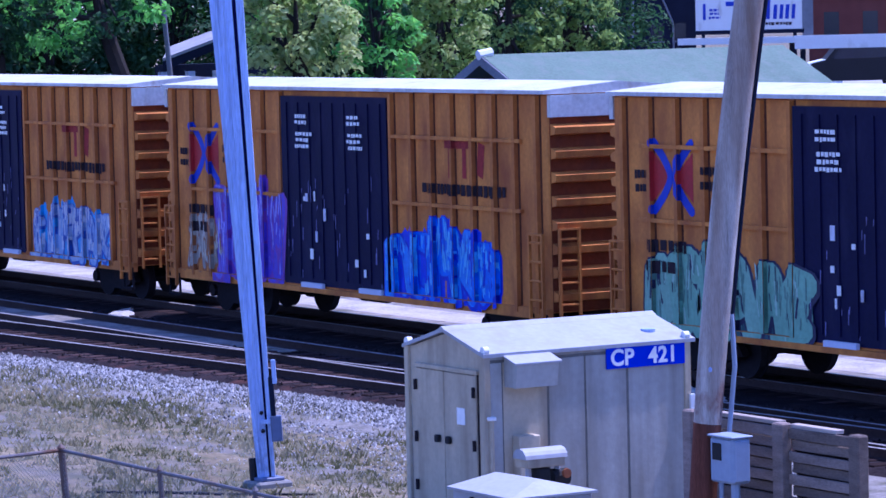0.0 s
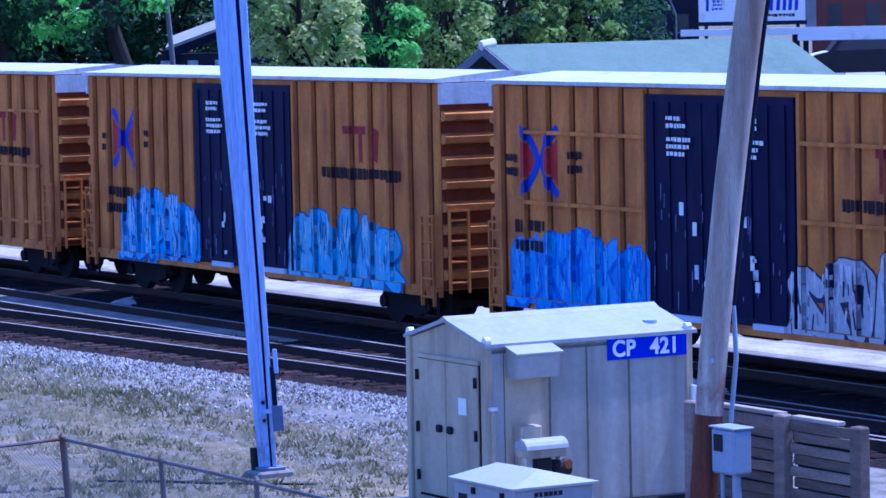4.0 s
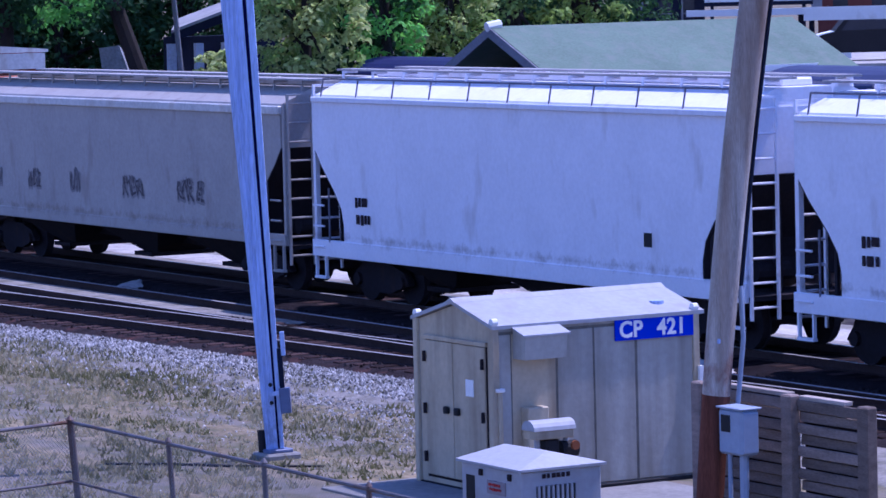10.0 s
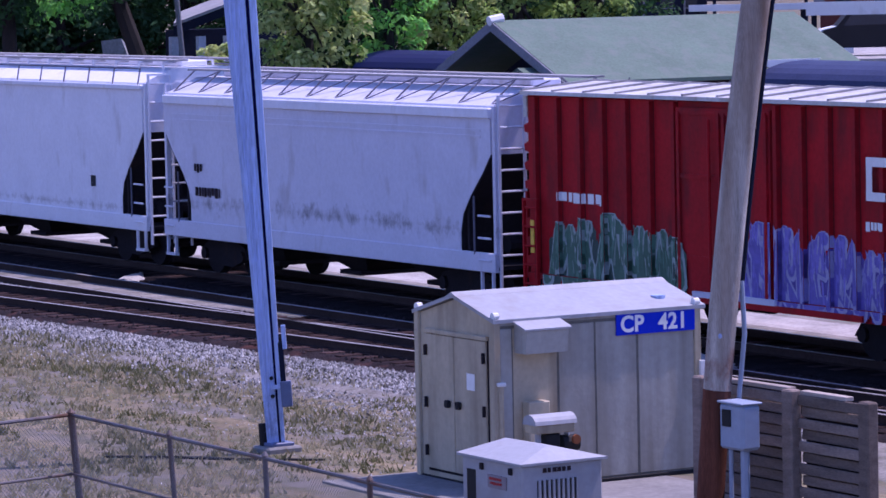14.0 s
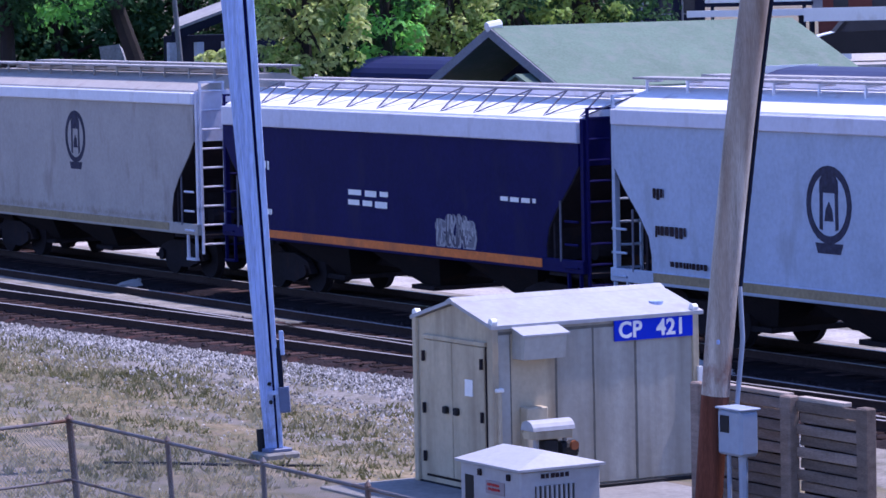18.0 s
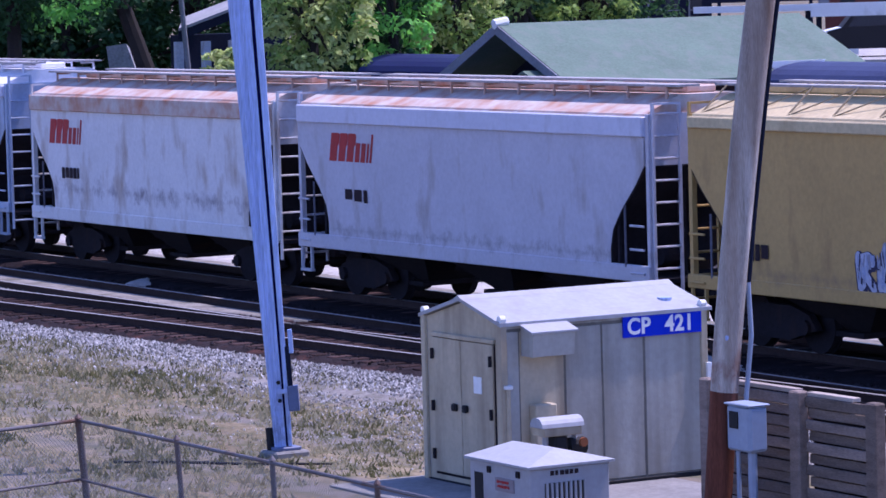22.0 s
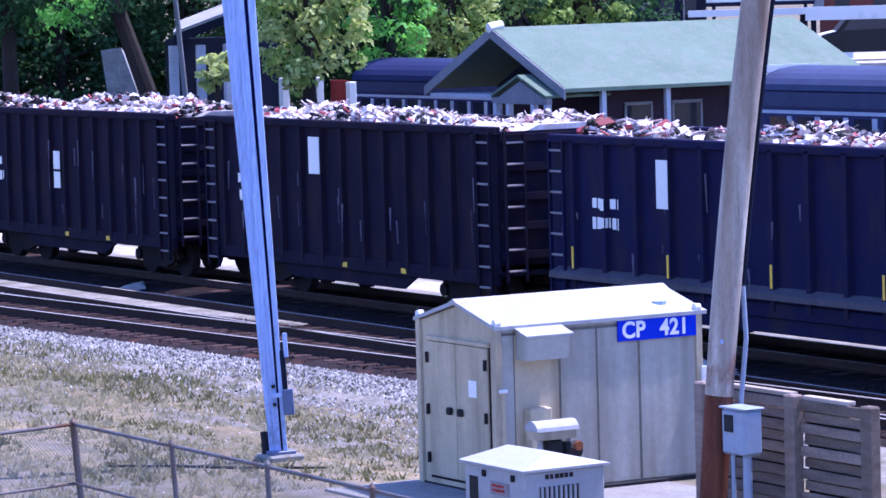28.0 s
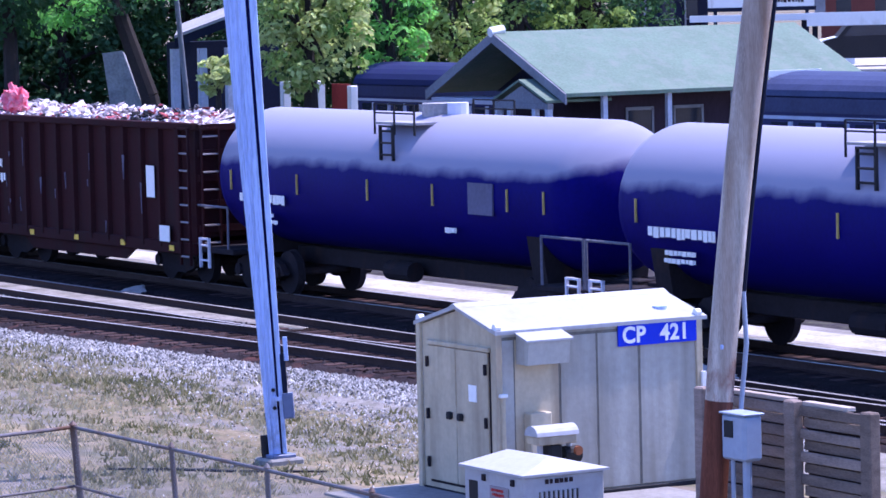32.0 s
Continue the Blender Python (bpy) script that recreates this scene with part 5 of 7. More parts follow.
graffiti(car, -7.5, -1.7, 0.75, 2.0, (0.05, 0.09, 0.60), (0.35, 0.38, 0.62), (0.62, 0.66, 0.80), 31, -1.612, 11, (0.05, 0.05, 0.38), base=10, fat=0.22, thin=26, cloud=0.55)
graffiti(car, 0.6, 6.7, 1.0, 2.45, CREAM, (0.34, 0.28, 0.18), (0.66, 0.62, 0.42), 35, -1.57, 7, CREAM, base=0, fat=0.45, cloud=1.0)
graffiti(car, 0.6, 6.6, 0.75, 2.05, (0.68, 0.12, 0.17), (0.12, 0.02, 0.22), (0.65, 0.25, 0.25), 32, -1.612, 5, (0.22, 0.03, 0.22), base=10, fat=0.5, cloud=0.9)
graffiti(car, -0.4, 0.8, 1.0, 2.2, CREAM, INK, WHITE, 33, -1.63, 2, base=20, thin=6)
part("placard", Geo().box(6.5, 7.0, -1.615, -1.605, 2.3, 2.9), M_LETTER, car)


def hopper(label, u0, u1, side, roof=None, eave=3.88, low=1.22, cut=(1.3, 2.95), lip=None, rails=False, braces=False, lip_h=0.12, end_mat=None, stripe=None, sill_mat=None, deep_sill=0.0):
    car = rolling("covered_hopper_car", label, "hopper car", (u0 + u1) / 2)
    half = (u1 - u0) / 2
    roof = roof or side
    running_gear(car, half, 1.9)
    dx, zc = cut
    edge = [(0.15, zc + 0.1), (0.42, zc - 0.22), (0.72 * dx, zc - 0.72), (0.93 * dx, zc - 1.06), (dx, zc - 1.4), (dx, low)]
    prof = [(-half + 0.15, eave), (half - 0.15, eave)] + [(half - a, z) for a, z in edge] + [(-half + a, z) for a, z in reversed(edge)]
    part("body", Geo().prism(prof, -1.55, 1.55, 1), side, car)
    FACES[car.name] = [(-99, 99, -1.55)]
    # near-black plates over the slope faces; shade of the end recess in their colour
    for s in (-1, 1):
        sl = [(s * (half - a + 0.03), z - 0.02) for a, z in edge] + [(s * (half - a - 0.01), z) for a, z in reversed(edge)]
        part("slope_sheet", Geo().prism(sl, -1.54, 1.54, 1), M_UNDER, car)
    g = Geo()
    rp = [(-1.56, eave), (-1.5, eave + 0.1), (-0.75, eave + 0.42), (0.75, eave + 0.42), (1.5, eave + 0.1), (1.56, eave)]
    g.prism(rp, -half + 0.15, half - 0.15, 0)
    part("roof", g, roof, car)
    part("top_chord", Geo().box(-half + 0.12, half - 0.12, -1.62, -1.5, eave - lip_h, eave + 0.06, 0.02).box(-half + 0.12, half - 0.12, 1.5, 1.62, eave - lip_h, eave + 0.06, 0.02), lip or roof, car)
    part("hatch_trough", Geo().box(-half + 0.6, half - 0.6, -0.33, 0.33, eave + 0.42, eave + 0.56, 0.03), roof, car)
    for s in (-1, 1):
        g = Geo().box(-half - 0.1, half + 0.1, *sorted((s * 0.5, s * (0.86 if braces or rails else 0.98))), eave + 0.56, eave + 0.6)
        part("running_board", g, M_WALK, car)
        g = Geo().box(-0.02, 0.02, *sorted((s * 0.6, s * 0.95)), eave + 0.51, eave + 0.56).box(-0.02, 0.02, *sorted((s * 0.91, s * 0.95)), eave + 0.3, eave + 0.56)
        if braces:
            d = (2 * half - 0.6) / int(half * 2 / 1.25)
            g = Geo().cyl((0, s * 1.46, eave + 0.08), (0, s * 0.88, eave + 0.57), 0.018, 5).cyl((0, s * 1.46, eave + 0.1), (d, s * 0.88, eave + 0.57), 0.013, 5)
        data = g.mesh("board_bracket", (M_OCHRESTRIP if roof is M_TANROOF else M_EMBLEM) if braces else roof)
        n = int(half * 2 / 1.25)
        for i in range(n + 1):
            b = part("board_bracket", data, None, car)
            b.location.x = -half + 0.3 + i * (2 * half - 0.6) / n
        if rails:
            g = Geo()
            n = int(half * 2 / 1.4)
            for i in range(n + 1):
                x = -half + 0.4 + i * (2 * half - 0.8) / n
                g.cyl((x, s * 1.53, eave), (x, s * 1.45, eave + 0.42), 0.018, 5)
            g.cyl((-half + 0.4, s * 1.45, eave + 0.42), (half - 0.4, s * 1.45, eave + 0.42), 0.018, 5)
            part("roof_handrail", g, M_EMBLEM, car)
    sm = sill_mat or side
    for s in (-1, 1):
        part("side_sill", Geo().box(-half, half, *sorted((s * 1.48, s * 1.585)), low - 0.2 - deep_sill, low + 0.04, 0.015), sm, car)
    if stripe:
        part("stripe", Geo().box(-half + dx + 0.1, half - dx - 0.1, -1.595, -1.585, low - 0.14, low + 0.02), stripe, car)
    em = end_mat or side
    for s in (-1, 1):
        x = s * half
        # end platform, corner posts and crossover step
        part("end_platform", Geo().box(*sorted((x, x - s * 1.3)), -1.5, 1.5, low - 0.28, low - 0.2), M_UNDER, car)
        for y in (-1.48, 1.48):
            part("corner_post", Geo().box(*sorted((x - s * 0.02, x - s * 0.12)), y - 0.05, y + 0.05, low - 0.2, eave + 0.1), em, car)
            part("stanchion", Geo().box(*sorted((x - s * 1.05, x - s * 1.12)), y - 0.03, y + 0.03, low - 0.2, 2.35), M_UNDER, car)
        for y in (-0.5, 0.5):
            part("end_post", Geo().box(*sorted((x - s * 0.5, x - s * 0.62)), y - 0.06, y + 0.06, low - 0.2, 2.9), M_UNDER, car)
        part("end_sheet", Geo().box(*sorted((x - s * 0.15, x - s * 0.12)), -1.5, 1.5, zc + 0.1, eave + 0.1), em, car)
        for i in range(3):
            rung(car, x - s * 0.34, -1.6, low - 0.1 + i * 0.42, 0.44, "x", em)
        ladder(car, x + s * 0.02, -1.18, low - 0.6, eave + 0.3, 0.56, 9, em, along="y")
        part("sill_step", Geo().box(*sorted((x - s * 0.1, x - s * 0.55)), -1.6, -1.5, low - 0.75, low - 0.7).box(*sorted((x - s * 0.1, x - s * 0.14)), -1.58, -1.52, low - 0.7, low - 0.2).box(*sorted((x - s * 0.51, x - s * 0.55)), -1.58, -1.52, low - 0.7, low - 0.2), em, car)
        part("grab_rail", Geo().sweep([(x - s * 0.75, -1.58, low), (x - s * 0.75, -1.58, low + 1.1)], 0.022), M_EMBLEM, car)
        part("brake_cylinder", Geo().cyl((x - s * 0.7, -0.9, low + 0.15), (x - s * 0.7, -0.2, low + 0.15), 0.17, 10), M_UNDER, car)
    for i in (-1, 0, 1):
        x = i * (half - dx) * 0.62
        w = (half - dx) * 0.30
        g = Geo().add([(x - w, -1.45, low), (x + w, -1.45, low), (x + w, 1.45, low), (x - w, 1.45, low), (x - 0.35, -0.6, 0.42), (x + 0.35, -0.6, 0.42), (x + 0.35, 0.6, 0.42), (x - 0.35, 0.6, 0.42)],
                      [(0, 1, 2, 3), (4, 7, 6, 5), (0, 4, 5, 1), (1, 5, 6, 2), (2, 6, 7, 3), (3, 7, 4, 0)])
        part("discharge_hopper", g, M_UNDER, car)
        part("outlet_gate", Geo().box(x - 0.45, x + 0.45, -0.8, 0.8, 0.33, 0.42), M_UNDER, car)
    return car, half


YS = -1.552
M_OVAL = mat("worn_dark_emblem_paint", (0.045, 0.045, 0.075), 0.8, vary=0.5, bump=0, spec=0.1)
M_OCHRESTRIP = mat("ochre_strip", (0.26, 0.21, 0.13), 0.8, vary=0.3)
car, h = hopper("plain grey covered hopper car with faded dark lettering", -145.0, -128.0, M_GREY, eave=3.86, low=1.22, lip=M_GALV)
for k, (x, w) in enumerate(((-6.7, 0.5), (-4.6, 0.7), (-2.2, 0.5), (0.6, 1.1), (3.4, 1.4))):
    graffiti(car, x, x + w, 1.75, 2.25, (0.035, 0.03, 0.045), (0.20, 0.19, 0.2), (0.05, 0.045, 0.06), 40 + k, YS, 3, fat=0.16)
bars(car, -7.0, 2.75, 0.7, 1, 0.2, M_DARKLET, y=YS, seed=3)
car, h = hopper("smooth white covered hopper car with roof handrails", -126.8, -111.4, M_WHITE, eave=4.08, low=1.2, rails=True, lip_h=0.05, deep_sill=0.1)
bars(car, -5.9, 2.15, 0.75, 2, 0.22, M_DARKLET, y=YS, seed=8, letters=0.2)
part("placard", Geo().box(4.6, 4.85, YS - 0.01, YS, 1.7, 1.95), M_DARK, car)
car, h = hopper("smooth white covered hopper car with dusty lower sides", -110.0, -94.5, M_WHITE, eave=4.05, low=1.15, rails=True, lip_h=0.05, deep_sill=0.1)
bars(car, -5.9, 2.2, 0.6, 2, 0.2, M_DARKLET, y=YS, seed=9, letters=0.2)
part("placard", Geo().box(4.8, 5.05, YS - 0.01, YS, 1.75, 2.0), M_DARK, car)
car, h = hopper("pale covered hopper car with trussed roof walk and grimy base", -93.6, -79.4, M_SILVER, eave=3.86, low=1.15, lip=M_WHITE, braces=True, lip_h=0.14, deep_sill=0.12)
part("side_bead", Geo().box(-6.6, 6.6, -1.57, -1.55, 3.48, 3.52), M_SILVER, car)
part("side_bead", Geo().box(-6.6, 6.6, -1.57, -1.55, 3.36, 3.40), M_SILVER, car)
bars(car, -5.6, 2.45, 0.5, 1, 0.2, M_DARKLET, y=YS, seed=10)
bars(car, -5.6, 1.95, 1.5, 1, 0.22, M_DARKLET, y=YS, seed=11, letters=0.14)

# red ribbed boxcar
car, half = boxcar("boxcar", "red ribbed boxcar with seamed pale roof, green and violet graffiti", -78.3, -65.6, M_RED, M_RED, eave=4.2, sill=0.72, bands=False, door_x=(-1.3, 1.5), plug=True, roof_mat=M_GALV, seam_mat=M_WALK, seam_w=0.03)
bars(car, -5.3, 2.45, 2.0, 1, 0.2, M_LETTER, y=-1.61, seed=12, letters=0.25)
g = Geo()
for a, b in ((4.2, 4.35), (5.05, 5.2)):
    g.box(a, b, -1.615, -1.605, 2.75, 3.35)
g.box(4.2, 5.2, -1.618, -1.606, 3.25, 3.4).box(4.2, 4.7, -1.618, -1.606, 2.7, 2.84)
part("emblem", g, M_LETTER, car)
bars(car, 4.0, 2.35, 1.4, 1, 0.16, M_LETTER, y=-1.61, seed=13)
graffiti(car, -5.6, -1.0, 0.75, 2.0, (0.05, 0.13, 0.09), (0.30, 0.38, 0.36), (0.10, 0.22, 0.16), 44, -1.61, 6, (0.03, 0.07, 0.06), cloud=0.8, thin=8, fat=0.3)
graffiti(car, 0.2, 4.6, 0.75, 2.1, (0.15, 0.12, 0.42), (0.34, 0.32, 0.52), (0.22, 0.18, 0.55), 45, -1.63, 6, (0.10, 0.07, 0.30), cloud=0.7, thin=8, fat=0.28)
part("placard", Geo().box(-6.1, -5.98, -1.62, -1.605, 1.3, 1.9).box(6.1, 6.22, -1.62, -1.605, 0.9, 1.7), M_YELLOW, car)


car, h = hopper("pale grey covered hopper car with an oval emblem", -64.4, -51.4, M_GREY, eave=4.05, low=1.22, lip=M_WHITE, lip_h=0.2, stripe=M_OCHRESTRIP, end_mat=M_SILVER)
oval(car, 0.2, 3.0, 0.55, 0.60, M_OVAL, YS)
car, h = hopper("dark navy covered hopper car with white top band and orange stripe", -50.2, -35.8, M_NAVY, M_WHITE, eave=3.8, low=1.3, lip=M_SILVER, lip_h=0.34, stripe=M_ORANGE, braces=True, end_mat=M_NAVY)
bars(car, -5.6, 2.75, 0.6, 2, 0.2, M_LETTER, y=YS, seed=15, letters=0.18)
bars(car, -5.6, 1.75, 0.8, 1, 0.14, M_LETTER, y=YS, seed=16, letters=0.14)
bars(car, -1.6, 2.3, 1.7, 2, 0.13, M_LETTER, y=YS, seed=17, letters=0.5, ragged=0.05)
bars(car, 4.3, 2.4, 1.6, 1, 0.1, M_LETTER, y=YS, seed=18, letters=0.4)
graffiti(car, 1.9, 3.4, 1.35, 1.95, (0.06, 0.06, 0.10), (0.3, 0.3, 0.34), (0.4, 0.4, 0.44), 50, YS, 4)
car, h = hopper("light blue-grey covered hopper car with a dark oval emblem", -34.9, -21.4, M_PALEBLUE, M_WHITE, eave=4.05, low=1.25, lip=M_SILVER, lip_h=0.22, braces=False, stripe=M_OCHRESTRIP)
oval(car, -0.2, 2.68, 0.62, 0.64, M_OVAL, YS)
bars(car, -5.4, 2.75, 0.5, 1, 0.2, M_DARKLET, y=YS, seed=19)
bars(car, -5.4, 2.1, 1.1, 1, 0.2, M_DARKLET, y=YS, seed=22)
bars(car, -5.0, 1.5, 1.8, 1, 0.12, M_DARKLET, y=YS, seed=23)


def script_mark(car, x, z, s):
    """A slanting red maker's mark, reduced to plain leaning blocks."""
    shapes = []
    for x0, wd, lo, hi in ((0.0, 0.5, 0.0, 0.92), (0.6, 0.46, 0.0, 0.92), (1.16, 0.46, 0.0, 0.92), (1.72, 0.3, 0.0, 0.62), (2.1, 0.3, 0.0, 0.62), (2.48, 0.14, 0.0, 0.62), (2.7, 0.14, 0.0, 0.92)):
        shapes.append([(x + s * (px + 0.22 * pz), z + s * pz) for px, pz in ((x0, lo), (x0 + wd, lo), (x0 + wd, hi), (x0, hi))])
        if wd > 0.4:
            shapes.append([(x + s * (px + 0.22 * pz), z + s * pz) for px, pz in ((x0 + wd, 0.5), (x0 + wd + 0.08, 0.56), (x0 + wd + 0.08, 0.86), (x0 + wd, 0.92))])
    coat("emblem", car, car, shapes, M_REDLET, 3, kind="stuff")


for k, (a, b, lab) in enumerate(((-20.0, -7.4, "weathered white covered hopper car with rust-stained roof"), (-6.4, 6.8, "weathered white covered hopper car with red script mark and rusty roof"))):
    car, h = hopper(lab, a, b, M_STAIN if k == 0 else M_DULLWHITE, M_ROOFRUST, eave=3.86, low=1.25, lip=M_ROOFRUST if k == 0 else M_SILVER, lip_h=0.3, deep_sill=0.05)
    script_mark(car, -5.2, 2.8, 0.62)
    bars(car, -4.6, 2.25, 1.4, 1, 0.26, M_DARKLET, y=YS, seed=24 + k, letters=0.3)

car, h = hopper("tan covered hopper car with small graffiti", 8.0, 22.5, M_TAN, M_TANROOF, eave=3.9, low=1.2, lip=M_TANROOF, rails=False, braces=True, lip_h=0.14)
bars(car, -6.0, 2.35, 0.8, 1, 0.3, M_DARKLET, y=YS, seed=30, letters=0.24)
bars(car, -5.8, 1.85, 1.0, 1, 0.3, M_DARKLET, y=YS, seed=31, letters=0.24)
graffiti(car, -2.3, 0.5, 1.22, 2.0, (0.42, 0.44, 0.55), INK, (0.30, 0.34, 0.50), 52, YS, 6, thin=3, fat=0.3)
graffiti(car, 1.2, 2.6, 1.25, 1.65, (0.35, 0.10, 0.03), (0.2, 0.06, 0.02), (0.5, 0.3, 0.1), 53, YS, 3)
graffiti(car, 3.2, 4.6, 1.3, 1.8, (0.25, 0.10, 0.04), (0.2, 0.08, 0.02), (0.4, 0.2, 0.1), 54, YS, 3)


def gondola(label, u0, u1, steel, top=3.5, sill=0.78, ribs=13, seed=1, marks=()):
    car = rolling("gondola_car", label, "gondola car", (u0 + u1) / 2)
    half = (u1 - u0) / 2
    running_gear(car, half, 1.9)
    part("floor", Geo().box(-half, half, -1.45, 1.45, 0.98, 1.08), steel, car)
    for s in (-1, 1):
        part("side_wall", Geo().box(-half, half, *sorted((s * 1.45, s * 1.5)), sill + 0.1, top), steel, car)
        part("top_chord", Geo().box(-half - 0.03, half + 0.03, *sorted((s * 1.42, s * 1.6)), top - 0.06, top + 0.1, 0.02), steel, car)
        part("side_sill", Geo().box(-half, half, *sorted((s * 1.46, s * 1.58)), sill - 0.08, sill + 0.18, 0.02), steel, car)
        part("belly_sill", Geo().prism([(-half + 3.0, sill), (-half + 3.7, sill - 0.34), (half - 3.7, sill - 0.34), (half - 3.0, sill)], *sorted((s * 1.44, s * 1.5)), 1), steel, car)
        part("end_wall", Geo().box(*sorted((s * half, s * (half - 0.06))), -1.45, 1.45, sill + 0.1, top), steel, car)
        g = Geo()
        for i in range(5):
            z = sill + 0.5 + i * 0.55
            g.box(*sorted((s * half, s * (half + 0.1))), -1.45, 1.45, z - 0.07, z + 0.07)
        part("end_ribs", g, steel, car)
        ladder(car, s * (half - 0.3), -1.63, sill - 0.3, top, 0.46, 8, M_GONLADDER, stile=steel)
        ladder(car, s * (half + 0.14), -1.2, sill, top, 0.42, 7, M_GONLADDER, along="y", stile=steel)
    post = Geo().prism([(-0.09, -1.50), (-0.06, -1.60), (0.06, -1.60), (0.09, -1.50)], sill + 0.05, top, 2).mesh("side_post", steel)
    for s in (1, -1):
        for i in range(ribs):
            p = part("side_post", post, None, car)
            p.location.x = s * (-half + 0.75 + i * (2 * half - 1.5) / (ribs - 1))
            p.rotation_euler.z = 0 if s == 1 else math.pi
    xs = [-half + 0.75 + i * (2 * half - 1.5) / (ribs - 1) for i in range(ribs)]
    FACES[car.name] = [q for x, nx in zip(xs, xs[1:] + [half]) for q in ((x - 0.06, x + 0.06, -1.6), (x + 0.06, nx - 0.06, -1.5))]
    r = random.Random(seed)
    for i in range(5):
        x = -half + 1.2 + i * (2 * half - 2.4) / 4
        if steel is M_GONRED:
            part("reflector", Geo().box(x, x + 0.22, -1.6, -1.585, sill - 0.02, sill + 0.1), M_YELLOW, car)
        elif steel is M_GON:
            if i in (2, 3):
                part("reflector", Geo().box(x, x + 0.18, -1.6, -1.585, sill - 0.02, sill + 0.08), M_YELLOW, car)
        else:
            x = min(xs, key=lambda q: abs(q - x))
            part("reflector", Geo().box(x - 0.035, x + 0.025, -1.608, -1.6, sill + 0.42, sill + 0.82), M_YELLOW, car)
    for x, z, w, hh, m in marks:
        part("placard", Geo().box(x, x + w, -1.615, -1.60, z, z + hh), m, car)
    bars(car, -half + 1.3, 2.5, 0.9, 2, 0.22, M_LETTER, y=-1.602, seed=seed, letters=0.2)
    # thin pale slivers: scrapes, and light on the rib edges put into colour
    g = Geo()
    for i in range(16):
        x = -half + 0.75 + r.randrange(ribs) * (2 * half - 1.5) / (ribs - 1) + r.choice((-0.06, 0.04, r.uniform(-0.4, 0.4)))
        z, w, k = r.uniform(sill + 0.2, top - 0.9), r.uniform(0.008, 0.022), r.uniform(0.1, 0.7)
        g.prism([(x, z), (x + w, z), (x + w + r.uniform(-0.05, 0.05), z + k), (x + r.uniform(-0.05, 0.02), z + k)], -1.612, -1.595, 1)
    tagged(part("pale_scrape", g, M_GONPALE, car), kind="stuff")
    # the load: heaped scrap, its pieces loose
    load = thing("scrap_metal_load", "heap of pale mixed scrap metal in an open gondola", "scrap metal", kind="stuff")
    MOVING.append((load, (u0 + u1) / 2))
    for m, n in ((M_SCRAP, 2900), (M_SCRAPRED, 240), (M_DARK, 1300)):
        g = Geo()
        for i in range(n):
            x, y = r.uniform(-half + 0.4, half - 0.4), r.uniform(-1.3, 1.25)
            heap = 0.30 * noise.noise((x * 0.45 + seed * 3, y * 0.6, 0)) + 0.16 * noise.noise((x * 1.9, y * 1.5, seed))
            patch = noise.noise((x * 0.55 + seed * 7, y * 0.3, 4))
            if (patch < -0.12 and m is M_SCRAP and r.random() < 0.7) or (patch > 0 and m is M_DARK):
                continue
            zt = top - 0.02 + 0.16 * (1 - abs(y) / 1.6) + heap + r.uniform(-0.2, 0.05)
            kind = r.random()
            if kind < 0.62:
                L, W, H = r.uniform(0.04, 0.13), r.uniform(0.03, 0.09), r.uniform(0.006, 0.05)
            elif kind < 0.93:
                L, W, H = r.uniform(0.10, 0.32), r.uniform(0.006, 0.02), r.uniform(0.005, 0.016)
            else:
                L, W, H = r.uniform(0.10, 0.22), r.uniform(0.05, 0.13), r.uniform(0.003, 0.012)
            q = Euler((r.uniform(-0.9, 0.9), r.uniform(-0.6, 0.6), r.uniform(0, 6.3))).to_matrix()
            k = [Vector((x, y, zt)) + q @ Vector((a * L * r.uniform(0.6, 1), b * W * r.uniform(0.5, 1), c * H)) for a in (-1, 1) for b in (-1, 1) for c in (-1, 1)]
            g.add(k, [(0, 1, 3, 2), (4, 6, 7, 5), (0, 4, 5, 1), (2, 3, 7, 6), (0, 2, 6, 4), (1, 5, 7, 3)])
        part("scrap_pieces", g, m, load)
    g = Geo().prism([(-1.4, 1.1), (1.4, 1.1), (1.4, top - 0.25), (0.5, top + 0.1), (-0.5, top + 0.1), (-1.4, top - 0.25)], -half + 0.1, half - 0.1, 0)
    part("scrap_bulk", g, M_SCRAP, load)
    return car, half


M_GONPALE = mat("scrape_and_glint_steel", (0.10, 0.09, 0.14), 0.7, vary=0.5, bump=0)
# ledge steel, greyer than the rest of the car
M_GONLEDGE = mat("grey_ledge_steel", (0.06, 0.055, 0.075), 0.7, vary=0.4)
# rungs paler than their stiles; the light on them is in this colour
M_GONLADDER = mat("lit_rung_steel", (0.22, 0.20, 0.22), 0.6)
P = M_LETTER
car, h = gondola("black high-sided gondola car with bright graffiti", 23.7, 36.4, M_GON, seed=1, marks=[(3.7, 2.1, 0.26, 0.62, P), (4.02, 2.08, 0.26, 0.62, P)])
# plates added here; the sunlit end brace is put into their pale colour
M_PALEGREEN = mat("sunlit_grey_green_paint", (0.20, 0.21, 0.17), 0.8, vary=0.4, dirt=(0.06, 0.04, 0.035), dirt_amount=0.5)
for z0, z1 in ((0.85, 1.5), (1.6, 2.35), (2.45, 3.35)):
    part("end_plate", Geo().box(-h + 0.04, -h + 0.66, -1.56, -1.5, z0, z1, 0.01), M_PALEGREEN, car, "pale grey-green end plate in place of the sunlit end brace")
graffiti(car, 0.9, 2.9, 0.85, 1.8, (0.35, 0.60, 0.75), (0.50, 0.10, 0.35), WHITE, 71, -1.605, 3)
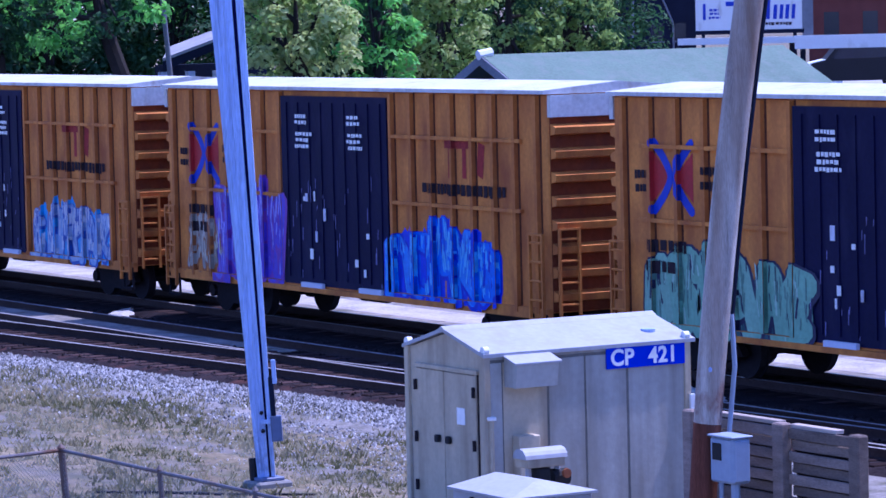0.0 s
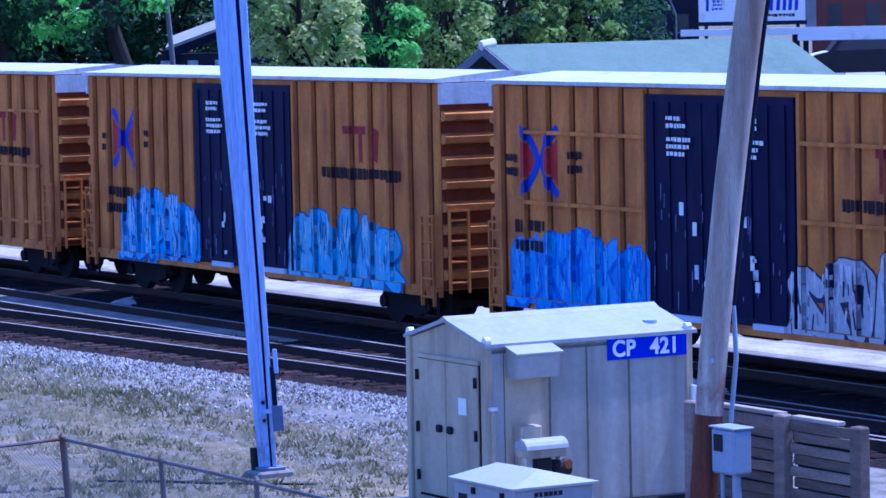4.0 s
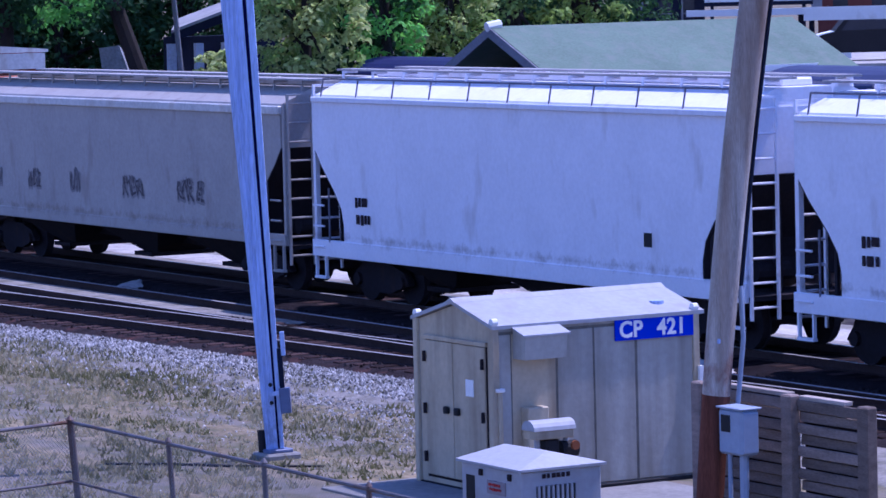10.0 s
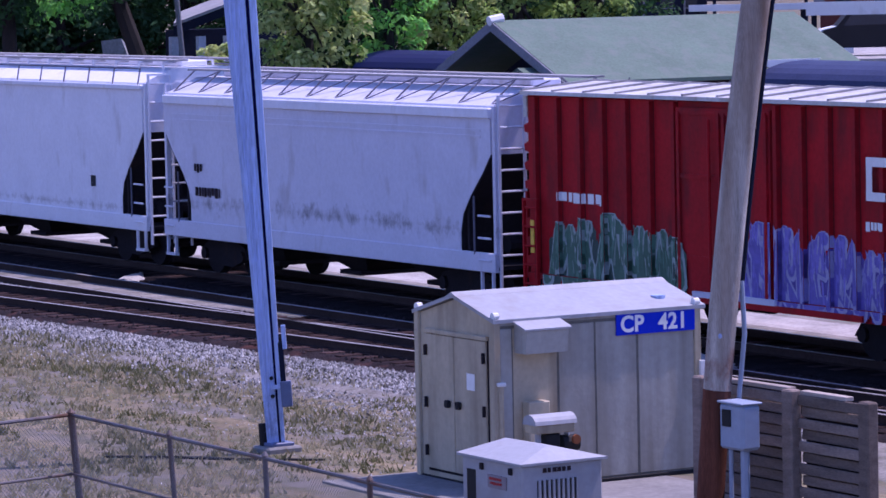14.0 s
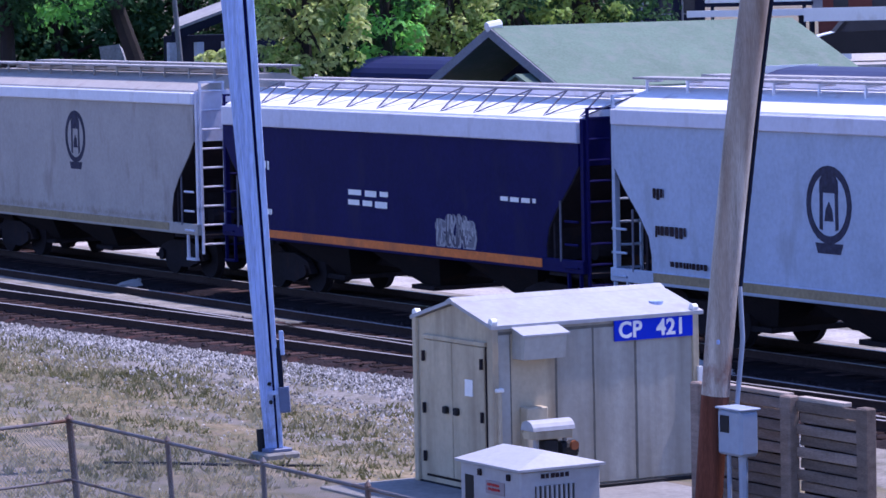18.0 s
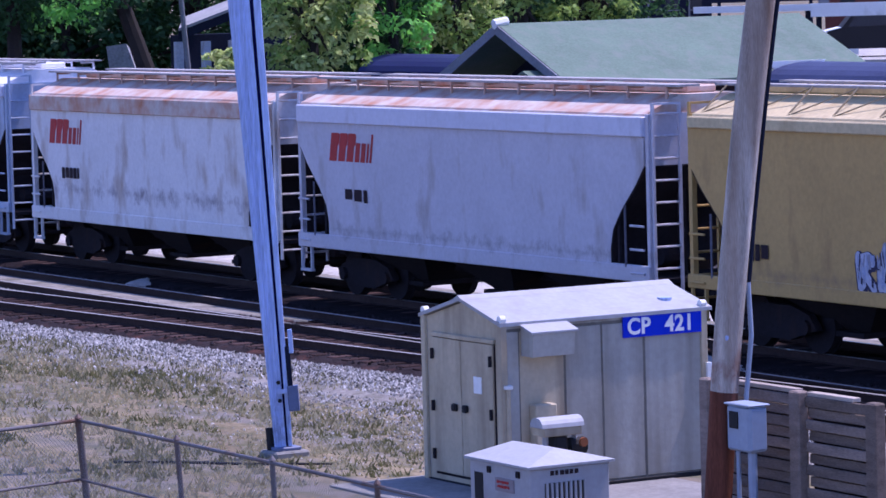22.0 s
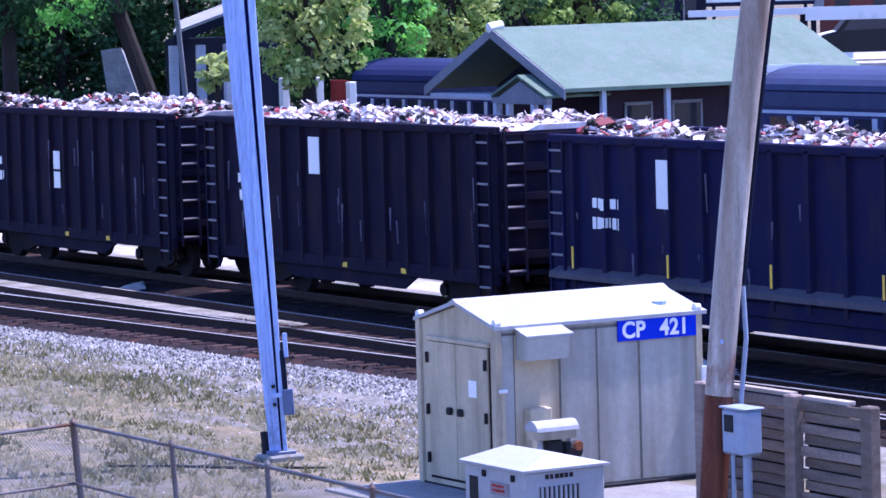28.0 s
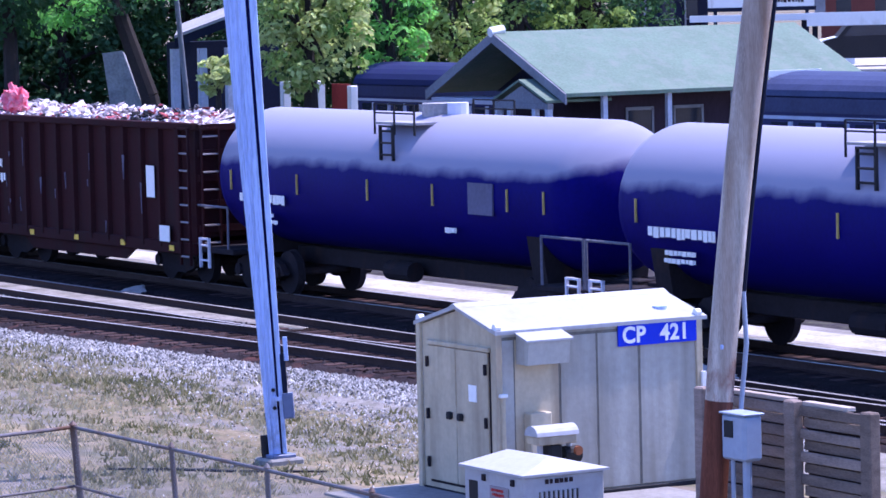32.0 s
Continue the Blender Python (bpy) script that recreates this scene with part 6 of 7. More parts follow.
gondola("black high-sided gondola car with faded white marks", 38.2, 49.6, M_GON, top=3.6, seed=2, marks=[(-0.5, 2.3, 0.34, 0.42, P), (-0.5, 1.86, 0.34, 0.38, P)])
gondola("black ribbed gondola car with a white placard", 51.4, 63.4, M_GON, top=3.6, seed=3, marks=[(-1.3, 2.6, 0.45, 0.75, P)])
blue_gondola, h = gondola("blue-black gondola car with a heavy lower sill", 65.4, 79.3, M_GONBLUE, top=3.52, seed=4, marks=[(-3.4, 2.4, 0.35, 0.85, P), (3.7, 1.2, 0.5, 0.4, P), (4.6, 1.15, 0.3, 0.4, P)])
part("lower_ledge", Geo().prism([(-1.5, 1.02), (-1.72, 1.02), (-1.72, 1.12), (-1.5, 1.22)], -h + 0.1, h - 1.6, 0), M_GONLEDGE, blue_gondola, "grey lower ledge")
gondola("rusty red-brown gondola car heaped with scrap", 79.7, 92.2, M_GONRED, top=3.48, seed=5, marks=[(4.0, 1.9, 0.4, 0.7, P), (4.6, 0.95, 0.5, 0.35, P)])
ball = thing("crumpled_plastic_bundle", "crumpled bright pink plastic bundle on the scrap", "plastic bundle")
MOVING.append((ball, 81.2))
r = random.Random(3)
verts, faces = [], []
for i in range(15):
    for j in range(22):
        a, b = math.pi * i / 14, 2 * math.pi * j / 22
        d = Vector((math.sin(a) * math.cos(b), math.sin(a) * math.sin(b), math.cos(a)))
        q = 0.34 * (1 + 0.5 * noise.noise(d * 2.2) + 0.35 * noise.noise(d * 5.5)) * r.uniform(0.92, 1.06)
        verts.append((q * d.x * 1.15, -0.9 + q * 0.8 * d.y, 3.86 + q * d.z))
for i in range(14):
    for j in range(22):
        k, q = i * 22 + j, i * 22 + (j + 1) % 22
        faces.append((k, k + 22, q + 22, q))
part("plastic_lump", raw_mesh("plastic_lump", verts, faces, M_PINK), None, ball)


def tank_car(u0, u1, seed):
    car = rolling("tank_car", "glossy black tank car with white stencils and yellow marks", "tank car", (u0 + u1) / 2)
    half = (u1 - u0) / 2
    running_gear(car, half + 0.35, 2.0)
    R, zc, n = 1.44, 2.46, 40
    rings = [(-half + 0.75 - 0.75 * math.cos(math.pi / 2 * i / 6), max(0.02, R * math.sin(math.pi / 2 * i / 6))) for i in range(7)]
    rings += [(-x, q) for x, q in reversed(rings)]
    verts, faces = [], []
    for x, q in rings:
        verts += [(x, q * math.cos(2 * math.pi * j / n), zc + q * math.sin(2 * math.pi * j / n)) for j in range(n)]
    for i in range(len(rings) - 1):
        for j in range(n):
            k, q = i * n + j, i * n + (j + 1) % n
            faces.append((k, q, q + n, k + n))
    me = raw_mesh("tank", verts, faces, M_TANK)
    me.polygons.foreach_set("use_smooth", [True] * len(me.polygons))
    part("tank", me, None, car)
    for s in (-1, 1):
        x = s * (half - 1.6)
        part("saddle", Geo().prism([(-1.1, 0.85), (1.1, 0.85), (1.25, 1.75), (0.7, 1.3), (0, 1.12), (-0.7, 1.3), (-1.25, 1.75)], x - 0.25, x + 0.25, 0), M_UNDER, car)
        part("end_frame", Geo().box(*sorted((s * (half + 0.5), s * (half - 1.2))), -1.45, 1.45, 0.78, 0.9, 0.02), M_UNDER, car)
        for y in (-1.45, 1.45):
            g = Geo().sweep([(s * (half + 0.45), y, 0.9), (s * (half + 0.45), y, 1.8), (s * (half - 1.0), y, 1.8), (s * (half - 1.0), y, 0.9)], 0.028)
            part("grab_rail", g, M_EMBLEM, car)
        ladder(car, s * (half + 0.1), -1.47, 0.45, 1.1, 0.42, 2, M_SILVER)
    part("manway", Geo().cyl((0.4, 0, zc + R - 0.1), (0.4, 0, zc + R + 0.20), 0.42, 18), M_WALK, car)
    part("valve_housing", Geo().cyl((1.0, 0, zc + R - 0.1), (1.0, 0, zc + R + 0.22), 0.22, 12), M_SILVER, car)
    for y in (-1.15, 1.15):
        part("platform", Geo().box(-0.35, 1.25, *sorted((y, math.copysign(0.5, y))), zc + 1.25, zc + 1.3), M_WALK, car)
        g = Geo()
        for x in (-0.35, 0.45, 1.25):
            g.cyl((x, y, zc + 1.05), (x, y, zc + 1.66), 0.024, 5)
        for z in (1.48, 1.66):
            g.cyl((-0.35, y, zc + z), (1.25, y, zc + z), 0.018, 5)
        part("safety_rail", g, M_DARK, car)
    ladder(car, 0.5, -1.36, zc + 0.55, zc + 1.25, 0.5, 3, M_DARK)
    for x in (-half + 1.2, -half + 4.2, -half + 7.2, half - 5.0, half - 2.2, half - 0.9):
        part("reflector", Geo().box(x, x + 0.035, -1.475, -1.44, 2.2, 2.62), M_YELLOWDULL, car)
    bars(car, -half + 1.6, 2.15, 2.1, 1, 0.2, M_LETTER, y=-1.455, seed=seed, letters=0.15, ragged=0.05)
    bars(car, -half + 2.0, 1.75, 1.2, 2, 0.09, M_LETTER, y=-1.40, seed=seed + 1)
    part("placard", Geo().box(half - 3.6, half - 2.7, -1.475, -1.44, 2.1, 2.7), mat("faded_placard", (0.10, 0.10, 0.17)), car)
    bars(car, half - 4.6, 1.8, 0.6, 1, 0.12, M_LETTER, y=-1.42, seed=seed + 2)
    return car


tank_car(92.6, 107.4, 81)
tank_car(108.4, 123.2, 91)

# ---- beyond the line: station, coaches, trees ----
def station():
    st = thing("station_building", "old station with green metal roof and gabled porch", "station building")
    X0, X1, XM, Y0, Y1, E, R = -105.6, -96.9, -101.3, 60.5, 72.3, 3.15, 5.05
    part("floor_slab", Geo().box(X0 + 0.4, X1 - 0.2, Y0 + 0.3, Y1, -0.1, 0.3), M_CONCRETE, st)
    part("wall", Geo().box(X1 - 1.6, X1 - 1.4, Y0 + 2.2, Y1 - 0.5, 0.3, E), M_STATION, st)
    part("wall", Geo().box(X0 + 1.2, X1 - 1.6, Y0 + 2.2, Y0 + 2.4, 0.3, E), M_STATION, st)
    part("wall", Geo().box(X0 + 1.2, X0 + 1.4, Y0 + 2.4, Y1 - 0.5, 0.3, E), M_STATION, st)
    part("wall", Geo().box(X0 + 1.4, X1 - 1.6, Y1 - 0.7, Y1 - 0.5, 0.3, E), M_STATION, st)
    part("gable_wall", Geo().prism([(X0 + 0.8, E), (X1 - 0.8, E), (XM, R - 0.35)], Y0 + 2.2, Y0 + 2.4, 1), M_SHADEWALL, st)
    for s, xe in ((-1, X0), (1, X1)):
        part("roof_slope", Geo().prism([(XM, R), (xe, E), (xe, E + 0.12), (XM, R + 0.12)], Y0, Y1, 1), M_GREENROOF, st)
        part("bargeboard", Geo().prism([(XM, R - 0.22), (xe, E - 0.22), (xe, E + 0.1), (XM, R + 0.1)], Y0 - 0.06, Y0 - 0.003, 1), M_STATIONGREY, st)
    part("gable_wall", Geo().prism([(X0 + 0.8, E), (X1 - 0.8, E), (XM, R - 0.35)], Y1 - 0.7, Y1 - 0.5, 1), M_SHADEWALL, st)
    part("finial", Geo().cyl((XM, Y0 - 0.1, R + 0.1), (XM, Y0 + 0.4, R + 0.18), 0.16, 8), M_WHITEPAINT, st)
    # lesser porch gable before the corner
    px0, px1, pm = -100.6, -97.3, -98.95
    for s, xe in ((-1, px0), (1, px1)):
        part("porch_roof", Geo().prism([(pm, 3.62), (xe, 2.98), (xe, 3.06), (pm, 3.70)], Y0 - 0.5, Y0 + 1.9, 1), M_GREENROOF, st)
    part("porch_gable", Geo().prism([(px0 + 0.25, 2.96), (px1 - 0.25, 2.96), (pm, 3.5)], Y0 - 0.4, Y0 - 0.32, 1), M_STATIONGREY, st)
    part("porch_beam", Geo().box(px0, px1, Y0 - 0.45, Y0 - 0.25, 2.78, 2.96), M_STATIONGREY, st)
    for x in (px0 + 0.12, px0 + 0.9, px1 - 0.9, px1 - 0.12):
        part("porch_post", Geo().box(x - 0.09, x + 0.09, Y0 - 0.44, Y0 - 0.26, 0.0, 2.78), M_COACHLIGHT, st)
    part("awning", Geo().prism([(-104.6, 2.95), (-100.7, 2.95), (-100.7, 3.05), (-104.6, 3.05)], Y0 - 0.4, Y0 + 1.2, 1), M_COACHLIGHT, st)
    for i, y in enumerate((62.0, 64.4, 66.9, 69.4, 72.2)):
        part("veranda_post", Geo().box(X1 - 0.3, X1 - 0.14, y - 0.08, y + 0.08, 0.0, E), M_COACHLIGHT, st)
    for i, (y, w) in enumerate(((63.6, 0.9), (65.4, 1.0), (67.6, 0.8), (69.0, 0.6), (71.0, 1.2))):
        wd = part("window", Geo().box(X1 - 1.42, X1 - 1.36, y, y + w, 1.1, 2.6), M_GLASS, st)
        part("window_frame", Geo().box(X1 - 1.37, X1 - 1.33, y - 0.08, y, 1.05, 2.65).box(X1 - 1.37, X1 - 1.33, y + w, y + w + 0.08, 1.05, 2.65).box(X1 - 1.37, X1 - 1.33, y - 0.08, y + w + 0.08, 2.6, 2.7), M_STATIONGREY, wd)


station()


def coach(label, x0, x1, y, roof, pale_top, ze=3.45, zr=4.2):
    c = thing("passenger_coach", label, "railway coach")
    zf = 1.15
    part("body", Geo().box(x0, x1, y - 1.5, y + 1.5, zf, ze, 0.04), M_NAVYROOF, c)
    prof = [(y + 1.55 * math.cos(math.pi * i / 12), ze + (zr - ze) * math.sin(math.pi * i / 12)) for i in range(13)]
    part("roof", Geo().prism(prof, x0 - 0.1, x1 + 0.1, 0), roof, c)
    part("stripe", Geo().box(x0 + 0.02, x1 - 0.02, y - 1.515, y - 1.5, ze - 0.60, ze - 0.51), pale_top, c)
    part("letterboard", Geo().box(x0 + 0.02, x1 - 0.02, y - 1.53, y - 1.5, ze - 0.42, ze - 0.04), M_BLUEROOF, c)
    n = int((x1 - x0) / 1.25)
    for i in range(n):
        x = x0 + 0.5 + i * (x1 - x0 - 1.0) / n
        w = part("window", Geo().box(x, x + 0.75, y - 1.52, y - 1.49, ze - 1.4, ze - 0.68), M_GLASS, c)
        part("window_frame", Geo().box(x + 0.75, x + 0.95, y - 1.525, y - 1.495, ze - 1.4, ze - 0.66), pale_top, w)
    for s in (-1, 1):
        xx = x0 if s < 0 else x1
        part("end_door", Geo().box(*sorted((xx, xx + s * 0.06)), y - 0.45, y + 0.45, zf, ze - 0.2), M_GLASS, c)
        for yy in (y - 1.2, y + 1.2):
            part("end_window", Geo().box(*sorted((xx, xx + s * 0.05)), yy - 0.28, yy + 0.28, ze - 1.4, ze - 0.6), M_GLASS, c)
        truck(c, x0 + 2.5 if s < 0 else x1 - 2.5)
        c.children[-1].location.y = y
    part("underframe", Geo().box(x0, x1, y - 1.3, y + 1.3, 0.75, zf), M_UNDER, c)
    return c


blue_coach = coach("old passenger coach with faded blue arched roof and navy sides", -78.8, -56.0, 56.6, M_BLUEROOF, M_COACHLIGHT, 3.68, 4.27)
coach("old passenger coach with navy arched roof", -118.7, -106.2, 66.5, M_NAVYROOF, M_COACHLIGHT, 3.15, 3.92)


def coach_end_canvas():
    pts = [(55.25, 4.3), (57.2, 4.3), (56.3, 3.55)]
    part("canvas_flap", Geo().prism(pts, -79.04, -78.96, 0), M_WHITEPAINT, blue_coach, "white canvas flap")


def shed():
    s = thing("yard_house", "small yard house with pale gabled roof and light porch posts", "house")
    eave = [Vector((-115.12, 55.97, 5.17)), Vector((-114.1, 58.0, 5.97))]
    back = Vector((-2.6, 1.5, 0.36))
    verts = [eave[0], eave[1], eave[1] + back, eave[0] + back]
    g = Geo().add(verts + [v - Vector((0, 0, 0.1)) for v in verts], [(0, 1, 2, 3), (7, 6, 5, 4), (0, 4, 5, 1), (1, 5, 6, 2), (2, 6, 7, 3), (3, 7, 4, 0)])
    part("roof_slope", g, M_HOUSEROOF, s)
    low = [v - Vector((0, 0, 0.11)) for v in eave]
    face = [low[0], low[1], low[1] - Vector((0, 0, 0.3)), low[0] - Vector((0, 0, 0.3))]
    step = Vector((-0.06, 0.035, 0))
    part("bargeboard", Geo().add(face + [v + step for v in face], [(0, 1, 2, 3), (7, 6, 5, 4), (0, 4, 5, 1), (1, 5, 6, 2), (2, 6, 7, 3), (3, 7, 4, 0)]), M_SHADEWALL, s)
    part("wall", Geo().box(-118.3, -117.4, 57.2, 61.2, 0, 4.9), M_SHADEWALL, s)
    for x, y in ((-115.5, 56.15), (-115.1, 57.0), (-114.8, 57.9)):
        part("porch_post", Geo().box(x - 0.11, x + 0.11, y - 0.14, y + 0.14, 0, 4.7), M_COACHLIGHT, s)


coach_end_canvas()
shed()
M_TARP = mat("grey_tarpaulin", (0.24, 0.25, 0.27), 0.7, vary=0.35, size=2, bump=0.5, spec=0.2)
panel = thing("tarpaulin_stack", "pale grey tarpaulin draped over stacked timber", "tarpaulin")
verts = [Vector(p) for p in ((-118.9, 54.96, 4.57), (-118.6, 55.6, 4.65), (-117.9, 57.0, 0.0), (-118.5, 55.4, 0.0))]
verts += [v + Vector((-0.7, 0.45, -0.15 if v.z > 1 else 0)) for v in verts]
part("cover", Geo().add(verts, [(0, 1, 2, 3), (7, 6, 5, 4), (0, 4, 5, 1), (1, 5, 6, 2), (2, 6, 7, 3), (3, 7, 4, 0)]), M_TARP, panel)
lamp = thing("street_pole", "slim pale grey pole", "pole")
part("shaft", Geo().cyl((-113.35, 55.75, 0), (-113.7, 55.15, 9.5), 0.11, 10, 0.08), M_STATIONGREY, lamp)
for i, (x, y, h) in enumerate(((-112.97, 59.1, 3.5), (-112.42, 60.15, 3.5), (-111.9, 61.15, 3.3))):
    b = thing("bollard_post", "white painted post by the platform", "post", group="white posts by the platform")
    part("shaft", Geo().box(x - 0.14, x + 0.14, y - 0.14, y + 0.14, 0, h, 0.02), M_WHITEPAINT, b)
M_HOARD = mat("red_boards", (0.22, 0.035, 0.03), 0.8, spec=0.1)
tagged(part("red_hoarding", Geo().box(-113.3, -112.2, 61.1, 61.25, 0, 3.35), M_HOARD), "dark red boarded wall behind the posts", "wall", kind="structure")


def tree(x, y, h, spread, leaf, leaf2, seed, low=2.0, clumps=120, lean=(0.0, 0.0), label="leafy broad tree behind the station yard", puff=(0.28, 0.62), per=48):
    """A tapered trunk with limbs; small clumps of leaves sit on the limbs' ends, with gaps between them."""
    r = random.Random(seed)
    t = thing("tree", label, "tree", group="trees behind the yard")
    g = Geo()
    p = Vector((x, y, 0))
    tilt = Vector((lean[0], lean[1], 0))
    top = p + tilt + Vector((0, 0, h * 0.8))
    fork = p + tilt * 0.75 + Vector((0, 0, low + 0.18 * (h - low)))
    r0 = 0.028 * h
    knee = p.lerp(fork, 0.5) - tilt * 0.08 + Vector((0.08, 0, 0))
    g.cyl(p, knee, r0 * 1.25, 10, r0)
    g.cyl(knee, fork, r0, 10, r0 * 0.8)
    g.cyl(fork, top, r0 * 0.8, 8, 0.03)
    mid, half = p + tilt + Vector((0, 0, (low + h) / 2)), (h - low) / 2
    balls = []
    for i in range(clumps):
        d = Vector((r.gauss(0, 1), r.gauss(0, 1), r.gauss(0, 1))).normalized()
        q = r.uniform(0.72, 1.04) if r.random() < 0.8 else r.uniform(0.35, 0.7)
        c = mid + Vector((d.x * spread * q, d.y * spread * q, d.z * half * q))
        balls.append((c, r.uniform(*puff)))
    for i in range(14):
        c = balls[r.randrange(len(balls))][0]
        s = fork.lerp(top, r.uniform(0, 0.7))
        m = s.lerp(c, 0.5) + Vector((0, 0, 0.15))
        g.cyl(s, m, r0 * 0.32, 6, r0 * 0.2)
        g.cyl(m, c, r0 * 0.2, 6, 0.012)
    part("trunk", g, M_BARK, t)
    for m, pick in ((leaf, 0), (leaf2, 1)):
        verts, faces = [], []
        for i, (c, q) in enumerate(balls):
            if (i % 3 == 2) != bool(pick):
                continue
            for j in range(int(per * q / 0.45)):
                d = Vector((r.gauss(0, 1), r.gauss(0, 1), r.gauss(0, 1) + 0.25)).normalized()
                o = c + Vector((d.x, d.y, d.z * 0.8)) * q * r.uniform(0.7, 1.1)
                s = r.uniform(0.08, 0.18)
                face = (d + Vector((r.uniform(-0.6, 0.6), r.uniform(-0.6, 0.6), 0.5 + r.uniform(-0.5, 0.5)))).normalized()
                rot = face.to_track_quat("Z", "Y").to_matrix() @ Euler((0, 0, r.uniform(0, 6.3))).to_matrix()
                k = len(verts)
                for a, b, z in ((-s, 0, 0), (0, -s * 0.6, 0.02), (s, 0, -0.02), (0, s * 0.6, 0.02)):
                    verts.append(o + rot @ Vector((a, b, z)))
                faces.append((k, k + 1, k + 2, k + 3))
        part("crown", raw_mesh("crown", verts, faces, m), None, t)


def bearing(deg, dist):
    """A place by its angle from the normal of the line and its distance from the lens."""
    return -dist * math.sin(radians(deg)), dist * math.cos(radians(deg))


MIXED_TREE = "olive-green leafy tree with dark gaps behind the station"
GREEN_TREE, OLIVE_TREE, DARK_TREE = "vivid green broad-leaved tree with a leaning dark trunk", "olive-yellow leafy tree beside the platform", "dark shaded tree deep in the grove"
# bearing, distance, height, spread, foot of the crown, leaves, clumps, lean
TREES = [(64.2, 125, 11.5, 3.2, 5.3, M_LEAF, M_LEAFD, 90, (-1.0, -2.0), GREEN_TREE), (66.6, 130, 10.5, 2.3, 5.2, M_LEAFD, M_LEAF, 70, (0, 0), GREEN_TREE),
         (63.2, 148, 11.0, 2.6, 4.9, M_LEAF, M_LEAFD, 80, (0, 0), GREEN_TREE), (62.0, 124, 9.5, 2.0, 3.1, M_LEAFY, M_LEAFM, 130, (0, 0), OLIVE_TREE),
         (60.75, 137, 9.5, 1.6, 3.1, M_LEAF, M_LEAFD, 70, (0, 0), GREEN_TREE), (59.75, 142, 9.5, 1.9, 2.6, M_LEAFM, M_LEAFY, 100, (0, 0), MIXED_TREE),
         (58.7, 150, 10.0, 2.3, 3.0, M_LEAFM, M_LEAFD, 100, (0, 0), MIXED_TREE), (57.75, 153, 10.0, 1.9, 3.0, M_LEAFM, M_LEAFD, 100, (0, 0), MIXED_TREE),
         (63.42, 121, 4.55, 0.62, 3.2, M_LEAFY, M_LEAFY, 26, (0, 0), "small olive-green bush-like tree by the yard house")]
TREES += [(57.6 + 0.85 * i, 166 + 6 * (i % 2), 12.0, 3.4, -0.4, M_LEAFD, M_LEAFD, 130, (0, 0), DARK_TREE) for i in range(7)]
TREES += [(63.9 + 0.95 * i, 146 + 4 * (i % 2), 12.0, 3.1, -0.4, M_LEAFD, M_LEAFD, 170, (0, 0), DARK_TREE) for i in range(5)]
for k, (deg, dist, h, s, low, a, b, n, lean, label) in enumerate(TREES):
    x, y = bearing(deg, dist)
    tree(x, y, h, s, a, b, k + 3, low, n, lean, label, (0.16, 0.3) if h < 5 else (0.6, 1.0) if a is M_LEAFD else (0.26, 0.6), 46)


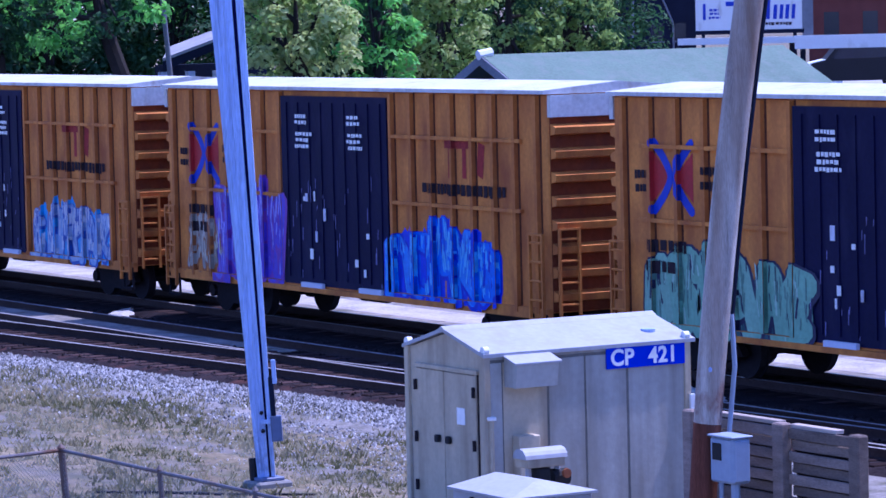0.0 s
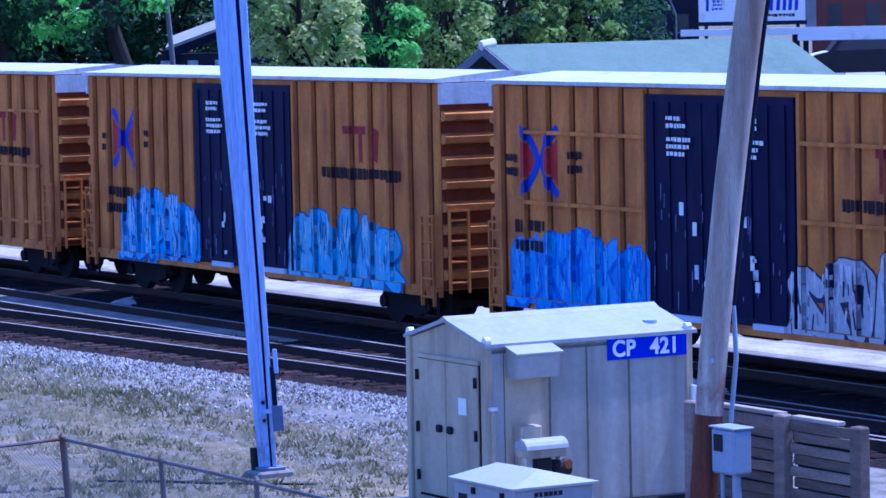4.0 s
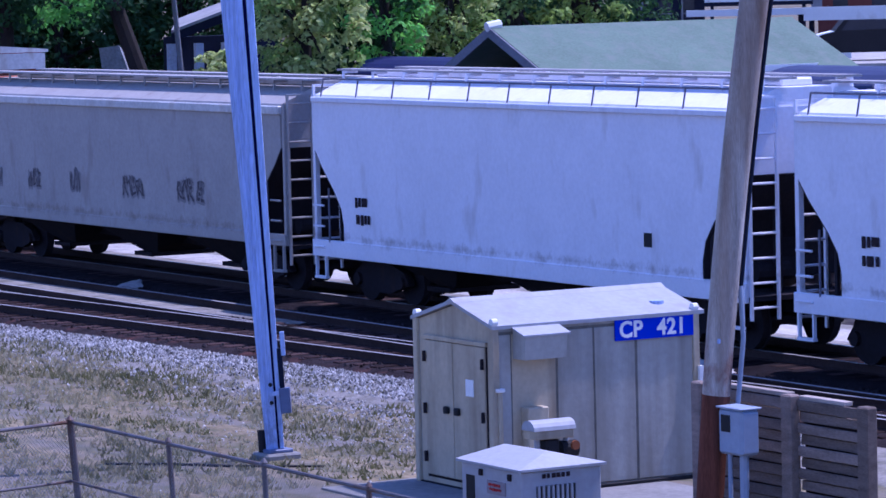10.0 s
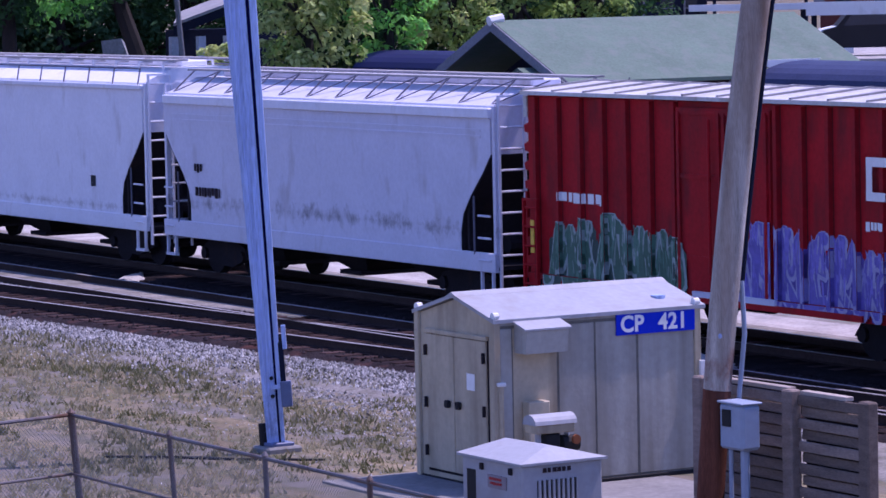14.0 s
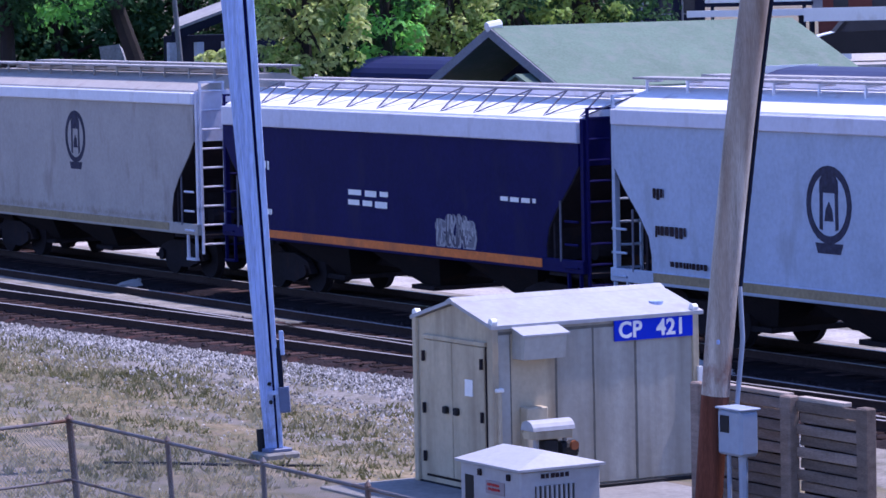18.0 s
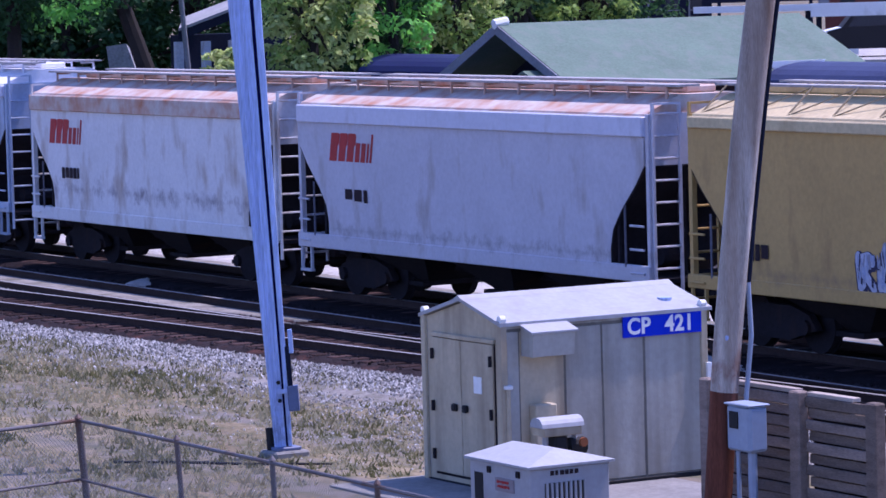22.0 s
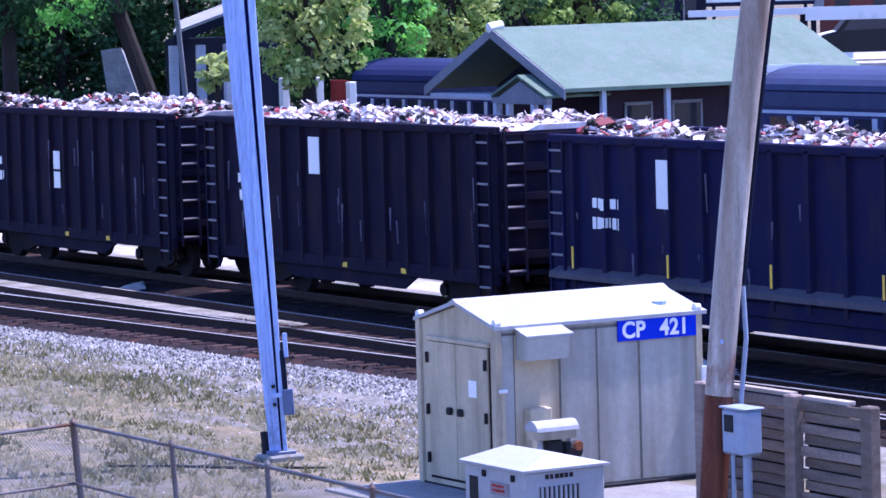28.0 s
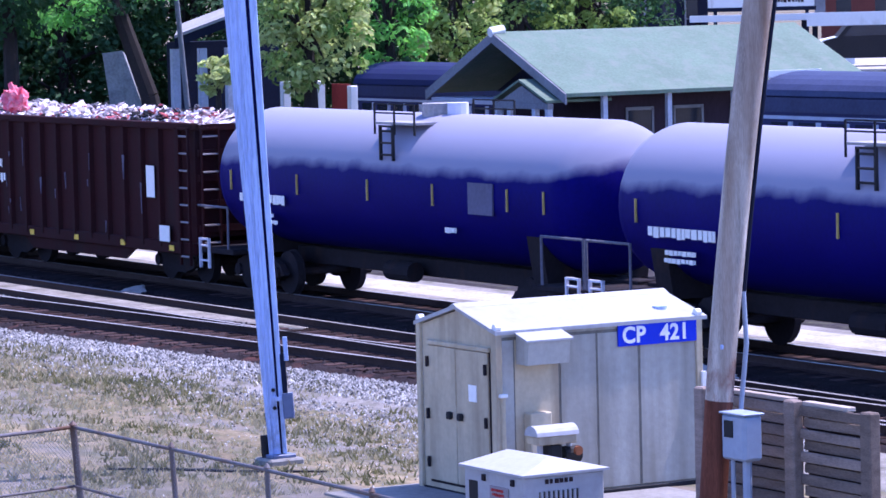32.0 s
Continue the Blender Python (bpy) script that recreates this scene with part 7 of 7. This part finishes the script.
def far_town():
    # long dark buildings far off, a hoarding and pale canopies, all square to the street
    b = thing("town_building", "dark blue-grey flat-roofed building far behind the station", "building", pose(-277.7, 178.2, 0, 0, 0, 56.5))
    part("wall", Geo().box(0, 8.6, 0, 9, 0, 7.05), M_SHADEWALL, b)
    part("parapet", Geo().box(-0.1, 6.4, -0.12, 9, 7.05, 7.32), M_STATIONGREY, b, "pale parapet")
    part("upper_wall", Geo().box(0, 8.6, 0.2, 9, 7.33, 12), M_SHADEWALL, b)
    part("pilaster", Geo().box(2.9, 3.15, -0.1, 0, 0, 7.05), M_STATIONGREY, b)
    part("down_pipe", Geo().sweep([(5.6, -0.1, 7.0), (6.6, -0.1, 4.6), (6.6, -0.1, 0)], 0.09), M_STATIONGREY, b)
    for i in range(4):
        w = part("window", Geo().box(0.6 + i * 2.0, 1.7 + i * 2.0, -0.02, 0.05, 3.0, 4.6), M_GLASS, b)
        part("window_sill", Geo().box(0.5 + i * 2.0, 1.8 + i * 2.0, -0.1, 0.0, 2.9, 3.0), M_STATIONGREY, w)
    b = thing("town_building", "dark red-brown brick building far behind the station", "building", pose(-280.5, 203.2, 0, 0, 0, 53))
    part("wall", Geo().box(0, 24, 0, 10, 0, 14), M_BRICK, b)
    part("string_course", Geo().box(0, 24, -0.08, 0, 6.2, 6.4), M_BRICK, b)
    for i in range(6):
        w = part("window", Geo().box(1.4 + i * 3.6, 2.8 + i * 3.6, -0.02, 0.05, 3.0, 5.2), M_GLASS, b)
        part("window_sill", Geo().box(1.3 + i * 3.6, 2.9 + i * 3.6, -0.1, 0.0, 2.88, 3.0), M_STATIONGREY, w)
    s = thing("billboard", "white billboard with heavy blue writing", "billboard", pose(-266.2, 186.4, 3.9, 0, 0, 55))
    part("panel", Geo().box(-4.65, 4.65, -0.1, 0.1, 0, 5.2), M_WHITEPAINT, s)
    part("frame", Geo().box(-4.8, 4.8, -0.14, 0.08, -0.35, 0.0), M_SHADEWALL, s)
    part("frame", Geo().box(-4.8, -4.65, -0.14, 0.08, 0, 5.2), M_SHADEWALL, s)
    part("frame", Geo().box(4.65, 5.6, -0.14, 0.08, -1.5, 5.2), M_STATIONGREY, s)
    bars(s, -4.1, 3.2, 3.6, 1, 0.35, M_BLUELET, y=-0.11, seed=2, letters=0.55)
    part("emblem", Geo().box(-4.0, -3.75, -0.13, -0.1, 0.95, 2.35), M_BLUELET, s)
    bars(s, -3.5, 1.9, 1.1, 3, 0.22, M_BLUELET, y=-0.11, seed=5, letters=0.3)
    part("emblem", Geo().prism([(-2.0, 2.5), (0.1, 2.5), (0.1, 2.1), (-0.7, 2.1), (-0.95, 0.9), (-1.5, 0.9), (-1.25, 2.1), (-2.0, 2.1)], -0.13, -0.1, 1), M_BLUELET, s)
    for k, (x, h) in enumerate(((1.5, 1.9), (2.1, 1.25), (3.15, 1.25))):
        part("emblem", Geo().prism([(x, 0.9), (x + 0.32, 0.9), (x + 0.42, 0.9 + h), (x + 0.1, 0.9 + h)], -0.13, -0.1, 1), M_BLUELET, s)
        if k:
            part("emblem", Geo().prism([(x + 0.55, 0.9), (x + 0.85, 0.9), (x + 0.95, 2.15), (x + 0.65, 2.15)], -0.13, -0.1, 1), M_BLUELET, s)
    bars(s, 1.4, 3.3, 2.6, 1, 0.4, M_BLUELET, y=-0.11, seed=6, letters=0.7)
    bars(s, 1.4, 0.62, 2.4, 1, 0.28, M_DARKLET, y=-0.11, seed=4, letters=0.3)
    for x in (-4, 0, 4):
        part("post", Geo().box(x - 0.15, x + 0.15, -0.1, 0.1, -3.9, -0.35), M_SHADEWALL, s)
    for at, w, z0, z1 in (((-116.2, 78.08), 4.6, 5.04, 5.29), ((-110.44, 79.36), 9.0, 4.86, 5.35)):
        c = thing("platform_canopy", "flat platform canopy with a white fascia", "canopy", Matrix.Translation((*at, 0)) @ pose(0, 0, 0, 0, 0, 54.5))
        part("fascia", Geo().box(0, w, -0.1, 0.1, z0, z1), M_WHITEPAINT, c)
        part("roof", Geo().box(0, w, 0.1, 2.4, z1 - 0.15, z1 - 0.03), M_GALV, c)
        for x in (0.3, w - 0.3):
            part("post", Geo().box(x - 0.1, x + 0.1, 1.0, 1.2, 0, z1 - 0.15), M_SHADEWALL, c)
    c = thing("platform_barrier", "low white boarded barrier on posts", "barrier", Matrix.Translation((-110.9, 78.6, 0)) @ pose(0, 0, 0, 0, 0, 54.5))
    part("board", Geo().box(0, 2.6, -0.05, 0.05, 3.45, 3.66), M_WHITEPAINT, c)
    for x in (0.2, 2.4):
        part("post", Geo().box(x - 0.06, x + 0.06, 0.05, 0.15, 0, 3.6), M_STATIONGREY, c)


far_town()


def parked_car(x, y, rz, m, label, z=0.0):
    c = thing("parked_car", label, "car", pose(x, y, z, 0, 0, rz))
    prof = [(-2.2, 0.35), (2.2, 0.35), (2.25, 0.75), (1.9, 0.95), (1.1, 1.05), (0.5, 1.5), (-1.3, 1.52), (-2.0, 1.05), (-2.25, 0.9)]
    part("body", Geo().prism(prof, -0.88, 0.88, 1), m, c)
    part("windows", Geo().prism([(0.9, 1.06), (0.45, 1.44), (-1.2, 1.46), (-1.8, 1.06)], -0.895, 0.895, 1), M_GLASS, c)
    for xx in (-1.35, 1.35):
        for yy in (-0.8, 0.8):
            w = part("wheel", Geo().cyl((xx, yy - 0.1, 0.33), (xx, yy + 0.1, 0.33), 0.33, 16), M_DARK, c)
            part("rim", Geo().cyl((xx, yy - 0.11, 0.33), (xx, yy + 0.11, 0.33), 0.2, 12), M_SILVER, w)
    for yy in (-0.65, 0.65):
        part("headlight", Geo().box(2.15, 2.26, yy - 0.18, yy + 0.18, 0.68, 0.84, 0.02), M_WHITEPAINT, c)


def parked_van(x, y, rz, z=0.0):
    c = thing("parked_van", "dark van with pale bonnet on the raised street", "van", pose(x, y, z, 0, 0, rz))
    prof = [(-2.7, 0.4), (2.6, 0.4), (2.65, 1.0), (2.2, 1.25), (1.6, 1.4), (0.8, 2.35), (-2.5, 2.5), (-2.75, 2.2)]
    part("body", Geo().prism(prof, -1.0, 1.0, 1), M_DARK, c)
    part("bonnet", Geo().prism([(2.62, 1.0), (2.2, 1.26), (1.6, 1.41), (1.6, 1.44), (2.25, 1.3), (2.68, 1.02)], -0.95, 0.95, 1), M_WHITEPAINT, c)
    part("roof_panel", Geo().box(-2.4, 0.7, -0.95, 0.95, 2.44, 2.56), M_SILVER, c)
    part("side_window", Geo().prism([(1.3, 1.45), (0.7, 2.2), (-2.3, 2.3), (-2.3, 1.5)], -1.012, 1.012, 1), M_GLASS, c)
    for xx in (-1.7, 1.7):
        for yy in (-0.92, 0.92):
            w = part("wheel", Geo().cyl((xx, yy - 0.12, 0.38), (xx, yy + 0.12, 0.38), 0.38, 16), M_DARK, c)
            part("rim", Geo().cyl((xx, yy - 0.13, 0.38), (xx, yy + 0.13, 0.38), 0.22, 12), M_SILVER, w)
    for yy in (-0.7, 0.7):
        part("headlight", Geo().box(2.55, 2.67, yy - 0.18, yy + 0.18, 0.78, 0.98, 0.02), M_WHITEPAINT, c)


tagged(new("street_embankment", Geo().box(0, 34, 0, 70, -0.1, 2.3).mesh("street_embankment", M_PALEGRAVEL)), "pale raised street behind the station", "street", kind="structure").matrix_world = pose(-140.2, 99.7, 0, 0, 0, 53)
parked_van(-142.9, 106.3, 240, 2.3)
parked_car(-147.0, 116.0, 235, M_SILVER, "silver parked car on the raised street", 2.3)

# ---- loose ground cover and the ties ----
def scatter():
    r = random.Random(8)
    verts, faces = [], []

    def stone(x, y, z, s):
        k = len(verts)
        for i in range(5):
            a = 1.257 * i + r.uniform(-0.3, 0.3)
            q = s * r.uniform(0.7, 1.1)
            verts.append((x + q * math.cos(a), y + q * math.sin(a), z - 0.3 * s))
        verts.append((x + r.uniform(-0.3, 0.3) * s, y + r.uniform(-0.3, 0.3) * s, z + s * r.uniform(0.4, 0.9)))
        faces.extend((k + i, k + (i + 1) % 5, k + 5) for i in range(5))
    for i in range(26000):
        x = -42 - 50 * r.random() ** 1.35
        y = siding2_y(x) - 1.6 - abs(r.gauss(0, 1.3))
        stone(x, y, 0.07 if y > siding2_y(x) - 3.4 else 0.01, r.uniform(0.018, 0.055))
    for i in range(2600):
        x = r.uniform(-95, -59)
        lo, hi = siding2_y(x) + 0.95, SIDING_Y - 0.80
        if hi > lo:
            stone(x, r.uniform(lo, hi), 0.165, r.uniform(0.02, 0.05))
    for i in range(9000):
        x, y = -43.5 - abs(r.gauss(0, 6.0)), siding2_y(-46) - 3.0 - abs(r.gauss(0, 2.2))
        stone(x, y, 0.015, r.uniform(0.008, 0.03))
    tagged(new("loose_stones", raw_mesh("loose_stones", verts, faces, M_STONE)), "loose pale ballast stones strewn beside the track", "stones", kind="stuff")
    # stones near the train; its shadow is put into their dark colour
    verts, faces = [], []
    for i in range(9000):
        x = r.uniform(-100, -42)
        stone(x, r.uniform(SIDING_Y + 1.5, TRACK_Y - 1.6), 0.08, r.uniform(0.03, 0.07))
    for i in range(5000):
        x = r.uniform(-100, -42)
        stone(x, r.uniform(siding2_y(x) - 1.4, SIDING_Y + 1.4), 0.14, r.uniform(0.03, 0.06))
    tagged(new("oily_stones", raw_mesh("oily_stones", verts, faces, M_DARKSTONE)), "oily ballast stones between the rails, darkened for the train's shadow", "stones", kind="stuff")
    for name, m, n, lab in (("dry_grass_tufts", M_STRAW, 9000, "straw-coloured dry grass tufts"), ("green_weeds", M_WEED, 9000, "low green weeds in the dry grass")):
        verts, faces = [], []
        for i in range(n):
            x = r.uniform(-78, -38)
            y = r.uniform(16.5, siding2_y(x) - (2.0 if m is M_WEED else 2.8))
            v = noise.noise((x * 0.22, y * 0.7, 3 if m is M_WEED else 0))
            if v < (0.02 if m is M_WEED else -0.3):
                continue
            if -43.6 < x < -36 and y > 22.2:
                continue
            for b in range(5):
                a, h, w = r.uniform(0, 6.3), r.uniform(0.02, 0.11) * (1 + 0.8 * max(0, v)), r.uniform(0.008, 0.024)
                px, py = x + r.uniform(-0.08, 0.08), y + r.uniform(-0.08, 0.08)
                k = len(verts)
                lx, ly = 0.6 * h * math.cos(a), 0.6 * h * math.sin(a)
                verts.extend([(px - w * 0.5, py - w * 0.86, 0), (px + w * 0.5, py + w * 0.86, 0), (px + lx, py + ly, h + (0.05 if y > siding2_y(x) - 3.6 else 0))])
                faces.append((k, k + 1, k + 2))
        tagged(new(name, raw_mesh(name, verts, faces, m)), lab, "grass", kind="stuff")


scatter()


def ties():
    data = Geo().box(-0.115, 0.115, -1.3, 1.3, -0.02, 0.15, 0.012).mesh("tie", M_TIE)
    r = random.Random(9)
    for parent, centre in ((main_track, lambda x: TRACK_Y), (siding_track, lambda x: SIDING_Y), (turnout_track, siding2_y)):
        x = -98.0
        while x < -42.0:
            t = part("tie", data, None, parent)
            t.location = (x, centre(x) + r.uniform(-0.03, 0.03), 0.0)
            t.rotation_euler.z = r.uniform(-0.012, 0.012) + (0.07 if parent is turnout_track and x < -50 else 0)
            x += 0.56 + r.uniform(-0.03, 0.03)
        g = Geo()
        for i in range(560):
            for x in (-98.4 - i * 0.56, -41.6 + i * 0.56):
                if -400 < x < 400 and not (parent is turnout_track and x > -33):
                    g.box(x - 0.115, x + 0.115, centre(x) - 1.3, centre(x) + 1.3, -0.02, 0.15)
        far = part("far_ties", raw_mesh("far_ties", g.v, g.f, M_TIE), None, parent)
        tagged(far, kind="stuff")


ties()


# ---- the train goes by ----
def motions():
    for ob, at in MOVING:
        walk(ob, [(t, pose(at - travel(t), TRACK_Y, RAIL)) for t in (0, 2, 4, 6, 8, 10, 12, 14, 16, 18, 20, 22, 24, 26, 28, 30, 32)])


motions()
